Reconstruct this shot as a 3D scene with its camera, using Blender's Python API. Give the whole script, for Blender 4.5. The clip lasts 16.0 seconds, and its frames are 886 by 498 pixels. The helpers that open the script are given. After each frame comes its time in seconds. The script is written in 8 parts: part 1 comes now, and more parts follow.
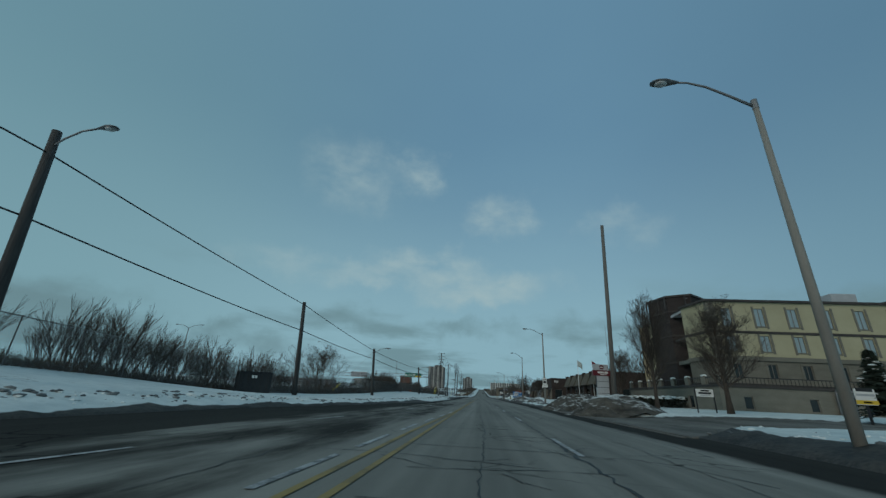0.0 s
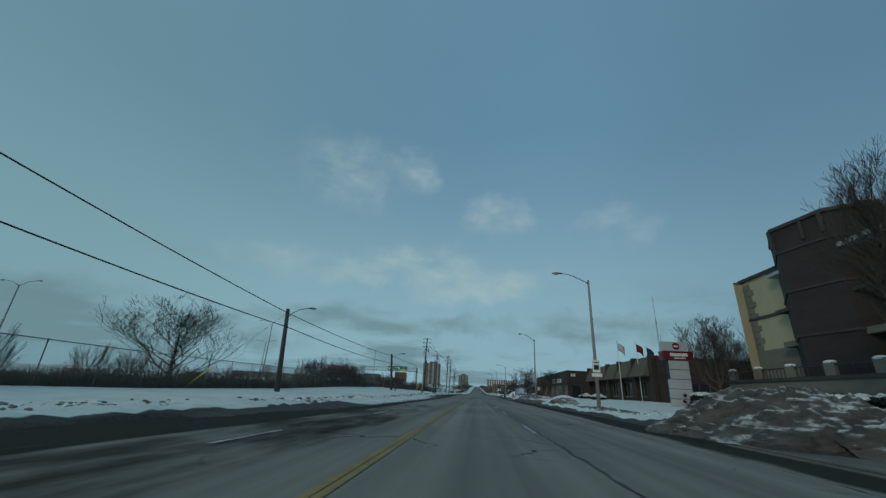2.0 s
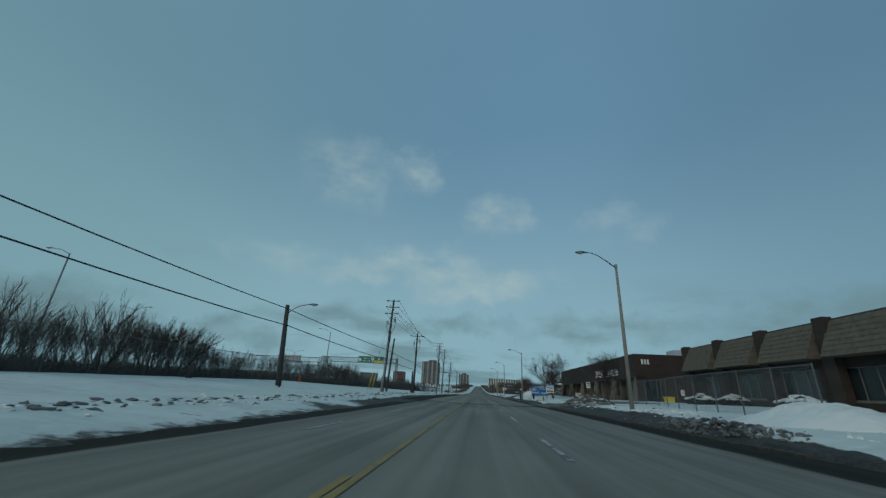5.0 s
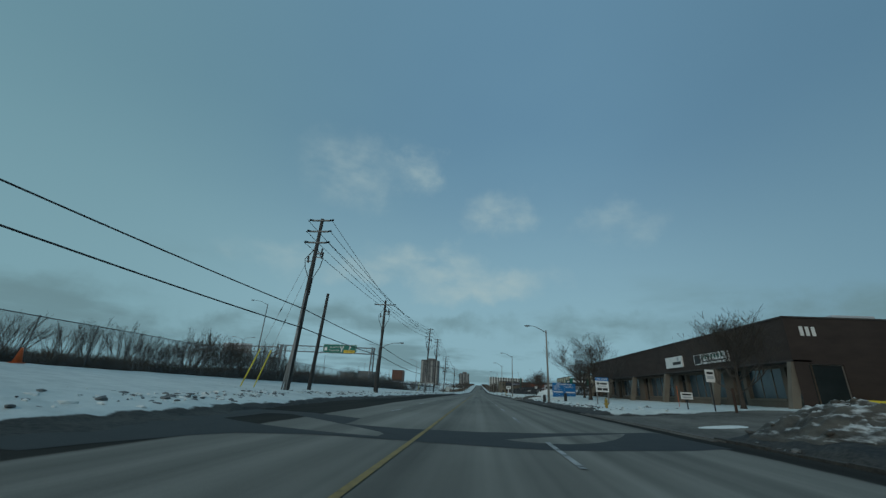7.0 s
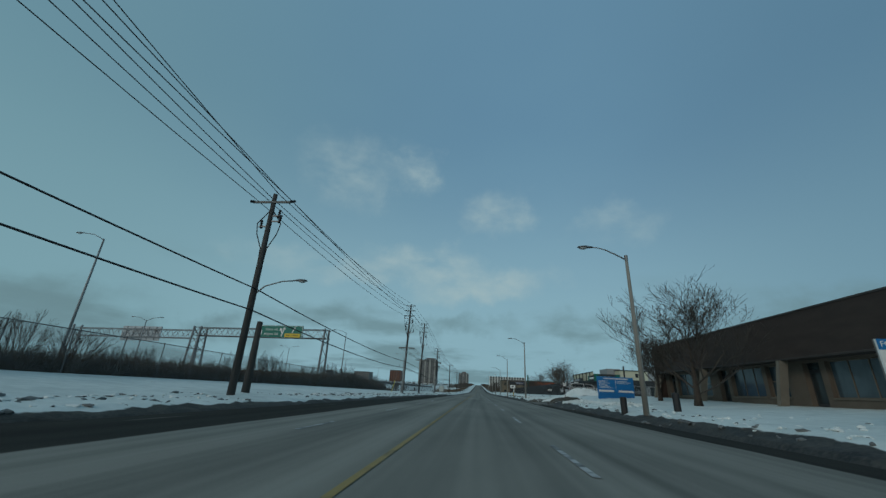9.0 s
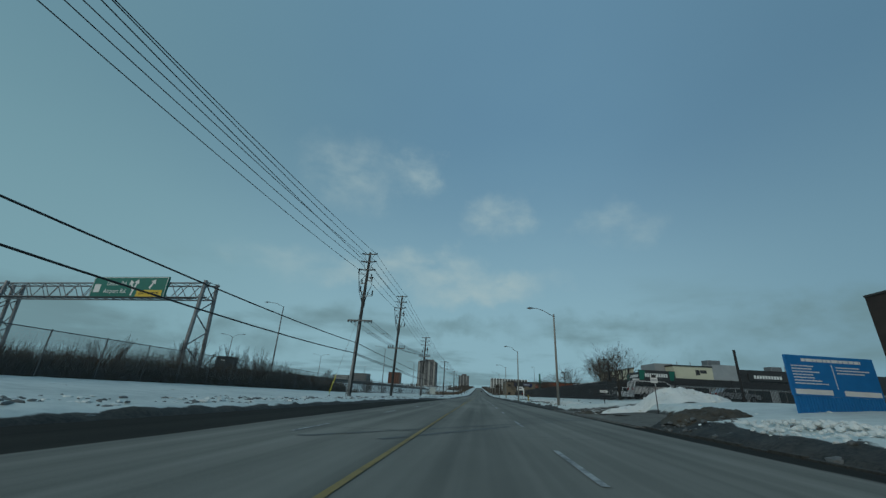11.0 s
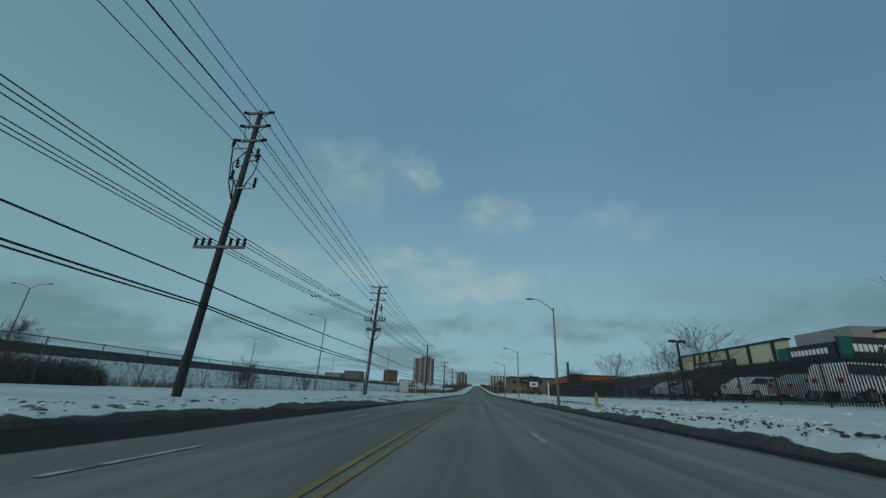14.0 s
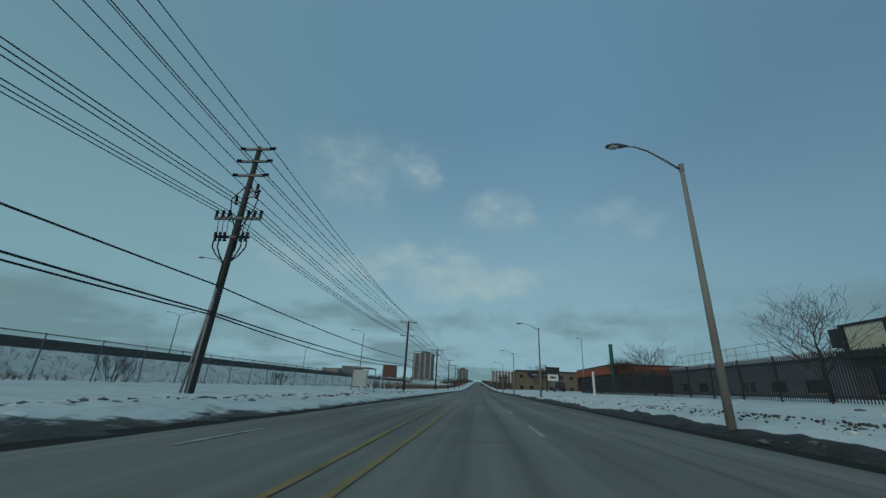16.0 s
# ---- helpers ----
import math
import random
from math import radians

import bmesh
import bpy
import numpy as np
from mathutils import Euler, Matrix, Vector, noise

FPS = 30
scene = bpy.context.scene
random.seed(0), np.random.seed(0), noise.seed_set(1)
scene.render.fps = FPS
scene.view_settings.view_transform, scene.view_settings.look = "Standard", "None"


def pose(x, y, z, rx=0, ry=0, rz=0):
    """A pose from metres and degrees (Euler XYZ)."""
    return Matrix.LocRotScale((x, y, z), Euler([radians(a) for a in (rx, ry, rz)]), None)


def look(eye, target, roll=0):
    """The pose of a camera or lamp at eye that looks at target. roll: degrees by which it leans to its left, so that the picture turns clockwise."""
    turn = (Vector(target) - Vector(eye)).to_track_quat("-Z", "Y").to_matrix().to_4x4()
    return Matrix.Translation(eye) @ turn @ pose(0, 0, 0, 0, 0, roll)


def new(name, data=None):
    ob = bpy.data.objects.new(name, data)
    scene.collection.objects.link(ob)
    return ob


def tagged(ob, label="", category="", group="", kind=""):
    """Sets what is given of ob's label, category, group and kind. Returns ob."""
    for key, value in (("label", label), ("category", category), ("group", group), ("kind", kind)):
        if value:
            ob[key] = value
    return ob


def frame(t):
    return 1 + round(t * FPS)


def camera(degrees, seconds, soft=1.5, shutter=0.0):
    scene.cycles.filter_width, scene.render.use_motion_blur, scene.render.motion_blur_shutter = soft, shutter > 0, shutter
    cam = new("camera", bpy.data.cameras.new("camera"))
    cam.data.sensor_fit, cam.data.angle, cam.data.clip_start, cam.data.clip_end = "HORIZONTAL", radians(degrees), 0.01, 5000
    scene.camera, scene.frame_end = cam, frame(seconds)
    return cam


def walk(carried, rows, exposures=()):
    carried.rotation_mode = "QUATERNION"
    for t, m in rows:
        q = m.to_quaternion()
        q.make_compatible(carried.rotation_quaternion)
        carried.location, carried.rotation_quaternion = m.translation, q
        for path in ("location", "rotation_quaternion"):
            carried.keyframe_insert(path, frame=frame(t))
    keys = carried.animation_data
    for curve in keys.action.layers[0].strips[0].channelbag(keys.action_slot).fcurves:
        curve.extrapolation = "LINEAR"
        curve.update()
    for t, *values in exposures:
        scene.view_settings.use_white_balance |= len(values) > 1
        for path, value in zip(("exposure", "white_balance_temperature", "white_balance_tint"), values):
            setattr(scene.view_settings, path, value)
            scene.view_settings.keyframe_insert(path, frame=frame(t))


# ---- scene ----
cam = camera(98.97, 16.0, 1.4)
EYE = 1.08
# seconds, metres along the road, yaw, pitch, roll
PATH = [
    (0.0, 0.00, 6.37, 20.94, 2.90),
    (0.5, 7.56, 6.25, 20.93, 2.88),
    (1.0, 15.09, 6.09, 20.82, 2.85),
    (1.5, 22.59, 5.89, 20.72, 2.87),
    (2.0, 30.06, 5.83, 20.58, 3.03),
    (2.5, 37.52, 5.80, 20.44, 3.00),
    (3.0, 44.98, 5.89, 20.29, 2.96),
    (3.5, 52.44, 5.94, 20.31, 2.94),
    (4.0, 59.90, 5.96, 20.40, 2.98),
    (4.5, 67.37, 5.97, 20.47, 3.03),
    (5.0, 74.85, 5.98, 20.54, 3.10),
    (5.5, 82.33, 5.97, 20.57, 3.20),
    (6.0, 89.80, 5.97, 20.54, 3.26),
    (6.5, 97.26, 6.00, 20.50, 3.20),
    (7.0, 104.72, 6.07, 20.43, 3.13),
    (7.5, 112.17, 6.08, 20.38, 3.05),
    (8.0, 119.64, 6.02, 20.40, 3.01),
    (8.5, 127.12, 5.90, 20.42, 2.71),
    (9.0, 134.61, 5.88, 20.48, 2.73),
    (9.5, 142.12, 5.92, 20.57, 2.81),
    (10.0, 149.63, 5.95, 20.66, 2.86),
    (10.5, 157.16, 5.98, 20.76, 2.89),
    (11.0, 164.70, 6.02, 20.83, 2.87),
    (11.5, 172.26, 6.04, 20.81, 2.86),
    (12.0, 179.79, 6.02, 20.79, 2.87),
    (12.5, 187.27, 5.93, 20.77, 2.96),
    (13.0, 194.69, 5.86, 20.74, 2.90),
    (13.5, 202.04, 5.73, 20.69, 2.68),
    (14.0, 209.35, 5.76, 20.63, 2.79),
    (14.5, 216.62, 5.92, 20.57, 2.84),
    (15.0, 223.87, 5.99, 20.43, 2.83),
    (15.5, 231.12, 5.99, 20.24, 2.93),
    (16.0, 238.35, 5.94, 20.08, 2.93),
]
walk(cam, [(t, pose(0, y, EYE, 90 + pitch, 0, yaw) @ pose(0, 0, 0, 0, 0, roll)) for t, y, yaw, pitch, roll in PATH],
     [(0.0, 0.0), (16.0, 0.0)])

# ---- sky and sun ----
SUN_HIGH, SUN_TURN = radians(24), radians(215)


def node(tree, kind, **sockets):
    n = tree.nodes.new(kind)
    for key, value in sockets.items():
        n.inputs[key].default_value = value
    return n


def build_world():
    w = bpy.data.worlds.new("winter_sky")
    scene.world = w
    w.use_nodes = True
    t = w.node_tree
    t.nodes.clear()
    out = t.nodes.new("ShaderNodeOutputWorld")
    bg = node(t, "ShaderNodeBackground", Strength=0.1)
    sky = t.nodes.new("ShaderNodeTexSky")
    sky.sky_type, sky.sun_disc = "NISHITA", False
    sky.sun_elevation, sky.sun_rotation = SUN_HIGH, SUN_TURN
    sky.air_density, sky.dust_density, sky.ozone_density = 1.0, 2.0, 2.5
    co = t.nodes.new("ShaderNodeTexCoord")
    sep = t.nodes.new("ShaderNodeSeparateXYZ")
    t.links.new(co.outputs["Generated"], sep.inputs[0])
    # clouds lie on a flat layer: direction divided by height
    up = node(t, "ShaderNodeMath"); up.operation = "MAXIMUM"; up.inputs[1].default_value = 0.0
    t.links.new(sep.outputs["Z"], up.inputs[0])
    add = t.nodes.new("ShaderNodeMath"); add.operation = "ADD"; add.inputs[1].default_value = 0.10
    t.links.new(up.outputs[0], add.inputs[0])
    div = t.nodes.new("ShaderNodeVectorMath"); div.operation = "DIVIDE"
    comb = t.nodes.new("ShaderNodeCombineXYZ")
    for k in range(3):
        t.links.new(add.outputs[0], comb.inputs[k])
    t.links.new(co.outputs["Generated"], div.inputs[0])
    t.links.new(comb.outputs[0], div.inputs[1])

    def layer(scale, detail, lo, hi, shift):
        m = t.nodes.new("ShaderNodeMapping")
        m.inputs["Location"].default_value = shift
        t.links.new(div.outputs[0], m.inputs["Vector"])
        n = node(t, "ShaderNodeTexNoise", Scale=scale, Detail=detail, Roughness=0.55)
        t.links.new(m.outputs[0], n.inputs["Vector"])
        r = t.nodes.new("ShaderNodeMapRange")
        r.interpolation_type = "SMOOTHSTEP"
        r.inputs["From Min"].default_value, r.inputs["From Max"].default_value = lo, hi
        t.links.new(n.outputs["Fac"], r.inputs["Value"])
        return r.outputs["Result"]

    def mixed(fac, a, b, amount=1.0):
        mx = t.nodes.new("ShaderNodeMix"); mx.data_type = "RGBA"
        if amount != 1.0:
            mul = t.nodes.new("ShaderNodeMath"); mul.operation = "MULTIPLY"; mul.inputs[1].default_value = amount
            t.links.new(fac, mul.inputs[0]); fac = mul.outputs[0]
        t.links.new(fac, mx.inputs["Factor"])
        for src, sock in ((a, mx.inputs["A"]), (b, mx.inputs["B"])):
            if isinstance(src, tuple):
                sock.default_value = src
            else:
                t.links.new(src, sock)
        return mx.outputs["Result"]

    veil = layer(0.7, 3, 0.2, 0.8, (3.1, 0.4, 0))
    grey = layer(0.55, 6, 0.46, 0.62, (7.3, 2.2, 0))
    c = mixed(veil, SKY_CLEAR, SKY_VEIL)
    c = mixed(tint_from(t, sep, 0.1, -0.75), c, SKY_GREEN, 0.55)
    c = mixed(tint_from(t, sep, 0.15, 0.75), c, SKY_DEEP, 0.7)
    c = mixed(tint_from(t, sep, 0.05, -0.8, "Y"), c, SKY_SUNWARD, 0.85)
    thin = t.nodes.new("ShaderNodeMix"); thin.data_type = "RGBA"
    thin.inputs["Factor"].default_value = 0.85
    t.links.new(sky.outputs["Color"], thin.inputs["A"]); t.links.new(c, thin.inputs["B"])
    c = thin.outputs["Result"]

    def height_band(lo, hi):
        r = t.nodes.new("ShaderNodeMapRange"); r.interpolation_type = "SMOOTHSTEP"
        r.inputs["From Min"].default_value, r.inputs["From Max"].default_value = hi, lo
        t.links.new(up.outputs[0], r.inputs["Value"])
        return r.outputs["Result"]

    c = mixed(height_band(0.10, 0.62), c, SKY_LOW, 0.8)
    c = mixed(tint_from(t, sep, -0.35, -0.9), c, SKY_GREEN, 0.5)
    c = mixed(tint_from(t, sep, 0.25, 0.85), c, SKY_DEEP, 0.5)
    gl = t.nodes.new("ShaderNodeMath"); gl.operation = "MULTIPLY"
    t.links.new(grey, gl.inputs[0]); t.links.new(height_band(0.10, 0.34), gl.inputs[1])
    c = mixed(gl.outputs[0], c, SKY_GREY, 0.85)
    # broken clouds, each a ragged patch of the layer
    warp = node(t, "ShaderNodeTexNoise", Scale=7.0, Detail=5.0, Roughness=0.6)
    t.links.new(co.outputs["Generated"], warp.inputs["Vector"])
    off = t.nodes.new("ShaderNodeVectorMath"); off.operation = "MULTIPLY_ADD"
    off.inputs[1].default_value = (0.28, 0.28, 0.16)
    t.links.new(warp.outputs["Color"], off.inputs[0]); t.links.new(co.outputs["Generated"], off.inputs[2])
    rag = node(t, "ShaderNodeTexNoise", Scale=11.0, Detail=5.0, Roughness=0.52)
    squeeze = t.nodes.new("ShaderNodeVectorMath"); squeeze.operation = "MULTIPLY"
    squeeze.inputs[1].default_value = (1.0, 1.0, 2.0)
    t.links.new(co.outputs["Generated"], squeeze.inputs[0]); t.links.new(squeeze.outputs[0], rag.inputs["Vector"])
    rr = t.nodes.new("ShaderNodeMapRange"); rr.interpolation_type = "SMOOTHSTEP"
    rr.inputs["From Min"].default_value, rr.inputs["From Max"].default_value = 0.2, 0.74
    t.links.new(rag.outputs["Fac"], rr.inputs["Value"])
    for (dx, dy, dz), wide, tall, amount in CLOUDS:
        sub = t.nodes.new("ShaderNodeVectorMath"); sub.operation = "SUBTRACT"
        sub.inputs[1].default_value = (dx + 0.14, dy + 0.14, dz + 0.08)
        t.links.new(off.outputs[0], sub.inputs[0])
        sc = t.nodes.new("ShaderNodeVectorMath"); sc.operation = "MULTIPLY"
        sc.inputs[1].default_value = (1 / wide, 0.6 / wide, 1 / tall)
        t.links.new(sub.outputs[0], sc.inputs[0])
        ln = t.nodes.new("ShaderNodeVectorMath"); ln.operation = "LENGTH"
        t.links.new(sc.outputs[0], ln.inputs[0])
        r = t.nodes.new("ShaderNodeMapRange"); r.interpolation_type = "SMOOTHSTEP"
        r.inputs["From Min"].default_value, r.inputs["From Max"].default_value = 1.0, 0.1
        t.links.new(ln.outputs["Value"], r.inputs["Value"])
        torn = t.nodes.new("ShaderNodeMath"); torn.operation = "MULTIPLY"
        t.links.new(r.outputs["Result"], torn.inputs[0]); t.links.new(rr.outputs["Result"], torn.inputs[1])
        c = mixed(torn.outputs[0], c, SKY_PUFF if amount > 0 else SKY_GREY, abs(amount))
    t.links.new(c, bg.inputs["Color"])
    t.links.new(bg.outputs[0], out.inputs["Surface"])


def tint_from(t, sep, lo, hi, axis="X"):
    """The western half of the sky is hazier, the eastern one deeper, and the sun stands in thin cloud to the south."""
    r = t.nodes.new("ShaderNodeMapRange"); r.interpolation_type = "SMOOTHSTEP"
    r.inputs["From Min"].default_value, r.inputs["From Max"].default_value = lo, hi
    t.links.new(sep.outputs[axis], r.inputs["Value"])
    return r.outputs["Result"]


SKY_CLEAR = (1.14, 2.42, 3.58, 1)
SKY_VEIL = (1.40, 2.88, 3.92, 1)
SKY_GREEN = (1.45, 2.85, 3.25, 1)
SKY_DEEP = (0.92, 1.98, 2.85, 1)
SKY_LOW = (2.56, 4.36, 5.0, 1)
SKY_SUNWARD = (3.1, 3.9, 3.7, 1)
SKY_GREY = (1.40, 2.42, 2.72, 1)
SKY_PUFF = (3.7, 4.85, 4.95, 1)
# direction, half width, half height, strength (below zero: a grey cloud)
CLOUDS = [((-0.33, 0.80, 0.50), 0.15, 0.10, 0.5), ((-0.174, 0.828, 0.533), 0.09, 0.07, 0.7), ((0.041, 0.902, 0.429), 0.11, 0.08, 0.6),
          ((-0.152, 0.934, 0.322), 0.16, 0.065, 0.85), ((0.015, 0.963, 0.27), 0.25, 0.065, 0.75), ((-0.27, 0.923, 0.274), 0.16, 0.05, 0.6),
          ((0.316, 0.864, 0.391), 0.13, 0.06, 0.4), ((-0.456, 0.842, 0.288), 0.18, 0.055, 0.35), ((0.0, 0.97, 0.225), 0.20, 0.035, 0.6),
          ((-0.793, 0.597, 0.13), 0.22, 0.055, -0.9), ((-0.70, 0.70, 0.10), 0.20, 0.045, -0.9), ((-0.352, 0.92, 0.171), 0.18, 0.045, -0.75),
          ((-0.041, 0.987, 0.15), 0.26, 0.035, -0.7), ((0.31, 0.934, 0.16), 0.24, 0.045, -0.9), ((0.655, 0.74, 0.152), 0.32, 0.07, -0.95), ((0.80, 0.585, 0.10), 0.3, 0.06, -0.9), ((0.52, 0.85, 0.09), 0.26, 0.04, -0.8), ((-0.548, 0.831, 0.098), 0.2, 0.045, -0.85)]
build_world()
sun = new("sun", bpy.data.lights.new("sun", "SUN"))
sun.data.energy, sun.data.angle, sun.data.color = 0.6, radians(14), (1.0, 0.90, 0.78)
sun.matrix_world = look((0, 0, 60), (60 * math.cos(SUN_HIGH) * -math.sin(SUN_TURN), 60 * math.cos(SUN_HIGH) * -math.cos(SUN_TURN), 60 - 60 * math.sin(SUN_HIGH)))


# ---- materials ----
def mat(name, dark, light, scale=3.0, rough=0.8, bump=0.15, metal=0.0, fine=40.0, stretch=(1, 1, 1), spread=(0.3, 0.7), rough2=None, spec=0.4, vary=0.0):
    """Two scales of variation between two real base colours, with fine relief."""
    m = bpy.data.materials.new(name)
    m.use_nodes = True
    t = m.node_tree
    b = t.nodes["Principled BSDF"]
    b.inputs["Metallic"].default_value, b.inputs["Roughness"].default_value = metal, rough
    b.inputs["Specular IOR Level"].default_value = spec
    co = t.nodes.new("ShaderNodeTexCoord")
    mp = t.nodes.new("ShaderNodeMapping")
    mp.inputs["Scale"].default_value = stretch
    t.links.new(co.outputs["Object"], mp.inputs["Vector"])
    n1 = node(t, "ShaderNodeTexNoise", Scale=scale, Detail=5.0, Roughness=0.6)
    n2 = node(t, "ShaderNodeTexNoise", Scale=fine, Detail=4.0, Roughness=0.7)
    for n in (n1, n2):
        t.links.new(mp.outputs[0], n.inputs["Vector"])
    mix = t.nodes.new("ShaderNodeMath"); mix.operation = "MULTIPLY_ADD"
    mix.inputs[1].default_value = 0.35
    t.links.new(n2.outputs["Fac"], mix.inputs[0])
    half = t.nodes.new("ShaderNodeMath"); half.operation = "MULTIPLY"; half.inputs[1].default_value = 0.65
    t.links.new(n1.outputs["Fac"], half.inputs[0])
    t.links.new(half.outputs[0], mix.inputs[2])
    last = mix.outputs[0]
    if vary:
        info = t.nodes.new("ShaderNodeObjectInfo")
        va = t.nodes.new("ShaderNodeMath"); va.operation = "MULTIPLY_ADD"
        va.inputs[1].default_value = vary
        t.links.new(info.outputs["Random"], va.inputs[0]); t.links.new(last, va.inputs[2])
        last = va.outputs[0]
    ramp = t.nodes.new("ShaderNodeValToRGB")
    ramp.color_ramp.elements[0].position, ramp.color_ramp.elements[1].position = spread
    ramp.color_ramp.elements[0].color, ramp.color_ramp.elements[1].color = (*dark, 1), (*light, 1)
    t.links.new(last, ramp.inputs["Fac"])
    t.links.new(ramp.outputs["Color"], b.inputs["Base Color"])
    if rough2 is not None:
        rr = t.nodes.new("ShaderNodeMapRange")
        rr.inputs["From Min"].default_value, rr.inputs["From Max"].default_value = spread
        rr.inputs["To Min"].default_value, rr.inputs["To Max"].default_value = rough, rough2
        t.links.new(last, rr.inputs["Value"]); t.links.new(rr.outputs["Result"], b.inputs["Roughness"])
    if bump:
        bp = node(t, "ShaderNodeBump", Strength=bump, Distance=0.02)
        t.links.new(last, bp.inputs["Height"]); t.links.new(bp.outputs[0], b.inputs["Normal"])
    return m


SNOW = mat("snow", (0.50, 0.54, 0.535), (0.72, 0.755, 0.745), 0.6, 0.7, 0.5, fine=6, spread=(0.25, 0.5))


def plowed_material():
    """Gritty plowed snow: grime in the flanks, fresh snow left on the flatter tops."""
    m = bpy.data.materials.new("plowed_snow")
    m.use_nodes = True
    t = m.node_tree
    b = t.nodes["Principled BSDF"]
    b.inputs["Roughness"].default_value = 0.85
    geo = t.nodes.new("ShaderNodeNewGeometry")
    sep = t.nodes.new("ShaderNodeSeparateXYZ")
    t.links.new(geo.outputs["Normal"], sep.inputs[0])

    def tex(scale, detail=6.0, rough=0.65, stretch=(1, 1, 1)):
        mp = t.nodes.new("ShaderNodeMapping")
        mp.inputs["Scale"].default_value = stretch
        t.links.new(geo.outputs["Position"], mp.inputs["Vector"])
        n = node(t, "ShaderNodeTexNoise", Scale=scale, Detail=detail, Roughness=rough)
        t.links.new(mp.outputs[0], n.inputs["Vector"])
        return n.outputs["Fac"]

    grit = t.nodes.new("ShaderNodeValToRGB")
    grit.color_ramp.elements[0].position, grit.color_ramp.elements[1].position = 0.36, 0.66
    grit.color_ramp.elements[0].color, grit.color_ramp.elements[1].color = (0.028, 0.026, 0.022, 1), (0.115, 0.107, 0.09, 1)
    t.links.new(tex(1.1, 8, 0.7, (1, 1, 1.8)), grit.inputs["Fac"])
    add = t.nodes.new("ShaderNodeMath"); add.operation = "MULTIPLY_ADD"; add.inputs[1].default_value = 1.1
    t.links.new(tex(1.5, 7, 0.72, (0.55, 0.55, 3.2)), add.inputs[0]); t.links.new(sep.outputs["Z"], add.inputs[2])
    r = t.nodes.new("ShaderNodeMapRange"); r.interpolation_type = "SMOOTHSTEP"
    r.inputs["From Min"].default_value, r.inputs["From Max"].default_value = 1.36, 1.64
    t.links.new(add.outputs[0], r.inputs["Value"])
    mx = t.nodes.new("ShaderNodeMix"); mx.data_type = "RGBA"
    mx.inputs["B"].default_value = (0.60, 0.62, 0.61, 1)
    t.links.new(r.outputs["Result"], mx.inputs["Factor"]); t.links.new(grit.outputs["Color"], mx.inputs["A"])
    t.links.new(mx.outputs["Result"], b.inputs["Base Color"])
    bp = node(t, "ShaderNodeBump", Strength=0.9, Distance=0.08)
    t.links.new(tex(4.0), bp.inputs["Height"]); t.links.new(bp.outputs[0], b.inputs["Normal"])
    return m


SNOW_DIRTY = plowed_material()
MUD_HEAP = mat("muddy_slush", (0.028, 0.025, 0.02), (0.1, 0.09, 0.072), 1.0, 0.85, 0.8, fine=8)
# grey for frozen slush, and for the shade of dents in the left verge
SLUSH_SHADE_CLOD = mat("slush_shade_clod", (0.05, 0.053, 0.053), (0.2, 0.212, 0.212), 1.2, 0.6, 0.8, fine=9)
CONCRETE_POLE = mat("concrete_pole", (0.2, 0.192, 0.172), (0.31, 0.3, 0.272), 1.5, 0.8, 0.1, fine=60, stretch=(1, 1, 0.3))
BARRIER = mat("barrier_concrete", (0.035, 0.033, 0.03), (0.08, 0.076, 0.07), 0.3, 0.9, 0.3, fine=6, stretch=(1, 1, 3))
STEEL = mat("galvanised_steel", (0.17, 0.175, 0.18), (0.28, 0.285, 0.29), 3, 0.55, 0.05, metal=0.6)
LAMP_HEAD = mat("lamp_housing", (0.10, 0.11, 0.12), (0.18, 0.19, 0.20), 4, 0.5, 0.05, metal=0.3)
LENS = mat("lamp_lens", (0.35, 0.38, 0.38), (0.5, 0.52, 0.52), 6, 0.25, 0.0)
WOOD_POLE = mat("weathered_wood_pole", (0.03, 0.0295, 0.029), (0.085, 0.083, 0.08), 3, 0.9, 0.5, fine=30, stretch=(6, 6, 0.25))
WOOD_PALE = mat("pale_wood_pole", (0.1, 0.096, 0.088), (0.19, 0.182, 0.168), 3, 0.9, 0.5, fine=30, stretch=(6, 6, 0.25))
CROSSARM = mat("grey_crossarm", (0.14, 0.138, 0.132), (0.24, 0.236, 0.226), 3, 0.85, 0.3, stretch=(1, 4, 4))
CERAMIC = mat("dark_insulator", (0.015, 0.016, 0.018), (0.04, 0.04, 0.045), 5, 0.3, 0.0)
CABLE = mat("black_cable", (0.012, 0.012, 0.014), (0.03, 0.03, 0.03), 5, 0.6, 0.0)
CONDUIT = mat("grey_conduit", (0.24, 0.24, 0.235), (0.34, 0.34, 0.335), 2, 0.6, 0.05)
YELLOW_GUARD = mat("yellow_plastic", (0.62, 0.50, 0.03), (0.78, 0.66, 0.06), 3, 0.5, 0.05)
HYDRANT = mat("hydrant_paint", (0.24, 0.17, 0.035), (0.4, 0.29, 0.06), 4, 0.5, 0.1)
ORANGE = mat("orange_plastic", (0.42, 0.08, 0.02), (0.55, 0.12, 0.03), 3, 0.6, 0.05)
WHITE = mat("white_paint", (0.62, 0.62, 0.60), (0.78, 0.78, 0.76), 2, 0.6, 0.05)
BLACK = mat("black_metal", (0.012, 0.012, 0.014), (0.03, 0.03, 0.032), 4, 0.5, 0.05)
GREEN_SIGN = mat("green_sign", (0.0, 0.13, 0.1), (0.004, 0.17, 0.13), 2, 0.45, 0.0)
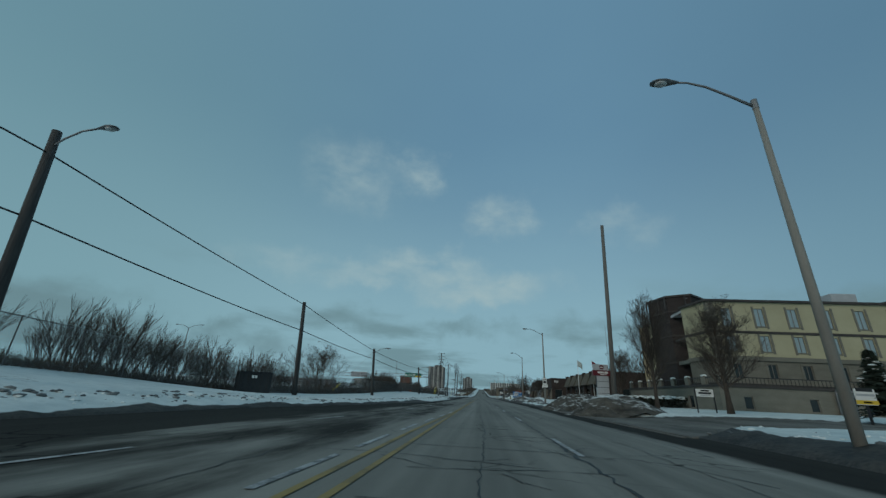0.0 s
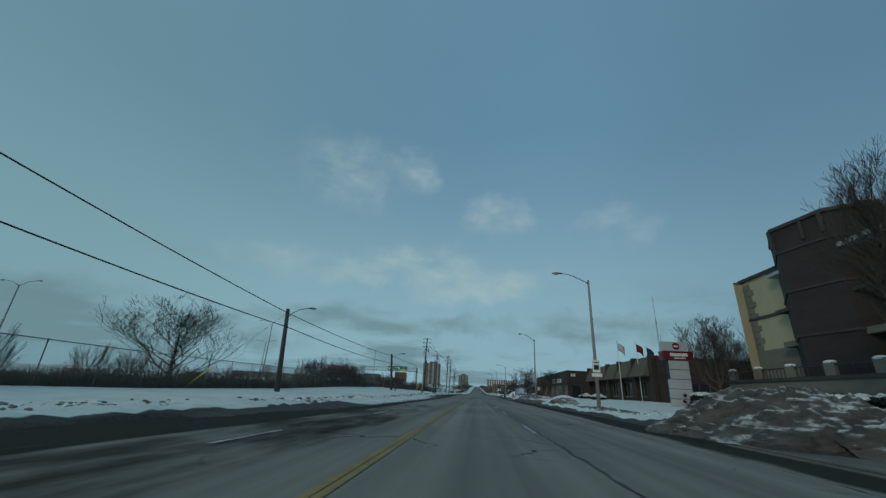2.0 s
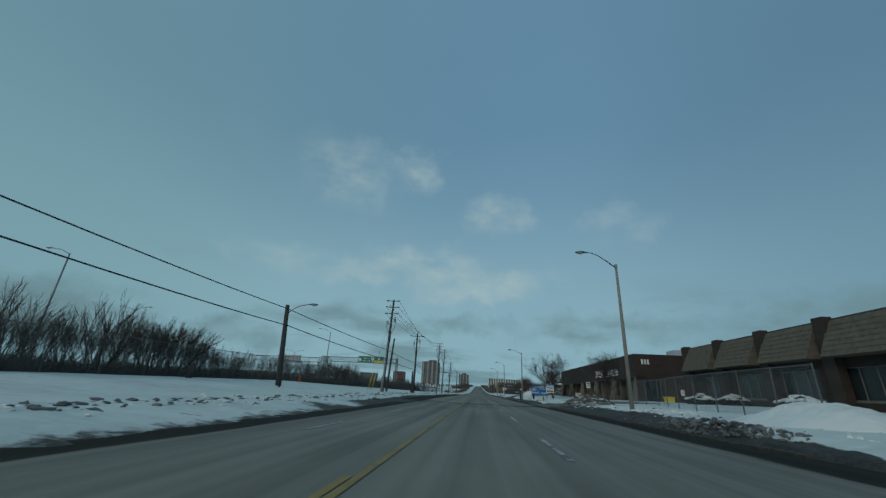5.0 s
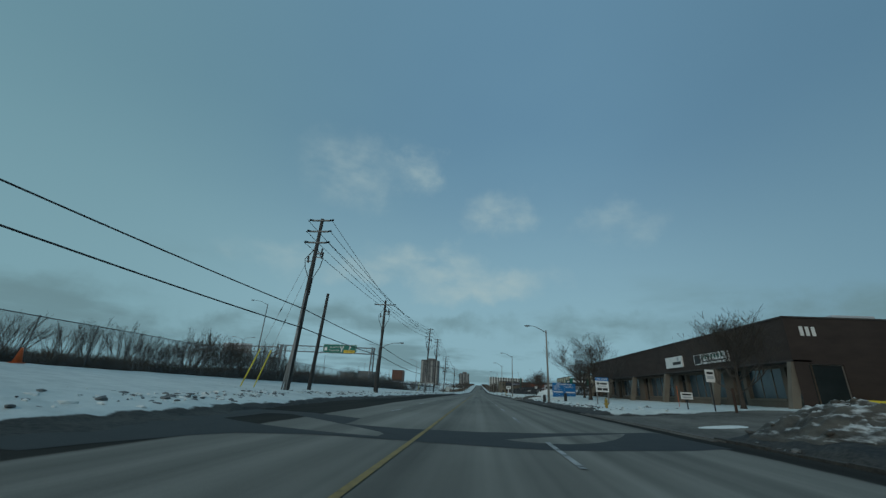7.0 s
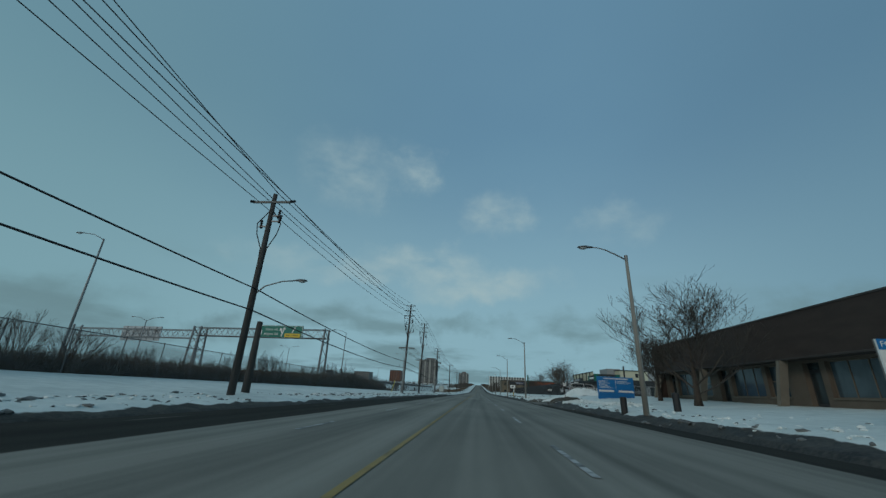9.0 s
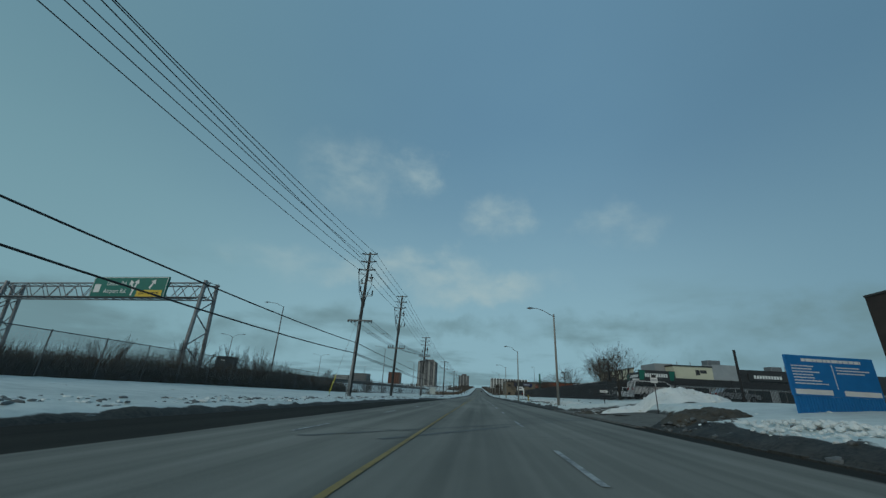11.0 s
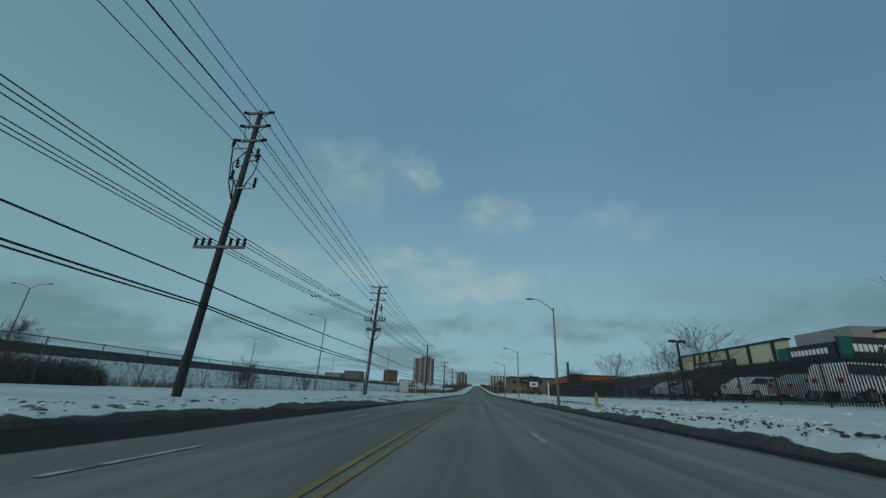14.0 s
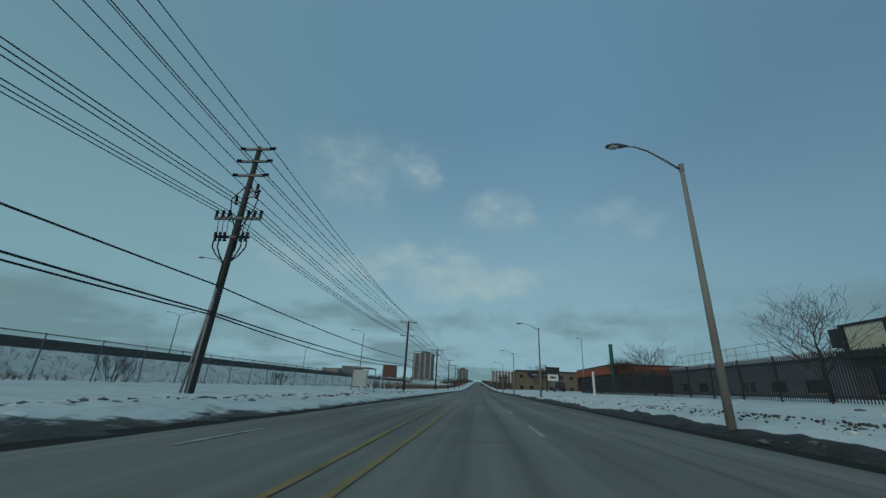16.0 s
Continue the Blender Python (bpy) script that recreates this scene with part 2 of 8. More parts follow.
YELLOW_SIGN = mat("yellow_sign", (0.62, 0.42, 0.03), (0.75, 0.52, 0.05), 2, 0.45, 0.0)
RED_SIGN = mat("red_sign", (0.095, 0.008, 0.014), (0.13, 0.012, 0.02), 2, 0.45, 0.0)
BLUE_SIGN = mat("blue_sign", (0.01, 0.14, 0.37), (0.018, 0.19, 0.47), 1.5, 0.5, 0.05)
GREY_SIGN = mat("grey_panel", (0.34, 0.36, 0.38), (0.46, 0.48, 0.5), 1, 0.5, 0.05)
BARK = mat("bark", (0.028, 0.022, 0.018), (0.085, 0.068, 0.055), 4, 0.95, 0.5, fine=30, stretch=(4, 4, 0.6))
TWIG = mat("twig", (0.034, 0.028, 0.024), (0.085, 0.071, 0.059), 3, 0.95, 0.2, vary=0.2)
BRUSH = mat("dry_brush", (0.042, 0.031, 0.022), (0.115, 0.085, 0.058), 1, 0.95, 0.2, vary=0.2)
NEEDLE = mat("spruce_needles", (0.008, 0.014, 0.010), (0.03, 0.045, 0.03), 5, 0.9, 0.3)
HEDGE = mat("clipped_hedge", (0.006, 0.009, 0.006), (0.02, 0.027, 0.018), 6, 0.95, 0.5)
BRICK_BROWN = mat("brown_brick", (0.028, 0.021, 0.0185), (0.057, 0.042, 0.036), 0.5, 0.9, 0.4, fine=12, stretch=(1, 1, 3))
BRICK_TOWER = mat("dark_tower_brick", (0.026, 0.021, 0.02), (0.052, 0.042, 0.04), 0.4, 0.9, 0.4, fine=10, stretch=(1, 1, 3))
BRICK_RUST = mat("rust_brick", (0.036, 0.022, 0.017), (0.07, 0.042, 0.031), 0.5, 0.9, 0.4, fine=12, stretch=(1, 1, 3))
TAN_BRICK = mat("tan_brick", (0.11, 0.088, 0.062), (0.19, 0.152, 0.108), 0.5, 0.9, 0.3, fine=12, stretch=(1, 1, 3))
STUCCO = mat("cream_stucco", (0.35, 0.32, 0.205), (0.45, 0.415, 0.28), 0.35, 0.9, 0.15, fine=14)
STONE = mat("grey_beige_block", (0.125, 0.122, 0.1), (0.215, 0.205, 0.17), 0.5, 0.9, 0.3, fine=9, stretch=(1, 1, 2.5))
TRIM = mat("dark_roof_trim", (0.03, 0.027, 0.026), (0.07, 0.06, 0.055), 1, 0.7, 0.1)
FRAME = mat("window_frame", (0.12, 0.112, 0.1), (0.2, 0.188, 0.168), 2, 0.6, 0.05)
GLASS = mat("window_glass", (0.012, 0.018, 0.02), (0.035, 0.045, 0.047), 0.5, 0.12, 0.0, spec=0.35)
CURTAIN_GLASS = mat("curtained_glass", (0.19, 0.27, 0.3), (0.35, 0.44, 0.47), 1.2, 0.15, 0.0, fine=7, stretch=(5, 5, 0.2), spec=0.8)
SHINGLE = mat("weathered_shingle", (0.07, 0.062, 0.046), (0.17, 0.148, 0.115), 0.7, 0.95, 0.5, fine=8, stretch=(1, 4, 4))
ROOFING = mat("roof_gravel", (0.2, 0.2, 0.2), (0.55, 0.56, 0.57), 0.4, 0.9, 0.3)
CREAM_WALL = mat("cream_wall", (0.48, 0.46, 0.34), (0.58, 0.56, 0.43), 0.5, 0.85, 0.1)
WING_WALL = mat("blue_grey_wall", (0.08, 0.088, 0.095), (0.14, 0.15, 0.16), 0.5, 0.85, 0.1)
GREY_WALL = mat("grey_wall", (0.24, 0.26, 0.27), (0.34, 0.36, 0.37), 0.5, 0.85, 0.1)
DARK_WALL = mat("charcoal_wall", (0.02, 0.023, 0.026), (0.05, 0.053, 0.056), 0.5, 0.8, 0.1)
TEAL = mat("teal_panel", (0.0, 0.09, 0.065), (0.01, 0.13, 0.09), 0.8, 0.5, 0.0)
APT_PALE = mat("pale_apartment", (0.25, 0.243, 0.225), (0.35, 0.34, 0.315), 0.03, 0.9, 0.0, fine=0.3)
APT_GREY = mat("grey_apartment", (0.12, 0.115, 0.115), (0.2, 0.195, 0.19), 0.03, 0.9, 0.0, fine=0.3)
APT_RED = mat("red_apartment", (0.13, 0.062, 0.045), (0.18, 0.085, 0.06), 0.03, 0.9, 0.0, fine=0.3)
CAR_WHITE = mat("white_car_paint", (0.70, 0.70, 0.70), (0.78, 0.78, 0.78), 1, 0.25, 0.0, spec=0.6)
CAR_DARK = mat("dark_car_paint", (0.012, 0.013, 0.016), (0.03, 0.03, 0.035), 1, 0.25, 0.0, spec=0.6)
CAR_SILVER = mat("silver_car_paint", (0.30, 0.31, 0.32), (0.38, 0.39, 0.40), 1, 0.3, 0.0, metal=0.4)
CAR_RED = mat("red_car_paint", (0.22, 0.015, 0.015), (0.3, 0.02, 0.02), 1, 0.25, 0.0, spec=0.6)
RUBBER = mat("rubber", (0.012, 0.012, 0.012), (0.03, 0.03, 0.03), 5, 0.85, 0.1)
TAIL = mat("tail_lamp", (0.25, 0.01, 0.01), (0.4, 0.02, 0.02), 5, 0.2, 0.0)
PAINT_WHITE = mat("worn_white_line", (0.08, 0.084, 0.084), (0.42, 0.43, 0.43), 2.0, 0.7, 0.2, fine=9, spread=(0.38, 0.56))
PAINT_YELLOW = mat("worn_yellow_line", (0.065, 0.058, 0.04), (0.28, 0.20, 0.062), 0.8, 0.7, 0.2, fine=7, spread=(0.3, 0.52))
DARK_GRATE = mat("dark_grating", (0.02, 0.021, 0.022), (0.05, 0.05, 0.052), 3, 0.7, 0.1)
TRACK = mat("tyre_track", (0.05, 0.052, 0.052), (0.095, 0.098, 0.097), 1.5, 0.6, 0.1, fine=14)
TAR = mat("tar_crack", (0.006, 0.006, 0.006), (0.02, 0.02, 0.02), 3, 0.6, 0.3)
RUST_BAND = mat("orange_fascia", (0.24, 0.062, 0.03), (0.34, 0.09, 0.045), 0.4, 0.8, 0.05)
KERB = mat("grimy_kerb", (0.03, 0.029, 0.026), (0.13, 0.125, 0.11), 0.5, 0.9, 0.3, fine=5, spread=(0.4, 0.68))
DRIVEWAY = mat("driveway_asphalt", (0.06, 0.056, 0.048), (0.185, 0.174, 0.15), 0.25, 0.85, 0.3, fine=3.0, stretch=(1.6, 0.5, 1), spread=(0.38, 0.62))
GUTTER = mat("gutter_concrete", (0.06, 0.057, 0.052), (0.2, 0.19, 0.17), 0.5, 0.85, 0.2, fine=8)
DULL_WALL = mat("dull_wall", (0.06, 0.054, 0.046), (0.115, 0.104, 0.09), 0.5, 0.9, 0.2)
SPANDREL = mat("tan_spandrel", (0.085, 0.07, 0.055), (0.15, 0.125, 0.098), 0.5, 0.9, 0.2, fine=14)
TAN_FRAME = mat("tan_window_frame", (0.11, 0.09, 0.068), (0.17, 0.142, 0.108), 2, 0.6, 0.05)
OFFICE_GLASS = mat("office_glass", (0.02, 0.033, 0.042), (0.07, 0.105, 0.125), 0.35, 0.12, 0.0, fine=2.5, stretch=(1, 1, 0.4), spec=0.6)
COLUMN = mat("column_concrete", (0.125, 0.112, 0.09), (0.21, 0.19, 0.155), 0.6, 0.9, 0.2)
PATCH = mat("fresh_asphalt_patch", (0.014, 0.015, 0.016), (0.03, 0.031, 0.032), 1.2, 0.75, 0.3, fine=50)


# ---- building blocks ----
class Form:
    """Collects the faces of one part."""

    def __init__(self):
        self.v, self.f = [], []

    def add(self, verts, faces):
        n = len(self.v)
        self.v += [tuple(p) for p in verts]
        self.f += [tuple(n + i for i in face) for face in faces]
        return self

    def box(self, x0, x1, y0, y1, z0, z1, m=None, cut=0.0):
        """A box, its upright edges cut when cut > 0."""
        if cut:
            c = cut
            ring = [(x0 + c, y0), (x1 - c, y0), (x1, y0 + c), (x1, y1 - c), (x1 - c, y1), (x0 + c, y1), (x0, y1 - c), (x0, y0 + c)]
            return self.prism(ring, z0, z1, m, cap=c)
        p = [Vector((x, y, z)) for z in (z0, z1) for y in (y0, y1) for x in (x0, x1)]
        if m is not None:
            p = [m @ q for q in p]
        return self.add(p, [(0, 2, 3, 1), (4, 5, 7, 6), (0, 1, 5, 4), (1, 3, 7, 5), (3, 2, 6, 7), (2, 0, 4, 6)])

    def prism(self, ring, z0, z1, m=None, cap=0.0):
        n = len(ring)
        levels = [(z0, 1.0), (z1, 1.0)] if not cap else [(z0, 1.0), (z1 - cap, 1.0), (z1, None)]
        cx, cy = sum(p[0] for p in ring) / n, sum(p[1] for p in ring) / n
        p = []
        for z, k in levels:
            for x, y in ring:
                if k is None:
                    d = math.hypot(x - cx, y - cy) or 1.0
                    s = max(0.0, 1 - cap / d)
                    p.append(Vector((cx + (x - cx) * s, cy + (y - cy) * s, z)))
                else:
                    p.append(Vector((x, y, z)))
        if m is not None:
            p = [m @ q for q in p]
        faces = [tuple(reversed(range(n))), tuple(range(n * (len(levels) - 1), n * len(levels)))]
        for k in range(len(levels) - 1):
            for i in range(n):
                j = (i + 1) % n
                faces.append((k * n + i, k * n + j, (k + 1) * n + j, (k + 1) * n + i))
        return self.add(p, faces)

    def tube(self, points, radii, sides=6, closed=True):
        pts = [Vector(p) for p in points]
        if not isinstance(radii, (list, tuple)):
            radii = [radii] * len(pts)
        side = None
        n0 = len(self.v)
        for i, p in enumerate(pts):
            d = (pts[min(i + 1, len(pts) - 1)] - pts[max(i - 1, 0)]).normalized()
            if side is None:
                side = d.cross(Vector((0, 0, 1)) if abs(d.z) < 0.9 else Vector((1, 0, 0))).normalized()
            else:
                side = (side - d * side.dot(d)).normalized()
            up = d.cross(side)
            for k in range(sides):
                a = 2 * math.pi * k / sides
                q = p + radii[i] * (math.cos(a) * side + math.sin(a) * up)
                self.v.append((q.x, q.y, q.z))
        for i in range(len(pts) - 1):
            for k in range(sides):
                j = (k + 1) % sides
                a, b = n0 + i * sides, n0 + (i + 1) * sides
                self.f.append((a + k, b + k, b + j, a + j))
        if closed:
            self.f.append(tuple(n0 + k for k in range(sides)))
            self.f.append(tuple(n0 + (len(pts) - 1) * sides + k for k in reversed(range(sides))))
        return self

    def ball(self, c, r, squash=(1, 1, 1), rings=6, sides=10):
        p, faces = [], []
        for i in range(rings + 1):
            a = math.pi * i / rings
            for k in range(sides):
                b = 2 * math.pi * k / sides
                p.append((c[0] + r * squash[0] * math.sin(a) * math.cos(b), c[1] + r * squash[1] * math.sin(a) * math.sin(b), c[2] + r * squash[2] * math.cos(a)))
        for i in range(rings):
            for k in range(sides):
                j = (k + 1) % sides
                faces.append((i * sides + k, (i + 1) * sides + k, (i + 1) * sides + j, i * sides + j))
        return self.add(p, faces)

    def weld(self):
        """Joins corners that lie on one another."""
        seen, back, v = {}, [], []
        for p in self.v:
            key = (round(p[0], 4), round(p[1], 4), round(p[2], 4))
            if key not in seen:
                seen[key] = len(v)
                v.append(p)
            back.append(seen[key])
        self.v, self.f = v, [tuple(back[i] for i in face) for face in self.f]
        return self

    def mesh(self, name, material, smooth=False):
        me = bpy.data.meshes.new(name)
        me.from_pydata(self.v, [], self.f)
        me.materials.append(material)
        if smooth:
            me.polygons.foreach_set("use_smooth", [True] * len(me.polygons))
        me.update()
        return me


def thing(name, at=(0, 0, 0), label="", category="", group="", turn=0.0, kind=""):
    ob = new(name)
    ob.empty_display_size = 0.2
    ob.matrix_basis = pose(*at, 0, 0, turn)
    return tagged(ob, label, category, group, kind)


def part(name, form, material, parent, label="", smooth=False):
    ob = new(name, form if isinstance(form, bpy.types.Mesh) else form.mesh(name, material, smooth))
    ob.parent = parent
    return tagged(ob, label)


def single(name, form, material, label, category="", kind="", smooth=False, group="", at=None):
    ob = new(name, form.mesh(name, material, smooth))
    if at is not None:
        ob.matrix_basis = at
    return tagged(ob, label, category, group, kind)


def text_part(words, size, at, turn, material, parent, name="lettering", align="CENTER"):
    """Lettering in the built-in font as a thin mesh, facing -y before the turn."""
    cu = bpy.data.curves.new(name, "FONT")
    cu.body, cu.size, cu.extrude, cu.align_x, cu.align_y, cu.resolution_u = words, size, 0.006, align, "CENTER", 3
    tmp = new(name, cu)
    bpy.context.view_layer.update()
    me = bpy.data.meshes.new_from_object(tmp.evaluated_get(bpy.context.evaluated_depsgraph_get()))
    bpy.data.objects.remove(tmp)
    me.materials.clear()
    me.materials.append(material)
    ob = new(name, me)
    ob.parent = parent
    ob.matrix_basis = pose(*at, 90, 0, turn)
    return ob


def mixv(a, b, k):
    return a + (b - a) * k


def smooth(a, b, x):
    k = min(1.0, max(0.0, (x - a) / (b - a)))
    return k * k * (3 - 2 * k)


def curve_at(points, x):
    xs, ys = zip(*points)
    return float(np.interp(x, xs, ys))


def wob(x, y, s=1.0, seed=0.0):
    return noise.noise(Vector((x * s, y * s, seed)))


# ---- the lie of the land ----
LEFT_EDGE = [(-60, -12.0), (18, -11.4), (33, -9.0), (50, -8.0), (62, -7.6), (80, -7.4), (98, -7.8), (115, -8.2), (130, -9.6), (140, -9.9), (200, -9.5), (225, -8.6), (240, -7.9), (257, -7.5), (2000, -7.5)]
RIGHT_EDGE = [(-60, 8.0), (2000, 8.0)]
# where the dark wet strip beside the kerb ends on the western side
LEFT_WET = [(-60, -7.8), (18, -7.3), (30, -6.3), (50, -5.6), (115, -5.6), (135, -6.4), (200, -6.5), (240, -6.1), (300, -5.7), (2000, -5.7)]
# how far the wet strip on the eastern side reaches into the road
RIGHT_WET = [(-60, 3.4), (40, 3.2), (55, 2.4), (110, 2.2), (135, 1.7), (185, 1.5), (205, 0.75), (2000, 0.6)]
# how far the road dirt reaches over the eastern verge
RIGHT_GRIME = [(0, 1.9), (45, 1.6), (55, 0.6), (85, 0.8), (98, 2.3), (118, 2.3), (125, 1.2), (165, 1.0), (187, 1.5), (200, 1.0), (212, 0.7), (2000, 0.65)]
LEFT_HIGH = [(-60, 1.9), (10, 1.9), (22, 1.2), (30, 0.62), (36, 0.32), (55, 0.26), (75, 0.45), (95, 0.95), (118, 1.25), (150, 1.05), (178, 0.9), (200, 0.75), (235, 0.4), (270, 0.35), (400, 0.3), (2000, 0.3)]
# driveways: along the road from, to, depth from the road, height at the far end
DRIVES = [(18.5, 31.0, 24.0, 0.55), (36.6, 40.6, 11.0, 0.35), (121.0, 132.5, 17.0, 0.95), (187.2, 200.2, 5.2, 0.42), (201.4, 205.8, 26.0, 1.25)]


def rise(y):
    """The far road climbs a long gentle hill."""
    y = min(y, 1500.0)
    return 0.011 * (math.sqrt((y - 450) ** 2 + 3600) + y - 450) * smooth(240, 340, y)


def drive_factor(x, y):
    best, high = 0.0, 0.0
    for y0, y1, deep, top in DRIVES:
        flare = 1.3 * (1 - smooth(8.0, 11.0, x))
        k = smooth(y0 - 0.9 - flare, y0 + 0.2 - flare, y + 0.4 * wob(x, y, 0.8)) * (1 - smooth(y1 - 0.2 + flare, y1 + 0.9 + flare, y + 0.4 * wob(x, y, 0.8, 3)))
        k *= (1 - smooth(8 + deep - 0.5, 8 + deep + 0.5, x)) if x > 6 else 0.0
        if k > best:
            best, high = k, mixv(0.02, top, smooth(8.0, 8.0 + min(deep, 12.0), x))
    return best, high


def bare_height(x, y):
    if x < 0:
        e = curve_at(LEFT_EDGE, y)
        h = curve_at(LEFT_HIGH, y)
        d = e - x
        if d < 0:
            return -0.2
        z = mixv(0.04, 0.22, smooth(0.0, 1.0, d)) + max(0.0, d - 0.6) * (h - 0.2) / 12.0 if d < 13 else h + 0.02
        if x < -24:
            bank = smooth(185, 232, y) * (1 - smooth(420, 520, y))
            z = mixv(z, max(z, 2.35), bank * smooth(-25.5, -34.0, x))
            z = mixv(z, 0.4, smooth(-80, -160, x))
        return z
    e = curve_at(RIGHT_EDGE, y)
    d = x - e
    if d < 0:
        return -0.2
    a = 1 - smooth(72, 100, y)
    c = smooth(165, 198, y) * (1 - smooth(420, 600, y))
    b = 1 - a - c
    near = a * curve_at([(0, 0.05), (1.2, 0.36), (4, 0.5), (10, 0.65), (20, 0.9), (40, 1.0)], d)
    mid = b * curve_at([(0, 0.05), (1.2, 0.40), (4, 0.6), (10, 0.9), (17, 1.2), (40, 1.3)], d)
    far = c * curve_at([(0, 0.05), (1.2, 0.5), (4, 0.85), (7, 1.2), (12, 1.5), (20, 1.65), (40, 1.7)], d)
    z = near + mid + far
    return mixv(z, 0.4, smooth(90, 200, x))


def ground_height(x, y):
    """Height of the snow surface."""
    z = bare_height(x, y)
    k, high = drive_factor(x, y)
    if k > 0:
        z = mixv(z, high - 0.06, k)
    return z + rise(y)


def snow_height(x, y):
    z = ground_height(x, y)
    if bare_height(x, y) < -0.1:
        return z
    k, _ = drive_factor(x, y)
    d = (curve_at(LEFT_EDGE, y) - x) if x < 0 else (x - curve_at(RIGHT_EDGE, y))
    rough = 0.10 * (1 - smooth(1.5, 4.5, d)) + 0.02
    n = wob(x, y, 1.3, 5) + 0.6 * wob(x, y, 3.1, 9) + 0.5 * wob(x, y, 0.35, 2)
    return z + (1 - k) * rough * n * smooth(-0.2, 0.5, d)


def ground_material():
    m = bpy.data.materials.new("snowy_ground")
    m.use_nodes = True
    t = m.node_tree
    b = t.nodes["Principled BSDF"]
    geo = t.nodes.new("ShaderNodeNewGeometry")
    sep = t.nodes.new("ShaderNodeSeparateXYZ")
    t.links.new(geo.outputs["Position"], sep.inputs[0])

    def tex(scale, detail=5.0, rough=0.6, stretch=(1, 1, 1)):
        mp = t.nodes.new("ShaderNodeMapping")
        mp.inputs["Scale"].default_value = stretch
        t.links.new(geo.outputs["Position"], mp.inputs["Vector"])
        n = node(t, "ShaderNodeTexNoise", Scale=scale, Detail=detail, Roughness=rough)
        t.links.new(mp.outputs[0], n.inputs["Vector"])
        return n.outputs["Fac"]

    def math2(op, a, bb):
        n = t.nodes.new("ShaderNodeMath"); n.operation = op
        for s, val in zip(n.inputs, (a, bb)):
            if isinstance(val, (int, float)):
                s.default_value = val
            else:
                t.links.new(val, s)
        return n.outputs[0]

    def ranged(val, lo, hi):
        r = t.nodes.new("ShaderNodeMapRange"); r.interpolation_type = "SMOOTHSTEP"
        r.inputs["From Min"].default_value, r.inputs["From Max"].default_value = lo, hi
        t.links.new(val, r.inputs["Value"])
        return r.outputs["Result"]

    dirt = t.nodes.new("ShaderNodeAttribute")
    dirt.attribute_name = "grime"
    big, mid, fine = tex(0.25), tex(1.4, 6, 0.65), tex(9.0, 4)
    g = math2("ADD", dirt.outputs["Fac"], math2("MULTIPLY", math2("SUBTRACT", mid, 0.5), 1.0))
    grime = ranged(g, 0.38, 0.62)
    tufts = ranged(math2("ADD", math2("MULTIPLY", big, 0.6), math2("MULTIPLY", tex(3.0), 0.4)), 0.62, 0.68)
    fields = t.nodes.new("ShaderNodeMix"); fields.data_type = "RGBA"
    snow = t.nodes.new("ShaderNodeMix"); snow.data_type = "RGBA"
    snow.inputs["A"].default_value, snow.inputs["B"].default_value = (0.47, 0.535, 0.53, 1), (0.66, 0.72, 0.705, 1)
    t.links.new(ranged(math2("ADD", math2("MULTIPLY", big, 0.5), math2("MULTIPLY", mid, 0.5)), 0.3, 0.62), snow.inputs["Factor"])
    fields.inputs["B"].default_value = (0.13, 0.10, 0.06, 1)
    t.links.new(snow.outputs["Result"], fields.inputs["A"])
    t.links.new(math2("MULTIPLY", tufts, 0.75), fields.inputs["Factor"])
    mud = t.nodes.new("ShaderNodeMix"); mud.data_type = "RGBA"
    mud.inputs["A"].default_value, mud.inputs["B"].default_value = (0.009, 0.0083, 0.0072, 1), (0.058, 0.051, 0.041, 1)
    t.links.new(ranged(math2("ADD", math2("MULTIPLY", fine, 0.5), math2("MULTIPLY", mid, 0.5)), 0.36, 0.66), mud.inputs["Factor"])
    c = t.nodes.new("ShaderNodeMix"); c.data_type = "RGBA"
    t.links.new(fields.outputs["Result"], c.inputs["A"]); t.links.new(mud.outputs["Result"], c.inputs["B"])
    t.links.new(grime, c.inputs["Factor"])
    t.links.new(c.outputs["Result"], b.inputs["Base Color"])
    b.inputs["Roughness"].default_value = 0.75
    bp = node(t, "ShaderNodeBump", Strength=0.6, Distance=0.06)
    t.links.new(math2("ADD", mid, math2("MULTIPLY", fine, 0.35)), bp.inputs["Height"])
    t.links.new(bp.outputs[0], b.inputs["Normal"])
    return m


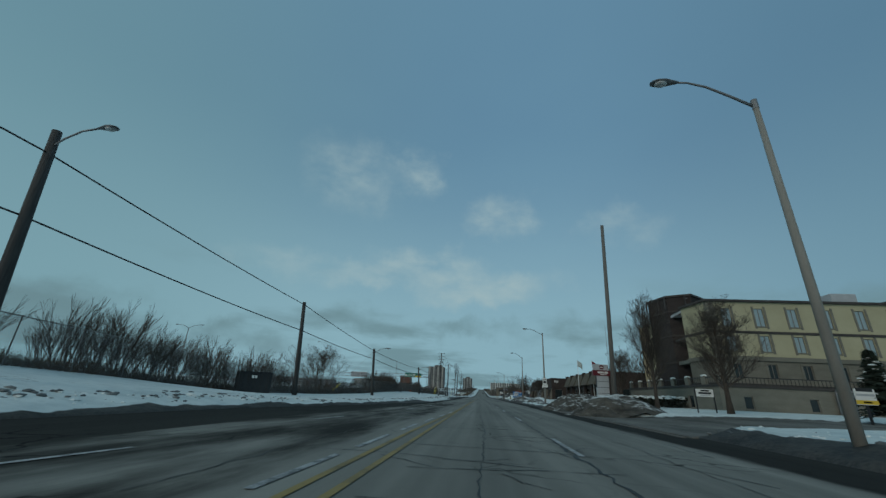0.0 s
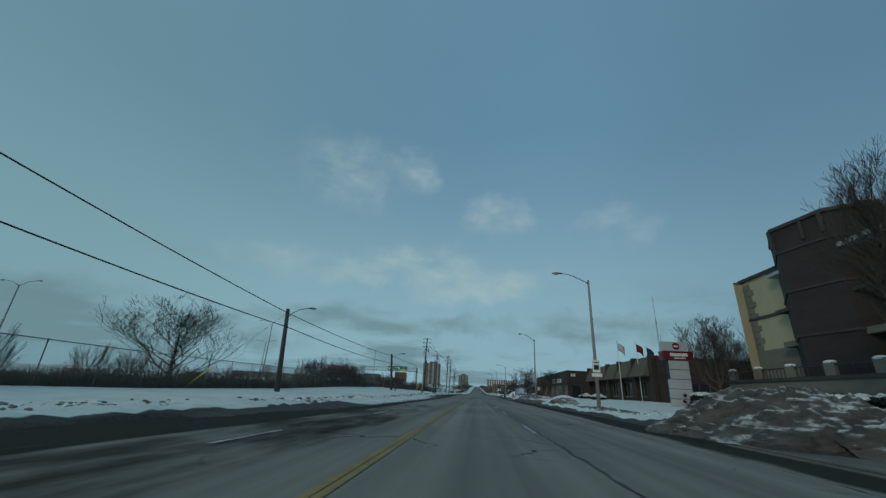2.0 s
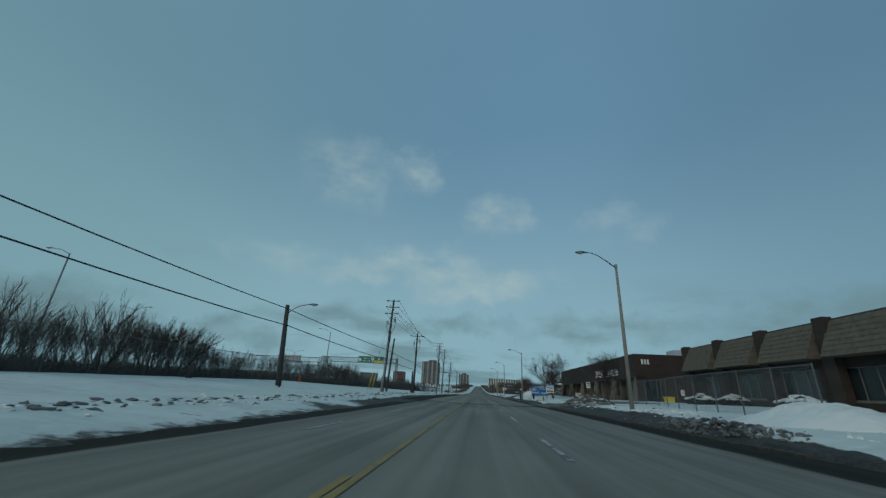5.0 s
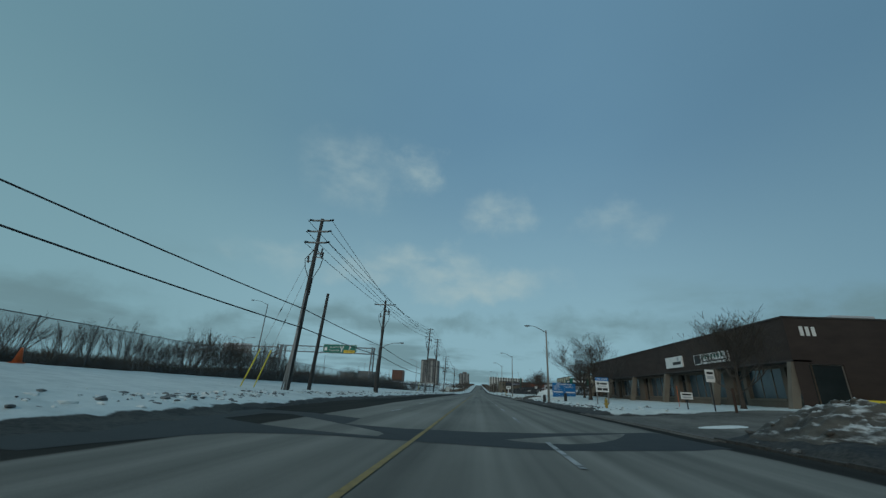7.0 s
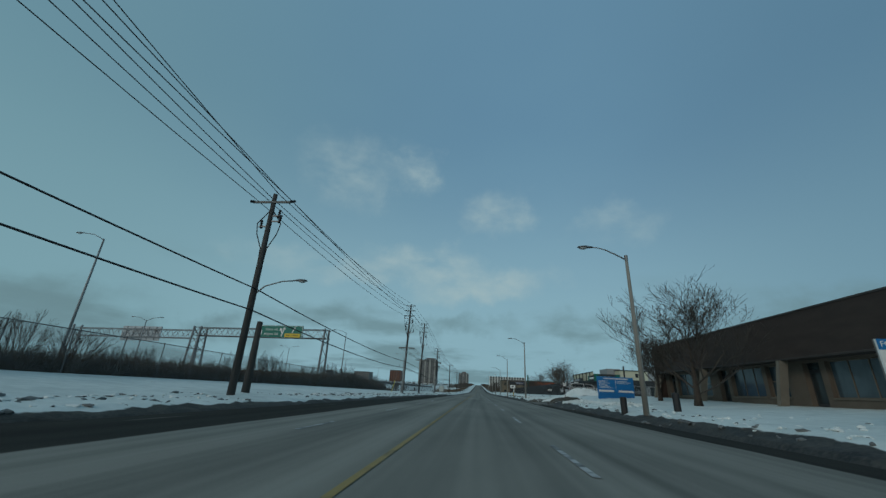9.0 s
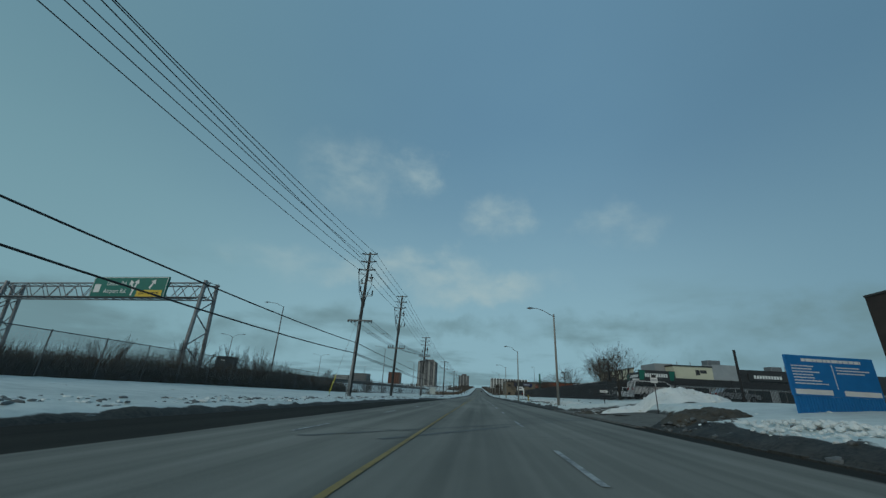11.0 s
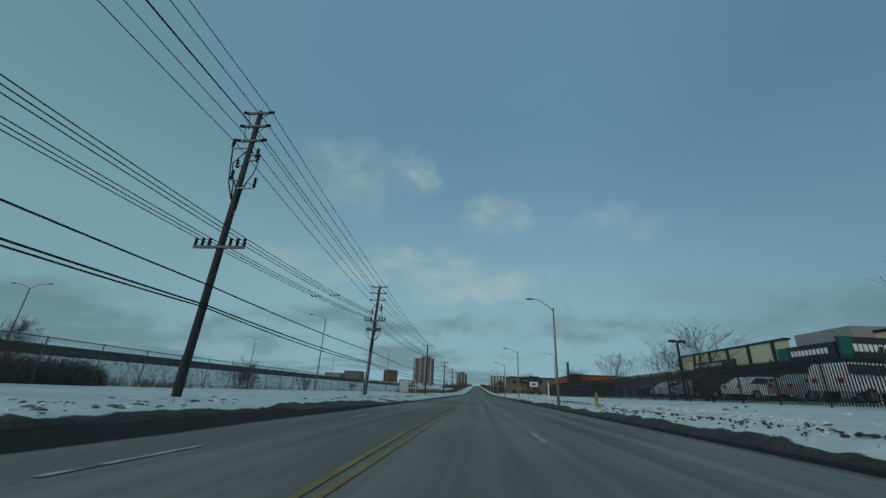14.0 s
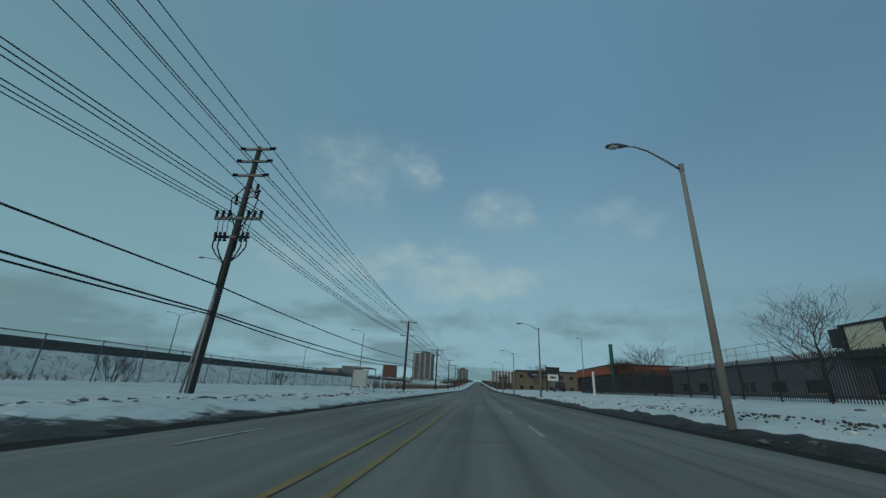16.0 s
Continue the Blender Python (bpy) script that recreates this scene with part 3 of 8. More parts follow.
def asphalt_material():
    m = bpy.data.materials.new("winter_asphalt")
    m.use_nodes = True
    t = m.node_tree
    b = t.nodes["Principled BSDF"]
    geo = t.nodes.new("ShaderNodeNewGeometry")

    def tex(scale, stretch=(1, 1, 1), detail=5.0, rough=0.6):
        mp = t.nodes.new("ShaderNodeMapping")
        mp.inputs["Scale"].default_value = stretch
        t.links.new(geo.outputs["Position"], mp.inputs["Vector"])
        n = node(t, "ShaderNodeTexNoise", Scale=scale, Detail=detail, Roughness=rough)
        t.links.new(mp.outputs[0], n.inputs["Vector"])
        return n.outputs["Fac"]

    def math2(op, a, bb):
        n = t.nodes.new("ShaderNodeMath"); n.operation = op
        for s, val in zip(n.inputs, (a, bb)):
            if isinstance(val, (int, float)):
                s.default_value = val
            else:
                t.links.new(val, s)
        return n.outputs[0]

    def ranged(val, lo, hi, to0=0.0, to1=1.0):
        r = t.nodes.new("ShaderNodeMapRange"); r.interpolation_type = "SMOOTHSTEP"
        r.inputs["From Min"].default_value, r.inputs["From Max"].default_value = lo, hi
        r.inputs["To Min"].default_value, r.inputs["To Max"].default_value = to0, to1
        t.links.new(val, r.inputs["Value"])
        return r.outputs["Result"]

    tracks = tex(1.0, (1.1, 0.012, 1), 3)
    blot = tex(0.22, (1, 0.35, 1), 6)
    grit = tex(60.0, detail=3)
    wet = t.nodes.new("ShaderNodeAttribute"); wet.attribute_name = "wet"
    base = math2("ADD", math2("MULTIPLY", tracks, 0.55), math2("ADD", math2("MULTIPLY", blot, 0.35), math2("MULTIPLY", grit, 0.15)))
    ramp = t.nodes.new("ShaderNodeValToRGB")
    ramp.color_ramp.elements[0].position, ramp.color_ramp.elements[1].position = 0.33, 0.72
    ramp.color_ramp.elements[0].color, ramp.color_ramp.elements[1].color = (0.074, 0.074, 0.066, 1), (0.315, 0.308, 0.272, 1)
    t.links.new(base, ramp.inputs["Fac"])
    damp = ranged(math2("ADD", wet.outputs["Fac"], math2("MULTIPLY", math2("SUBTRACT", tex(0.6, (1, 0.25, 1), 6), 0.5), 0.7)), 0.32, 0.56)
    c = t.nodes.new("ShaderNodeMix"); c.data_type = "RGBA"
    c.inputs["B"].default_value = (0.0145, 0.0148, 0.0142, 1)
    t.links.new(ramp.outputs["Color"], c.inputs["A"])
    t.links.new(math2("MULTIPLY", damp, 0.9), c.inputs["Factor"])
    # cracks: thin irregular seams where the wear is heavy
    vor = t.nodes.new("ShaderNodeTexVoronoi"); vor.feature = "DISTANCE_TO_EDGE"
    vor.inputs["Scale"].default_value = 0.42
    warp = t.nodes.new("ShaderNodeVectorMath"); warp.operation = "ADD"
    nz = node(t, "ShaderNodeTexNoise", Scale=1.3, Detail=4.0)
    t.links.new(geo.outputs["Position"], nz.inputs["Vector"])
    sc = t.nodes.new("ShaderNodeVectorMath"); sc.operation = "SCALE"; sc.inputs["Scale"].default_value = 0.9
    t.links.new(nz.outputs["Color"], sc.inputs[0])
    t.links.new(geo.outputs["Position"], warp.inputs[0]); t.links.new(sc.outputs[0], warp.inputs[1])
    t.links.new(warp.outputs[0], vor.inputs["Vector"])
    worn = t.nodes.new("ShaderNodeAttribute"); worn.attribute_name = "worn"
    crack = math2("MULTIPLY", ranged(vor.outputs["Distance"], 0.022, 0.006), ranged(math2("ADD", tex(0.12), worn.outputs["Fac"]), 0.72, 0.86))
    c2 = t.nodes.new("ShaderNodeMix"); c2.data_type = "RGBA"
    c2.inputs["B"].default_value = (0.008, 0.008, 0.008, 1)
    t.links.new(c.outputs["Result"], c2.inputs["A"]); t.links.new(crack, c2.inputs["Factor"])
    t.links.new(c2.outputs["Result"], b.inputs["Base Color"])
    t.links.new(ranged(damp, 0.0, 1.0, 0.9, 0.95), b.inputs["Roughness"])
    t.links.new(ranged(damp, 0.0, 1.0, 0.3, 0.06), b.inputs["Specular IOR Level"])
    bp = node(t, "ShaderNodeBump", Strength=0.35, Distance=0.012)
    t.links.new(math2("SUBTRACT", math2("ADD", grit, blot), crack), bp.inputs["Height"])
    t.links.new(bp.outputs[0], b.inputs["Normal"])
    return m


GROUND = ground_material()
ASPHALT = asphalt_material()


def sheet(name, xs, ys, height, material, attribute, value, more=()):
    nx, ny = len(xs), len(ys)
    v = [(x, y, height(x, y)) for y in ys for x in xs]
    f = [(j * nx + i, j * nx + i + 1, (j + 1) * nx + i + 1, (j + 1) * nx + i) for j in range(ny - 1) for i in range(nx - 1)]
    me = bpy.data.meshes.new(name)
    me.from_pydata(v, [], f)
    me.materials.append(material)
    me.polygons.foreach_set("use_smooth", [True] * len(f))
    for key, fun in ((attribute, value), *more):
        at = me.attributes.new(key, "FLOAT", "POINT")
        at.data.foreach_set("value", [fun(p[0], p[1]) for p in v])
    return new(name, me)


def grime(x, y):
    """How much road dirt has been thrown onto the snow: it thins out with the distance from the kerb."""
    e = curve_at(LEFT_EDGE, y) if x < 0 else curve_at(RIGHT_EDGE, y)
    d = (e - x) if x < 0 else (x - e)
    if x > 0:
        k = curve_at(RIGHT_GRIME, y)
        g = 1.15 - 1.3 * smooth(0.55 * k, 1.15 * k, d + 0.45 * wob(x, y, 0.3, 4))
    else:
        g = 1.2 - 1.4 * smooth(0.25, 1.0, d + 0.35 * wob(x, y, 0.25, 4))
    if x < -26 and 205 < y < 460:
        g = max(g, 0.36 * smooth(-26, -28, x) * smooth(205, 220, y) * (1 - smooth(-40, -44, x) * 0.6))
    return max(g, 0.85 * drive_factor(x, y)[0])


def steps(*runs):
    out = []
    for a, b, s in runs:
        n = max(1, round((b - a) / s))
        out += [a + (b - a) * i / n for i in range(n)]
    return out + [runs[-1][1]]


GX = steps((-3500, -700, 700), (-700, -160, 90), (-160, -40, 15), (-40, -26, 1.5), (-26, -14, 0.7), (-14, -8.5, 0.35), (-8.5, 7.6, 4), (7.6, 14, 0.3), (14, 22, 0.6), (22, 40, 1.5), (40, 160, 15), (160, 700, 90), (700, 3500, 700))
GY = steps((-600, -60, 90), (-60, -8, 6), (-8, 300, 0.55), (300, 380, 2), (380, 700, 10), (700, 1500, 40), (1500, 4500, 500))
tagged(sheet("ground", GX, GY, snow_height, GROUND, "grime", grime), "snow-covered verges and fields, dirty with slush along the road", "ground", kind="structure")


def road_height(x, y):
    return (0.05 - 0.05 * (abs(x + 0.3) / 8.5) ** 2 if abs(x) < 9 else 0.0) + rise(y)


def wetness(x, y):
    """Meltwater and slush lie in the gutters; the outer lanes are damp at the start."""
    l, r = curve_at(LEFT_EDGE, y), curve_at(RIGHT_EDGE, y)
    b = curve_at(LEFT_WET, y)
    w = max(1 - smooth(-0.5, 0.55, x - b), 1 - smooth(0.4, curve_at(RIGHT_WET, y), r - x - 0.25))
    silt = 0.5 * smooth(0.7, 0.9, x - l) * (1 - smooth(1.0, 1.3, x - l)) * smooth(60, 80, y)
    lane = 0.36 * (1 - smooth(55, 100, y)) * (1 - smooth(-3.2, -2.0, x)) + 0.10 * (1 - smooth(40, 70, y))
    return max(w - silt, lane)


def wear(x, y):
    return 0.30 * (1 - smooth(45, 80, y)) + 0.12 * smooth(215, 250, y) - 0.06


RX = [-14.0 + 0.25 * i for i in range(91)]
RY = steps((-60, -5, 5), (-5, 330, 2.5), (330, 380, 5), (380, 700, 10), (700, 1500, 40), (1500, 4400, 500))
tagged(sheet("road", RX, RY, lambda x, y: road_height(x, y) if -13.6 < x < 8.4 else -0.12, ASPHALT, "wet", wetness, (("worn", wear),)), "worn grey asphalt road with damp salt-stained lanes", "road", kind="structure")


def drive_sheets():
    done = 0.0
    for y0, y1, deep, top in DRIVES:
        xs = steps((7.4, 8 + deep, 0.8))
        ys = steps((max(done, y0 - 3.0), y1 + 3.0, 0.6))
        done = ys[-1]
        ob = sheet("driveway", xs, ys, lambda x, y: (drive_factor(x, y)[1] + mixv(-0.03, 0.015, smooth(7.3, 8.0, x))) if drive_factor(x, y)[0] > 0.02 else -0.3, DRIVEWAY, "wet",
                   lambda x, y: 0.0)
        tagged(ob, "damp asphalt driveway crossing the verge", "driveway", kind="structure")


drive_sheets()


def gutters():
    """Pale dropped kerbs where the driveways meet the road."""
    done = 0.0
    for y0, y1, deep, top in DRIVES:
        f = Form()
        first = max(done, y0 - 2.5)
        for x0, x1, z in ((7.25, 7.42, 0.035), (7.62, 7.84, 0.05)):
            n = int((y1 + 2.5 - first) / 1.5)
            for i in range(n):
                a = first + 1.5 * i
                f.box(x0, x1, a + 0.01, a + 1.49, -0.1, z)
        done = first + 1.5 * n
        single("dropped_kerb", f, GUTTER, "pale dropped concrete kerb at a driveway", "kerb", "structure")


gutters()


# ---- markings, seams and patches on the road ----
def strip(name, pts, width, material, lift=0.012):
    f = Form()
    for (x0, y0), (x1, y1) in zip(pts, pts[1:]):
        n = max(1, int(abs(y1 - y0) / 3))
        for i in range(n):
            a, b = i / n, (i + 1) / n
            xa, ya, xb, yb = mixv(x0, x1, a), mixv(y0, y1, a), mixv(x0, x1, b), mixv(y0, y1, b)
            h = width / 2
            f.add([(xa - h, ya, road_height(xa, ya) + lift), (xa + h, ya, road_height(xa, ya) + lift), (xb + h, yb, road_height(xb, yb) + lift), (xb - h, yb, road_height(xb, yb) + lift)], [(0, 1, 2, 3)])
    return f.mesh(name, material)


def markings():
    root = thing("lane_markings", label="worn white dashes and yellow centre lines on asphalt", category="road marking", kind="structure")
    for pts in ([(-1.56, -10), (-1.55, 12), (-1.52, 40), (-1.46, 62), (-1.38, 95), (-1.36, 115), (-1.44, 135), (-1.62, 185), (-1.6, 205), (-1.5, 220), (-1.45, 236), (-1.35, 250), (-1.2, 280), (-1.2, 900)],
                [(-2.05, -10), (-1.95, 12), (-1.86, 16), (-1.66, 25), (-1.63, 60), (-1.55, 80)],
                [(-1.66, 204), (-1.74, 212), (-1.86, 222), (-1.9, 230), (-1.97, 243), (-2.1, 250), (-2.4, 270), (-2.5, 330)]):
        part("yellow_line", strip("yellow_line", pts, 0.11, PAINT_YELLOW), None, root)
    right = [8.7, 20.2, 31.7, 42.4, 53.2] + [62.9 + 9.77 * i for i in range(4)] + [102.0, 111.5, 121.0] + [130.8 + 9.92 * i for i in range(7)] + [200.2 + 9.7 * i for i in range(22)]
    for y in right:
        x = mixv(2.02, 1.64, smooth(5, 60, y))
        part("dash", strip("dash", [(x, y), (x, y + 3.4)], 0.12, PAINT_WHITE), None, root)
    left = [y + 0.15 for y in (26.0, 36.8, 47.3, 56.6, 65.9, 75.2, 84.5, 93.8, 103.4, 123.4, 134.1, 144.2, 154.3, 164.4, 174.5, 184.7, 194.3, 203.9, 213.4, 224.1, 234.7, 244.4)] + [254.0 + 10.0 * i for i in range(16)]
    for y in left:
        x = curve_at([(20, -4.9), (47, -4.35), (95, -4.05), (113, -4.0), (125, -4.0), (135, -4.3), (185, -4.65), (223, -4.6), (245, -4.7)], y)
        part("dash", strip("dash", [(x, y), (x, y + 2.6)], 0.12, PAINT_WHITE), None, root)
    for y, x in ((4.4, -2.42), (8.0, -2.36), (12.0, -2.28), (16.0, -2.14), (20.0, -1.98), (23.4, -1.84)):
        part("dash", strip("dash", [(x, y), (x + 0.03, y + 2.6)], 0.12, PAINT_WHITE), None, root)
    for y in (4.0, 14.2):
        part("dash", strip("dash", [(-5.9, y), (-5.6, y + 2.4)], 0.12, PAINT_WHITE), None, root)


markings()


def seam(points, width, rng):
    f = Form()
    prev = None
    for (x0, y0), (x1, y1) in zip(points, points[1:]):
        n = max(2, int(math.hypot(x1 - x0, y1 - y0) / 0.35))
        dx, dy = x1 - x0, y1 - y0
        ln = math.hypot(dx, dy)
        for i in range(n + 1):
            k = i / n
            j = 0.06 * rng.uniform(-1, 1)
            x, y = x0 + dx * k - dy / ln * j, y0 + dy * k + dx / ln * j
            w = width * rng.uniform(0.3, 1.2)
            p = [(x - dy / ln * w, y + dx / ln * w), (x + dy / ln * w, y - dx / ln * w)]
            if prev:
                q = [*prev, *p]
                f.add([(a, b, road_height(a, b) + 0.008) for a, b in (q[0], q[1], q[3], q[2])], [(0, 1, 2, 3)])
            prev = p
    return f


def seams():
    rng = random.Random(4)
    root = thing("road_cracks", label="dark irregular cracks and seams in the asphalt", category="crack", kind="structure")
    long = [[(1.85, -5), (1.95, 30), (1.8, 62)], [(-0.1, -5), (0.1, 12), (0.0, 24)], [(3.6, 2), (3.9, 16)], [(-3.5, 4), (-3.4, 30)], [(5.2, 10), (5.6, 40)], [(-6.8, 5), (-6.5, 36)]]
    for k, pts in enumerate(long):
        part("crack", seam(pts, 0.04 if k == 0 else 0.014, rng), TAR, root)
    for y in (4.5, 6.3, 7.4, 9.0, 12.5, 17, 24, 29.5, 30.6, 33, 41, 55, 66, 79, 190.3, 192.1, 247.4, 262):
        x0 = rng.uniform(-4, 0.5)
        part("crack", seam([(x0, y), (x0 + rng.uniform(1.0, 3.0), y + rng.uniform(-0.5, 0.5)), (x0 + rng.uniform(3.0, 4.5), y + rng.uniform(-0.6, 0.6))], 0.02, rng), TAR, root)
    for _ in range(34):
        x, y = rng.uniform(-1.2, 5.5), rng.uniform(5, 34)
        turn, ln = rng.uniform(0, 6.28), rng.uniform(0.5, 1.6)
        bend = turn + rng.uniform(-0.9, 0.9)
        mid = (x + ln * math.cos(turn), y + ln * math.sin(turn))
        part("crack", seam([(x, y), mid, (mid[0] + 0.7 * ln * math.cos(bend), mid[1] + 0.7 * ln * math.sin(bend))], 0.016, rng), TAR, root)
    for y in (176.6, 179.4):
        part("crack", seam([(-6, y - 0.6), (0.5, y), (6.5, y + 0.5)], 0.022, rng), TAR, root)

    # tracks of tyres that turned in at the lot entrance
    for track in ([(-4.0, 173.8), (-1.9, 176.7), (1.7, 181.9), (3.4, 184.5)], [(-2.2, 174.0), (-0.6, 176.9), (1.2, 180.2)],
                  [(-1.6, 181.8), (1.0, 184.8), (4.7, 189.0), (7.0, 191.4)], [(1.4, 183.2), (5.4, 188.0), (7.2, 189.8)], [(7.9, 189.6), (9.6, 191.0), (12.0, 191.8)]):
        part("tyre_track", seam(track, 0.1, rng), TRACK, root, "dark damp tyre track")
    for pts in ([(0.8, 30.3), (2.0, 30.0), (3.4, 30.1)], [(-4.6, 22.0), (-3.0, 22.6)], [(-6.0, 31.0), (-4.2, 31.5)]):
        part("pothole", seam(pts, 0.26, rng), TAR, root)

    def patch(ring):
        fine = []
        for (x0, y0), (x1, y1) in zip(ring, ring[1:] + ring[:1]):
            n = max(1, int(math.hypot(x1 - x0, y1 - y0) / 0.6))
            fine += [(mixv(x0, x1, i / n) + rng.uniform(-0.06, 0.06), mixv(y0, y1, i / n) + rng.uniform(-0.06, 0.06)) for i in range(n)]
        return Form().add([(x, y, road_height(x, y) + 0.006) for x, y in fine], [tuple(range(len(fine)))])

    for k, ring in enumerate(([(-8.6, 110.2), (-6.1, 109.9), (-5.7, 111.6), (-5.0, 113.0), (-3.6, 113.5), (-1.7, 113.4), (0.0, 113.4), (1.7, 113.5), (5.0, 115.3), (6.6, 116.4), (6.4, 120.6), (4.2, 118.8), (2.0, 117.2), (0.1, 116.3), (-2.0, 115.9), (-3.7, 116.2), (-3.9, 118.4), (-6.1, 119.8), (-8.7, 120.3)],
                 )):
        tagged(part("asphalt_patch", patch(ring), PATCH, root), "fresh black asphalt patch" if k == 0 else "")


seams()


# ---- kerb ----
def kerbs():
    root = thing("kerb", label="low concrete kerb, broken by driveways and half buried in slush", category="kerb", kind="structure")
    rng = random.Random(2)
    block = Form().box(-0.09, 0.09, 0.01, 1.19, -0.1, 0.13, cut=0.02).mesh("kerb_stone", KERB)
    y = 4.0
    count = 0
    while y < 250 and count < 150:
        inside = any(a - 2.5 < y < b + 1.5 for a, b, _, _ in DRIVES)
        if not inside and 85 < y < 121 or 160 < y < 186 and not inside:
            ob = part("kerb_stone", block, None, root)
            ob.matrix_basis = pose(7.78 + rng.uniform(-0.015, 0.015), y, rng.uniform(-0.08, -0.03), 0, 0, rng.uniform(-0.6, 0.6))
            count += 1
        y += 1.2


kerbs()


def drain_grate(x, y, wide, deep):
    """A slotted iron grate set in the driveway."""
    z = drive_factor(x, y)[1] + 0.004
    root = thing("drain_grate", (x, y, z), "dark slotted iron drain grate in the driveway", "drain grate", group="drain grates")
    w, d = wide / 2, deep / 2
    part("frame", Form().box(-w, w, -d, -d + 0.05, -0.03, 0.03).box(-w, w, d - 0.05, d, -0.03, 0.03).box(-w, -w + 0.05, -d + 0.05, d - 0.05, -0.03, 0.03).box(w - 0.05, w, -d + 0.05, d - 0.05, -0.03, 0.03), DARK_GRATE, root)
    # a black slab paints the dark of the hollow below the bars
    part("sump", Form().box(-w + 0.05, w - 0.05, -d + 0.05, d - 0.05, -0.03, 0.0), TAR, root, "black slab for the shade under the bars")
    n = int(wide / 0.11)
    for i in range(1, n):
        k = -w + wide * i / n
        part("bar", Form().box(k - 0.025, k + 0.025, -d + 0.05, d - 0.05, 0.002, 0.026), GUTTER, root)


drain_grate(10.5, 194.9, 1.8, 0.6)
drain_grate(9.9, 197.0, 1.3, 0.5)


# ---- loose snow ----
ICO_V, ICO_F = [], []


def _ico():
    bm = bmesh.new()
    bmesh.ops.create_icosphere(bm, subdivisions=1, radius=1)
    ICO_V.extend([v.co.copy() for v in bm.verts])
    ICO_F.extend([tuple(v.index for v in f.verts) for f in bm.faces])
    bm.free()


_ico()


def lump(form, x, y, z, r, rng, flat=0.6):
    k = rng.uniform(0, 10)
    a = rng.uniform(0, 6.28)
    sx, sy = rng.uniform(0.8, 1.8), rng.uniform(0.6, 1.2)
    vs = []
    for v in ICO_V:
        s = 1 + 0.6 * noise.noise(v * 1.6 + Vector((k, x, y)))
        px, py = v.x * r * s * sx, v.y * r * s * sy
        vs.append((x + px * math.cos(a) - py * math.sin(a), y + px * math.sin(a) + py * math.cos(a), z + v.z * r * s * flat))
    form.add(vs, ICO_F)


def clods():
    rng = random.Random(11)
    white, grey = Form(), Form()
    for _ in range(2800):
        y0 = rng.uniform(-2, 300)
        left = rng.random() < 0.64
        d0 = abs(rng.gauss(2.3, 0.6)) if left else abs(rng.gauss(1.9, 0.8)) + (rng.uniform(0, 3.5) if rng.random() < 0.3 else 0)
        for _ in range(rng.randint(1, 5)):
            y, d = y0 + rng.gauss(0, 0.35), max(0.05, d0 + rng.gauss(0, 0.22))
            x = curve_at(LEFT_EDGE, y) - d if left else curve_at(RIGHT_EDGE, y) + d
            if drive_factor(x, y)[0] > 0.15 or wob(x, y, 0.08, 8) < -0.3:
                continue
            r = rng.choice((0.03, 0.04, 0.05, 0.06, 0.08, 0.12))
            # beyond the kerb on the left, dark lumps stand for shadows in the snow
            dark = d < (0.8 if left else 0.9) or rng.random() < (0.55 if left else 0.3)
            lump(grey if dark else white, x, y, snow_height(x, y) + r * 0.05, r * (1.15 if left else 1.0), rng, 0.48 if left else 0.6)
    single("snow_clods", white, SNOW, "clumps of plowed white snow along the road edges", "snow", "stuff")
    single("slush_clods", grey, SLUSH_SHADE_CLOD, "dark clods of frozen slush along the road edges, and grey lumps for shaded dents in the snow", "slush", "stuff")


clods()


def mound(name, x, y, rx, ry, h, material, label, seed, turn=0.0, sharp=0.75, craggy=0.22, lumps=26):
    """A heap of plowed snow on the verge."""
    n = 84
    f = Form()
    c, s = math.cos(radians(turn)), math.sin(radians(turn))
    pts = []
    for j in range(n + 1):
        for i in range(n + 1):
            u, v = 2 * i / n - 1, 2 * j / n - 1
            px, py = x + u * rx * c - v * ry * s, y + u * rx * s + v * ry * c
            d = math.hypot(u, v) + 0.22 * noise.noise(Vector((px * 0.5, py * 0.5, seed)))
            k = max(0.0, 1 - d * d) ** max(sharp, 1.15)
            q = Vector((px * 0.9, py * 0.9, seed + 4.0))
            ridge = (1 - abs(noise.noise(q))) ** 2 - 0.5 + 0.5 * (1 - 2 * abs(noise.noise(q * 2.3))) + 0.32 * noise.noise(q * 5.1) + 0.18 * noise.noise(q * 11.3)
            base = ground_height(px, py)
            pts.append((px, py, max(base, 0.0) + h * k + craggy * ridge * min(1.0, 2.5 * k) * h - (0.1 if k == 0 else 0.0)))
    f.add(pts, [(j * (n + 1) + i, j * (n + 1) + i + 1, (j + 1) * (n + 1) + i + 1, (j + 1) * (n + 1) + i) for j in range(n) for i in range(n)])
    rng = random.Random(seed)
    for _ in range(lumps):
        u, v = rng.uniform(-1, 1), rng.uniform(-1, 1)
        if math.hypot(u, v) > 0.97:
            continue
        i, j = round((u + 1) * n / 2), round((v + 1) * n / 2)
        p = pts[j * (n + 1) + i]
        lump(f, p[0], p[1], p[2] - 0.02, rng.choice((0.05, 0.07, 0.1, 0.13, 0.17)), rng, 0.6)
    return single(name, f, material, label, "snow pile", "stuff", smooth=True)


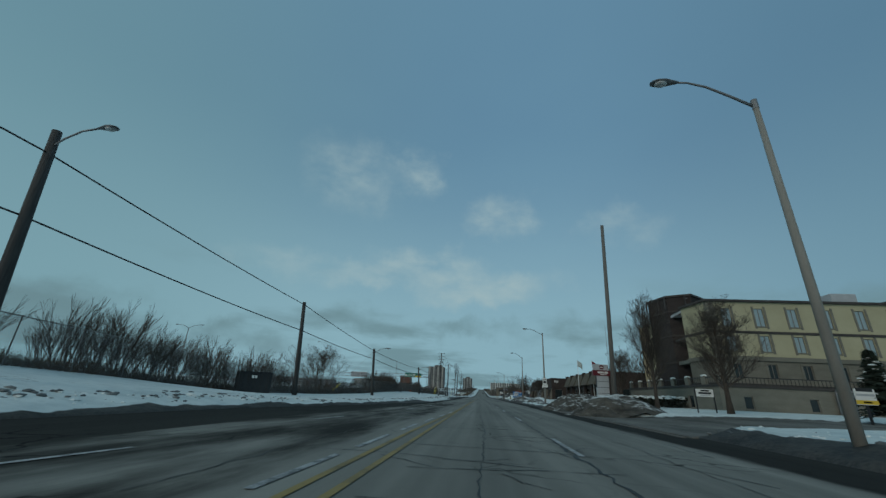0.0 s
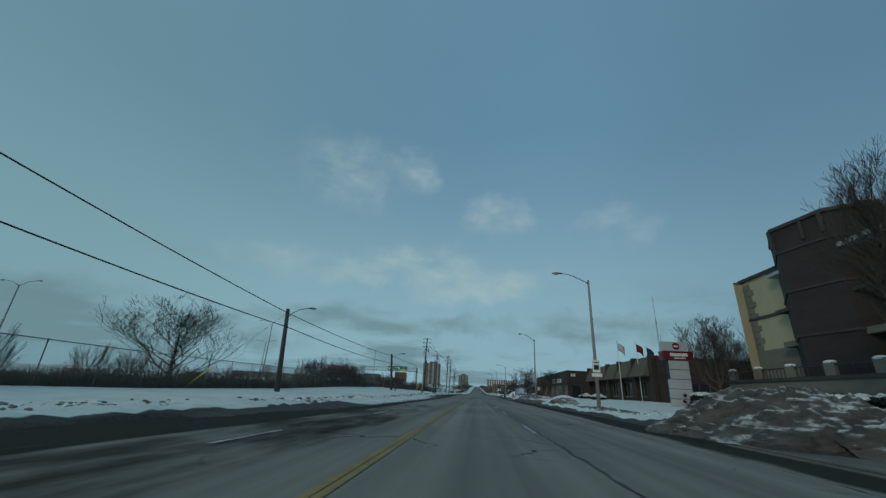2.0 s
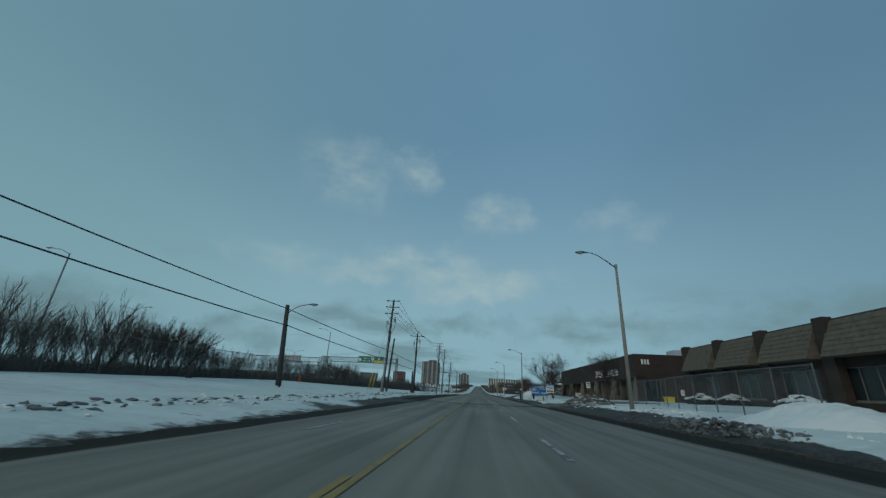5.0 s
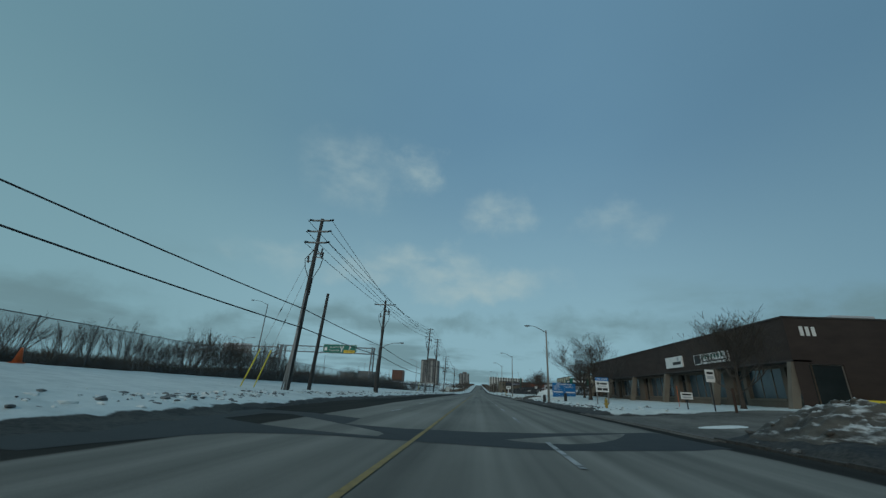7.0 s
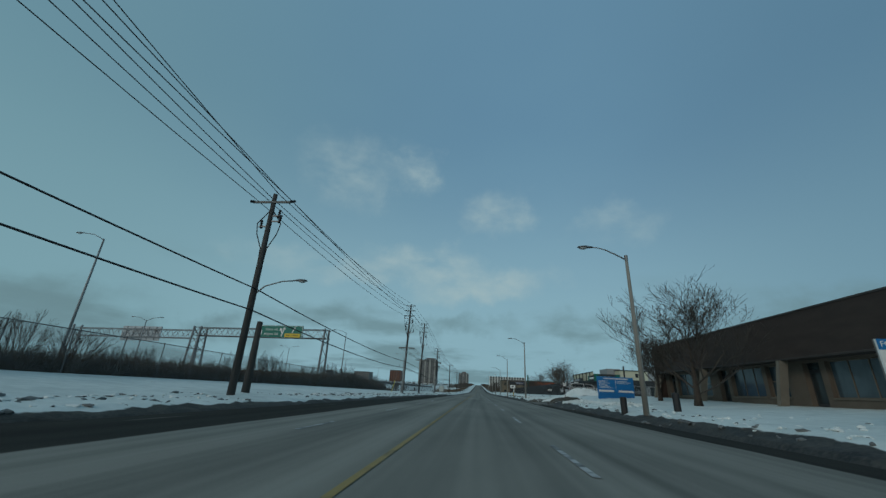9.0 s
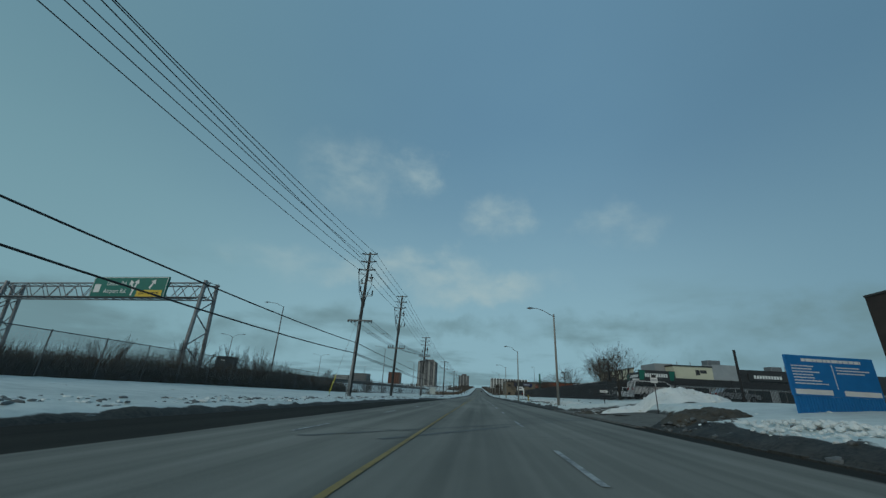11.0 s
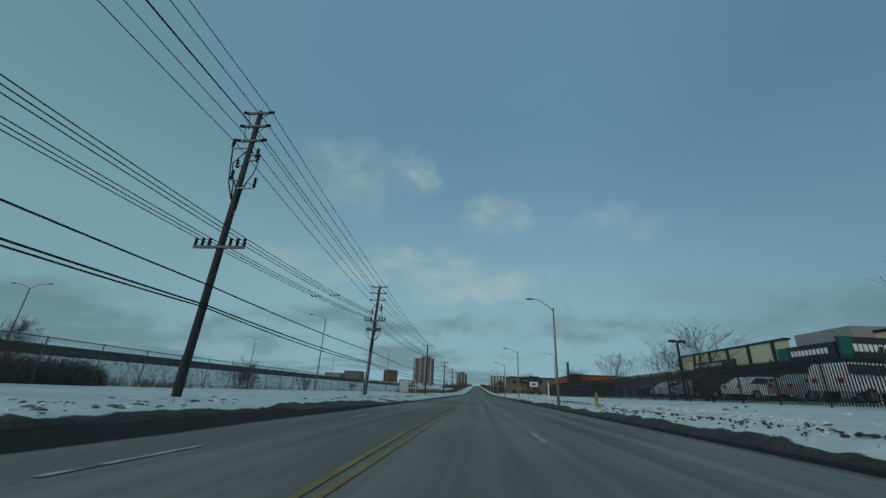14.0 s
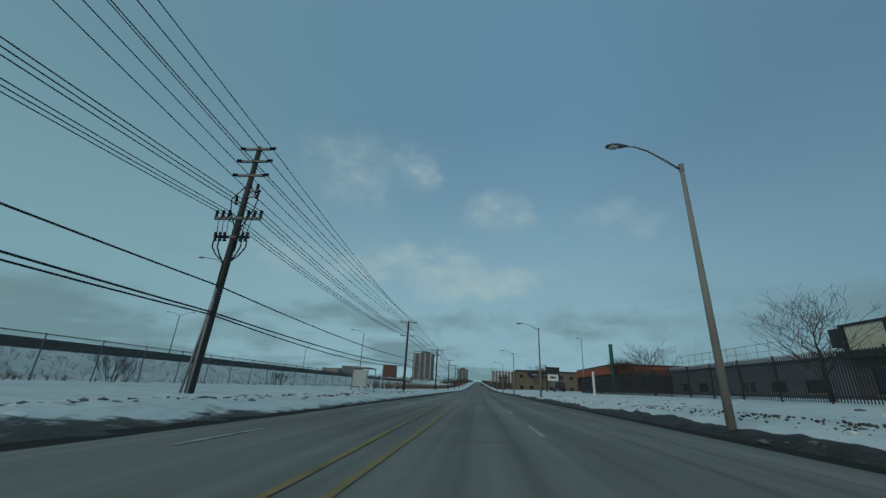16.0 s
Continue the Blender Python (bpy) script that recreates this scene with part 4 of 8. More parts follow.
mound("snowbank", 10.6, 33.6, 4.0, 2.5, 1.2, SNOW_DIRTY, "large gritty brown-grey plowed snow pile between driveways", 1.0, 8, 1.0, 0.10, 14)
mound("snowbank", 10.6, 45.8, 3.4, 4.6, 1.15, SNOW_DIRTY, "streaky grey plowed snow pile beside the driveway", 2.0, 20, 0.9, 0.26, 30)
mound("snowbank", 12.5, 41.5, 3.2, 1.6, 0.7, SNOW_DIRTY, "low plowed snow pile at the driveway", 2.6, 0)
mound("snowbank", 10.6, 81.0, 1.6, 4.6, 0.6, SNOW_DIRTY, "snow-capped dirty pile on the verge", 3.3, 0, 0.8, 0.3)
mound("snowbank", 11.0, 117.4, 2.6, 2.6, 0.7, SNOW_DIRTY, "dirty snow heap with white crust at the driveway", 4.1, 15, 0.8, 0.3)
mound("snowbank", 12.8, 91.6, 2.4, 3.2, 0.75, SNOW, "smooth white snow heap on the verge", 4.9, 0, 0.9, 0.1, 12)
mound("snowbank", 16.2, 199.4, 3.7, 2.3, 0.95, SNOW, "rounded white snow pile by the lot entrance", 5.3, 4, 0.9, 0.3, 60)
mound("snowbank", 10.8, 124.2, 1.5, 0.8, 0.14, SNOW, "thin leftover patch of snow on the driveway", 7.2, 0, 0.8, 0.2, 6)
mound("snowbank", 12.4, 199.0, 2.6, 1.3, 0.4, SNOW, "lumpy white snow heap at the entrance", 6.4, 0, 0.8, 0.5)
mound("snowbank", 10.3, 184.6, 1.9, 1.7, 0.3, MUD_HEAP, "dark brown muddy heap of frozen slush beside the driveway", 7.7, 10, 1.0, 0.55, 20)
mound("snowbank", 9.4, 199.6, 1.7, 0.9, 0.34, SNOW_DIRTY, "low brown snow heap with a white crust at the entrance", 6.9, 8, 0.8, 0.5)


def heap(x, y, rx, ry, h, count, material, label, seed, size=1.0):
    """A low ragged heap made of frozen chunks."""
    rng = random.Random(seed)
    f = Form()
    for _ in range(count):
        a, k = rng.uniform(0, 6.28), math.sqrt(rng.random())
        px, py = x + math.cos(a) * rx * k, y + math.sin(a) * ry * k
        r = size * rng.uniform(0.04, 0.13) * (1.25 - 0.6 * k)
        lump(f, px, py, max(ground_height(px, py), 0.0) + h * (1 - k) * rng.uniform(0.4, 1.0), r, rng, 0.7)
    single("snowbank", f, material, label, "snow pile", "stuff")


heap(9.3, 183.6, 1.6, 2.0, 0.3, 90, SLUSH_SHADE_CLOD, "ragged heap of dark frozen slush beside the driveway", 7)
heap(11.6, 185.9, 1.3, 0.9, 0.25, 90, SNOW, "crust of broken white snow on the slush heap", 18)
heap(10.6, 178.4, 1.7, 4.2, 0.3, 320, SNOW, "ridge of broken white snow chunks along the verge", 9)
heap(12.4, 171.0, 1.6, 5.0, 0.22, 220, SNOW, "scattered chunks of plowed white snow", 10)
heap(9.0, 91.5, 0.9, 4.5, 0.28, 260, SLUSH_SHADE_CLOD, "bank of dark frozen slush along the kerb", 12)
heap(11.2, 101.0, 1.4, 4.0, 0.14, 90, SNOW, "scattered snow chunks below the street lamp", 17)
heap(10.2, 214.0, 1.4, 6.5, 0.25, 520, SNOW, "row of broken snow chunks along the kerb", 13, 0.75)
heap(10.4, 232.0, 1.3, 9.5, 0.25, 460, SNOW, "row of broken snow chunks along the verge", 14, 0.7)
heap(9.2, 226.0, 0.5, 18.0, 0.12, 420, MUD_HEAP, "dark frozen clods at the foot of the bank", 21, 0.55)
heap(10.0, 254.0, 0.9, 12.0, 0.14, 260, MUD_HEAP, "dark frozen clods scattered on the bank", 22, 0.5)
heap(9.3, 141.0, 0.5, 5.0, 0.1, 60, SLUSH_SHADE_CLOD, "frozen grey chunks along the kerb", 15)
heap(9.7, 62.0, 0.7, 8.0, 0.16, 220, SLUSH_SHADE_CLOD, "frozen grey chunks along the verge", 16)


# ---- poles, lamps and lines ----
def cobra_head(parent, x, y, z, sx, form_scale=1.0):
    """A cobra-head lantern at the end of an arm that comes from -sx."""
    k = form_scale
    head = Form()
    prof = [(-0.05, 0.05, 0.04), (0.10, 0.09, 0.07), (0.32, 0.16, 0.10), (0.55, 0.17, 0.09), (0.72, 0.11, 0.05), (0.76, 0.03, 0.02)]
    rings = []
    for d, w, h in prof:
        ring = []
        for q in range(10):
            a = 2 * math.pi * q / 10
            zz = h * math.sin(a)
            ring.append((x + sx * d * k, y + w * k * math.cos(a), z + (zz if zz > 0 else zz * 0.45) * k))
        rings.append(ring)
    head.add([p for r in rings for p in r], [(i * 10 + j, i * 10 + (j + 1) % 10, (i + 1) * 10 + (j + 1) % 10, (i + 1) * 10 + j) for i in range(len(prof) - 1) for j in range(10)])
    h = part("lamp_head", head, LAMP_HEAD, parent, "dark cobra-head lantern", True)
    part("lens", Form().ball((x + sx * 0.46 * k, y, z - 0.035 * k), 0.13 * k, (1.5, 1.05, 0.6)), LENS, h, "pale glass lens", True)


def street_lamp(x, y, top, reach=2.2, lift=1.0, sign=False, label="tapered pale concrete street lamp with a curved arm"):
    g = ground_height(x, y)
    root = thing("street_lamp", (x, y, g - 0.1), label, "street lamp", "street lamps along the road")
    h = top - g + 0.1
    part("pole", Form().tube([(0, 0, 0), (0, 0, h * 0.5), (0, 0, h)], [0.15, 0.12, 0.085], 10), CONCRETE_POLE, root, "", True)
    part("cap", Form().tube([(0, 0, h - 0.32), (0, 0, h + 0.05)], 0.10, 10), STEEL, root, "steel clamp cap")
    arm = [(0, 0, h - 0.25), (-reach * 0.3, 0, h - 0.25 + lift * 0.42), (-reach * 0.6, 0, h - 0.25 + lift * 0.8), (-reach * 0.85, 0, h - 0.25 + lift * 0.98), (-reach, 0, h - 0.25 + lift)]
    part("arm", Form().tube(arm, [0.05, 0.045, 0.04, 0.035, 0.035], 8), STEEL, root, "", True)
    cobra_head(root, -reach, 0, h - 0.25 + lift, -1, 1.2)
    if sign:
        s = part("notice", Form().box(-0.30, 0.30, -0.19, -0.15, 2.9, 3.9), WHITE, root, "white notice plate with a black picture")
        part("picture_bar", Form().box(-0.2, 0.2, -0.196, -0.191, 3.1, 3.5), BLACK, s)
        part("picture_bar", Form().box(-0.22, 0.22, -0.196, -0.191, 3.66, 3.74), BLACK, s)
        part("lower_notice", Form().box(-0.42, 0.42, -0.19, -0.15, 2.55, 2.82), WHITE, root, "small white plate")
    return root


street_lamp(9.35, 11.4, 11.1, 2.4, 1.2)
street_lamp(9.95, 64.4, 11.15, 2.3, 0.9, sign=True)
street_lamp(10.6, 104.1, 11.0, 2.1, 1.25)
street_lamp(8.95, 157.4, 9.3, 1.95, 0.8)
street_lamp(8.85, 210.9, 10.5, 2.25, 0.95)
street_lamp(8.6, 253.3, 10.6, 2.15, 1.25)
for _y in (296, 338, 382, 425, 470, 520, 575):
    street_lamp(8.8, _y, 10.0, 2.3, 0.85, label="distant pale street lamp with a curved arm")


def wood_lamp_pole(bx, by, tx, ty, top, lamp=True, pale=False, slim=1.0, label="weathered leaning wooden pole with a street lamp arm"):
    g = ground_height(bx, by)
    root = thing("lamp_pole", (bx, by, g - 0.1), label, "utility pole", "wooden poles along the verge")
    h, dx, dy = top - g + 0.1, tx - bx, ty - by
    part("pole", Form().tube([(0, 0, 0), (dx * 0.5, dy * 0.5, h * 0.5), (dx, dy, h)], [0.24 * slim, 0.205 * slim, 0.17 * slim], 10), WOOD_PALE if pale else WOOD_POLE, root, "", True)
    if lamp:
        z = h - 0.9
        arm = [(dx, dy, z), (dx + 0.5, dy, z + 0.5), (dx + 1.2, dy, z + 0.88), (dx + 1.95, dy, z + 1.0)]
        part("arm", Form().tube(arm, 0.04, 8), STEEL, root, "", True)
        cobra_head(root, dx + 1.95, dy, z + 1.0, 1, 1.15)
    return root


wood_lamp_pole(-17.4, 12.0, -18.0, 11.6, 10.7)
wood_lamp_pole(-17.75, 37.3, -18.35, 37.2, 9.3, lamp=False, label="weathered thick wooden pole leaning away from the road")
wood_lamp_pole(-17.55, 64.4, -18.05, 64.5, 7.7)
wood_lamp_pole(-16.4, 106.8, -17.0, 106.9, 7.55)
wood_lamp_pole(-14.5, 138.3, -13.8, 137.5, 8.8, lamp=False, slim=0.72, label="bare dark wooden pole cut short on the verge")
wood_lamp_pole(11.0, 34.9, 11.6, 35.0, 17.2, lamp=False, pale=True, slim=0.85, label="tall bare pale wooden pole behind a snow pile")
wood_lamp_pole(-20.4, 101.5, -20.2, 101.4, 2.1, lamp=False, label="short dark wooden stump post in the snow")
wood_lamp_pole(-13.6, 157.3, -13.6, 157.3, 4.6, lamp=False, label="short dark wooden stub pole")


def insulator(form, x, y, z, dx, dy, dz, n=5):
    """A string of sheds along a direction."""
    d = Vector((dx, dy, dz))
    pts, rad = [], []
    for i in range(n * 2 + 1):
        pts.append(Vector((x, y, z)) + d * (i / (2 * n)))
        rad.append(0.10 if i % 2 else 0.05)
    form.tube(pts, rad, 7)


def power_pole(x, y, top, arms, low=None, cutouts=True, conduits=0, lamp=False, lean=(0.0, 0.0), pins=True, label="tall weathered wooden power pole with crossarms and insulators"):
    """arms: heights and half lengths of the upper arms; low: height and half length of the lower arm."""
    g = ground_height(x, y)
    root = thing("power_pole", (x, y, g - 0.1), label, "power pole", "power poles along the verge")
    h = top - g + 0.1

    def at(z):
        k = (z - g + 0.1) / h
        return lean[0] * k, lean[1] * k, z - g + 0.1

    part("pole", Form().tube([at(g - 0.1), at(mixv(g, top, 0.5)), at(top)], [0.21, 0.18, 0.135], 10), WOOD_POLE, root, "", True)
    for z, half in arms:
        cx, cy, cz = at(z)
        a = part("crossarm", Form().box(cx - half, cx + half, cy - 0.17, cy - 0.06, cz - 0.06, cz + 0.06, cut=0.02), CROSSARM, root)
        for s in (-1, 1):
            f = Form()
            insulator(f, cx + s * (half - 0.02), cy - 0.11, cz + 0.02, s * 0.34, 0, 0.05)
            part("insulator", f, CERAMIC, a, "black insulator")
    if low:
        z, half = low
        cx, cy, cz = at(z)
        a = part("crossarm", Form().box(cx - half, cx + half, cy - 0.2, cy - 0.07, cz - 0.07, cz + 0.07, cut=0.02), CROSSARM, root)
        for k in (-0.95, -0.68, -0.41, 0.41, 0.68, 0.95):
            f = Form()
            insulator(f, cx + k * half, cy - 0.13, cz + 0.06, 0, 0, 0.42 if pins else -0.3, 4)
            part("insulator", f, CERAMIC, a, "black pin insulator")
    if cutouts:
        for k, (dz, sx) in enumerate(((-0.9, 0.5), (-1.25, 0.62), (-1.6, -0.45))):
            cx, cy, cz = at(arms[-1][0] + dz)
            b = part("cutout_bracket", Form().box(cx - (0.6 if sx < 0 else 0), cx + (0.6 if sx > 0 else 0), cy - 0.05, cy + 0.05, cz - 0.03, cz + 0.03), STEEL, root)
            f = Form()
            insulator(f, cx + sx, cy, cz - 0.12, 0.12 * sx, 0, 0.55, 4)
            part("cutout", f, CERAMIC, b, "fused cutout")
        cx, cy, cz = at(arms[-1][0] - 2.0)
        for s in (-1, 1):
            loop = [at(arms[-1][0] - 0.4), (cx + s * 0.75, cy, cz + 0.6), (cx + s * 0.62, cy, cz - 0.1), (cx + s * 0.2, cy, cz - 1.0), (cx + s * 0.14, cy, cz - 2.4)]
            part("jumper_cable", Form().tube(loop, 0.032, 5), CABLE, root, "", True)
        if len(arms) > 2 and top > 15:
            # cable terminations on brackets, and slack loops between the arms
            z = arms[-1][0]
            for s, out, dz in ((-1, 1.0, 0.1), (-1, 0.5, -2.0), (1, 0.95, -2.5)):
                a, b = at(z - 3.8), at(z + dz)
                pts = [(a[0] + s * 0.14, a[1] - 0.1, a[2]), (a[0] + s * out * 0.55, a[1] - 0.12, a[2] + 1.1), (b[0] + s * out, b[1] - 0.12, b[2] - 0.5), (b[0] + s * out, b[1] - 0.12, b[2])]
                e = part("termination", Form().tube(pts, [0.035, 0.035, 0.04, 0.02], 6), CABLE, root, "black cable termination", True)
                f = Form()
                insulator(f, b[0] + s * out, b[1] - 0.12, b[2] - 0.55, 0, 0, 0.6, 5)
                part("insulator", f, CERAMIC, e)
                c = at(z + dz - 0.6)
                part("bracket", Form().box(min(c[0], c[0] + s * out), max(c[0], c[0] + s * out), c[1] - 0.16, c[1] - 0.08, c[2] - 0.03, c[2] + 0.03), STEEL, root)
            for s in (-1, 1):
                for (z0, h0), (z1, h1) in zip(arms, arms[1:]):
                    a, b = at(z0), at(z1)
                    pts = [(a[0] + s * h0, a[1] - 0.1, a[2]), (a[0] + s * (h0 - 0.25), a[1] - 0.3, (a[2] + b[2]) / 2 - 0.1), (b[0] + s * 0.3, b[1] - 0.2, b[2] - 0.25)]
                    part("jumper_cable", Form().tube(pts, 0.02, 5), CABLE, root, "", True)
    for i in range(conduits):
        dx = (-0.16, 0.17, 0.02)[i]
        top_c = g + (4.9, 4.4, 7.5)[i]
        part("conduit", Form().tube([(dx - 0.12, -0.2, 0), at(top_c)[:1] + (-0.17, top_c - g)], 0.055, 8), CONDUIT, root, "pale grey cable conduit", True)
    if lamp:
        cx, cy, cz = at(5.6)
        part("arm", Form().tube([(cx, cy, cz), (cx + 0.6, cy, cz + 0.6), (cx + 1.6, cy, cz + 0.9), (cx + 2.3, cy, cz + 0.95)], 0.04, 8), STEEL, root, "", True)
        cobra_head(root, cx + 2.3, cy, cz + 0.95, 1)
    return root


power_pole(-13.90, 133.0, 14.2, [(14.0, 0.75), (13.0, 0.75), (12.0, 0.75)], conduits=3, lean=(0.45, 0.0), label="tall leaning wooden power pole with three short crossarms and grey conduits")
power_pole(-12.75, 154.6, 12.1, [(11.5, 1.15)], cutouts=True, lamp=True, label="wooden power pole with one crossarm and a street lamp")
power_pole(-13.45, 206.0, 16.3, [(16.05, 0.62), (15.1, 0.62), (14.1, 0.62)], (8.2, 1.4), conduits=3, pins=False, lean=(0.45, 0.0), label="tall wooden power pole with dead-end arms, cutouts and conduits")
power_pole(-13.50, 226.6, 16.2, [(16.0, 0.62), (15.05, 0.62), (14.05, 0.62)], (7.5, 1.4), lean=(0.45, 0.0), label="tall wooden power pole with stacked arms and a long lower crossarm")
bank_pole = power_pole(-13.00, 255.6, 13.4, [(13.2, 0.72), (12.4, 0.72), (11.5, 0.72)], (8.9, 1.3), conduits=2, lean=(0.45, 0.0), label="pale grey wooden power pole with stacked arms and a transformer bank")
power_pole(-12.0, 303.0, 11.6, [(11.3, 1.2), (9.0, 0.9)], cutouts=False, lamp=True, label="distant wooden power pole with two crossarms")
for _y, _t in ((342, 10.6), (386, 11.0), (430, 11.6), (478, 12.4), (530, 13.0), (590, 14.5)):
    power_pole(-10.9, _y, _t, [(_t - 0.3, 1.2), (_t - 1.6, 0.9)], cutouts=False, label="far wooden power pole with crossarms")


def switch_bank(root, arm, lean):
    """Fused switches on a short arm under the long one, with cables that loop down to the pole."""
    z = arm - 1.05
    a = part("switch_arm", Form().box(lean - 0.9, lean + 0.9, -0.2, -0.08, z - 0.06, z + 0.06, cut=0.02), CROSSARM, root)
    for k in (-0.8, -0.55, -0.3, 0.3, 0.55, 0.8):
        f = Form()
        insulator(f, lean + k, -0.3, z - 0.3, 0.08 if k > 0 else -0.08, 0, 0.5, 4)
        part("cutout", f, CERAMIC, a, "fused cutout")
        part("jumper_cable", Form().tube([(lean + k, -0.14, arm + 0.3), (lean + k * 1.12, -0.32, arm - 0.3), (lean + k, -0.3, z + 0.2)], 0.018, 5), CABLE, root, "", True)
    for s in (-1, 1):
        for out in (0.9, 0.62):
            loop = [(lean + s * out, -0.28, z - 0.25), (lean + s * out, -0.26, z - 0.6), (lean + s * out * 0.7, -0.22, z - 1.0), (lean + s * 0.16, -0.18, z - 1.4), (lean + s * 0.14 - 0.05, -0.17, z - 2.6)]
            part("loop_cable", Form().tube(loop, 0.034, 6), CABLE, root, "", True)


switch_bank(bank_pole, 8.9 + 0.1 - ground_height(-13.0, 255.6), 0.3)


def wire(points, radius, sag, label, name="overhead_wire"):
    pts = []
    for (a, b) in zip(points, points[1:]):
        a, b = Vector(a), Vector(b)
        n = 10
        s = sag * ((b - a).length / 40.0) ** 2
        for i in range(n if b is not Vector(points[-1]) else n):
            k = i / n
            p = a.lerp(b, k)
            p.z -= 4 * s * k * (1 - k)
            pts.append(p)
    pts.append(Vector(points[-1]))
    single(name, Form().tube(pts, radius, 5), CABLE, label, "cable", smooth=True, group="overhead lines")


UPPER = [(-17.9, -30, 10.0), (-17.9, 11.6, 9.6), (-18.3, 37.2, 9.05), (-17.95, 64.4, 7.3), (-16.85, 106.9, 7.2), (-13.5, 132.8, 6.4), (-12.6, 154.5, 6.0), (-13.1, 205.8, 5.7), (-13.2, 226.4, 5.45), (-12.8, 255.4, 5.25), (-11.9, 303, 5.4), (-10.8, 342, 5.4), (-10.8, 430, 5.6)]
LOWER = [(-17.9, -30, 7.3), (-17.9, 11.6, 6.8), (-18.1, 37.2, 6.4), (-17.8, 64.4, 6.0), (-16.65, 106.9, 5.75), (-13.5, 132.8, 5.0), (-12.6, 154.5, 4.8), (-13.1, 205.8, 4.65), (-13.2, 226.4, 4.5), (-12.8, 255.4, 3.95), (-11.9, 303, 4.4), (-10.8, 342, 4.4), (-10.8, 430, 4.8)]
wire(UPPER, 0.038, 0.30, "thick black telephone cable between wooden poles")
wire(LOWER, 0.04, 0.34, "thick black telephone cable strung below another")
wire([(a, b, c - 0.12) for a, b, c in LOWER[7:]], 0.035, 0.55, "slack black telephone cable under the lower line")
TOPS = [(-13.6, 133.0, (14.0, 13.0, 12.0), 1.05), (-12.75, 154.6, (11.9, 11.9, 11.6), 0), (-13.15, 206.0, (16.05, 15.1, 14.1), 0.95), (-13.2, 226.6, (16.0, 15.05, 14.05), 0.95), (-12.7, 255.6, (13.2, 12.4, 11.5), 1.0), (-12.0, 303.0, (11.4, 11.4, 11.4), 0), (-10.9, 342.0, (10.4, 10.4, 10.4), 0), (-10.9, 430.0, (11.4, 11.4, 11.4), 0)]
for _k in range(3):
    for _s in (-1, 1):
        flat = (0.35, 0.75, 1.1)[_k]
        wire([(x + _s * (half or flat), y - 0.1, z[_k] + (0.03 if half else 0.1)) for x, y, z, half in TOPS], 0.023, 0.35, "thin bare power line between power poles")
LOWS = [(-13.15, 206.0, 8.15, 1.4), (-13.2, 226.6, 7.95, 1.4), (-12.7, 255.6, 9.3, 1.3), (-12.0, 303.0, 9.2, 0.9), (-10.9, 342.0, 9.2, 0.9), (-10.9, 430.0, 10.0, 0.9)]
for _k in (-0.95, -0.68, -0.41, 0.41, 0.68, 0.95):
    wire([(x + _k * half, y - 0.13, z) for x, y, z, half in LOWS], 0.021, 0.5, "thin bare power line of the lower circuit")


def line_spacers():
    """Small in-line insulators on the lower circuit."""
    for y, z, half in ((213.0, 7.95, 1.4), (240.0, 8.45, 1.35)):
        for k in (-0.95, -0.68, -0.41, 0.41, 0.68, 0.95):
            f = Form()
            f.tube([(-13.1 + k * half, y - 0.3 * k + 0.06 * q, z - 0.12) for q in range(9)], [0.03, 0.05] * 4 + [0.03], 6)
            single("line_insulator", f, CERAMIC, "black in-line insulator hung on a power line", "insulator", group="line insulators")


line_spacers()


def guy(x, y, gx, gy, top, guard=2.6):
    z = ground_height(gx, gy)
    root = thing("guy_wire", (gx, gy, z), "steel guy wire with a yellow plastic guard", "guy wire")
    d = Vector((x - gx, y - gy, top - z))
    part("cable", Form().tube([(0, 0, 0), d], 0.012, 5), STEEL, root)
    u = d.normalized()
    part("guard", Form().tube([u * 0.05, u * guard], 0.038, 8), YELLOW_GUARD, root, "bright yellow guard", True)
    f = Form()
    f.tube([d * 0.45, d * 0.45 + u * 0.45], 0.03, 6)
    part("insulator", f, CERAMIC, root)


guy(-13.6, 133, -15.0, 129.0, 12.0)
guy(-13.6, 133, -14.8, 130.2, 10.4)
guy(-13.15, 206, -15.1, 204.6, 9.9, 2.0)
guy(-17.9, 64.4, -23.0, 60.0, 7.4, 2.2)


def highway_lamp(x, y, top, double=False, reach=2.4):
    g = max(ground_height(x, y), 0.0)
    root = thing("highway_lamp", (x, y, g), "slim grey highway lighting mast", "street lamp", "highway lighting masts")
    h = top - g
    part("pole", Form().tube([(0, 0, 0), (0, 0, h)], [0.13, 0.07], 8), STEEL, root, "", True)
    for s in ((-1, 1) if double else (-1,)):
        part("arm", Form().tube([(0, 0, h - 0.1), (s * reach * 0.5, 0, h + 0.45), (s * reach, 0, h + 0.6)], 0.04, 6), STEEL, root, "", True)
        cobra_head(root, s * reach, 0, h + 0.6, s)


for _x, _y, _t in ((-30.0, 219.9, 12.4), (-26.6, 274.0, 12.2), (-26.6, 326.0, 12.2), (-26.6, 380.0, 12.2), (-26.6, 440.0, 12.2), (-35.7, 165.2, 13.2), (-45.0, 110.4, 13.2)):
    highway_lamp(_x, _y, _t)
for _x, _y, _t in ((-60.0, 73.4, 11.4), (-60.0, 135.8, 11.6), (-60.0, 198.6, 10.6), (-60.0, 254.0, 11.6), (-60.0, 309.7, 12.2), (-60.0, 370.0, 12.2)):
    highway_lamp(_x, _y, _t, True)


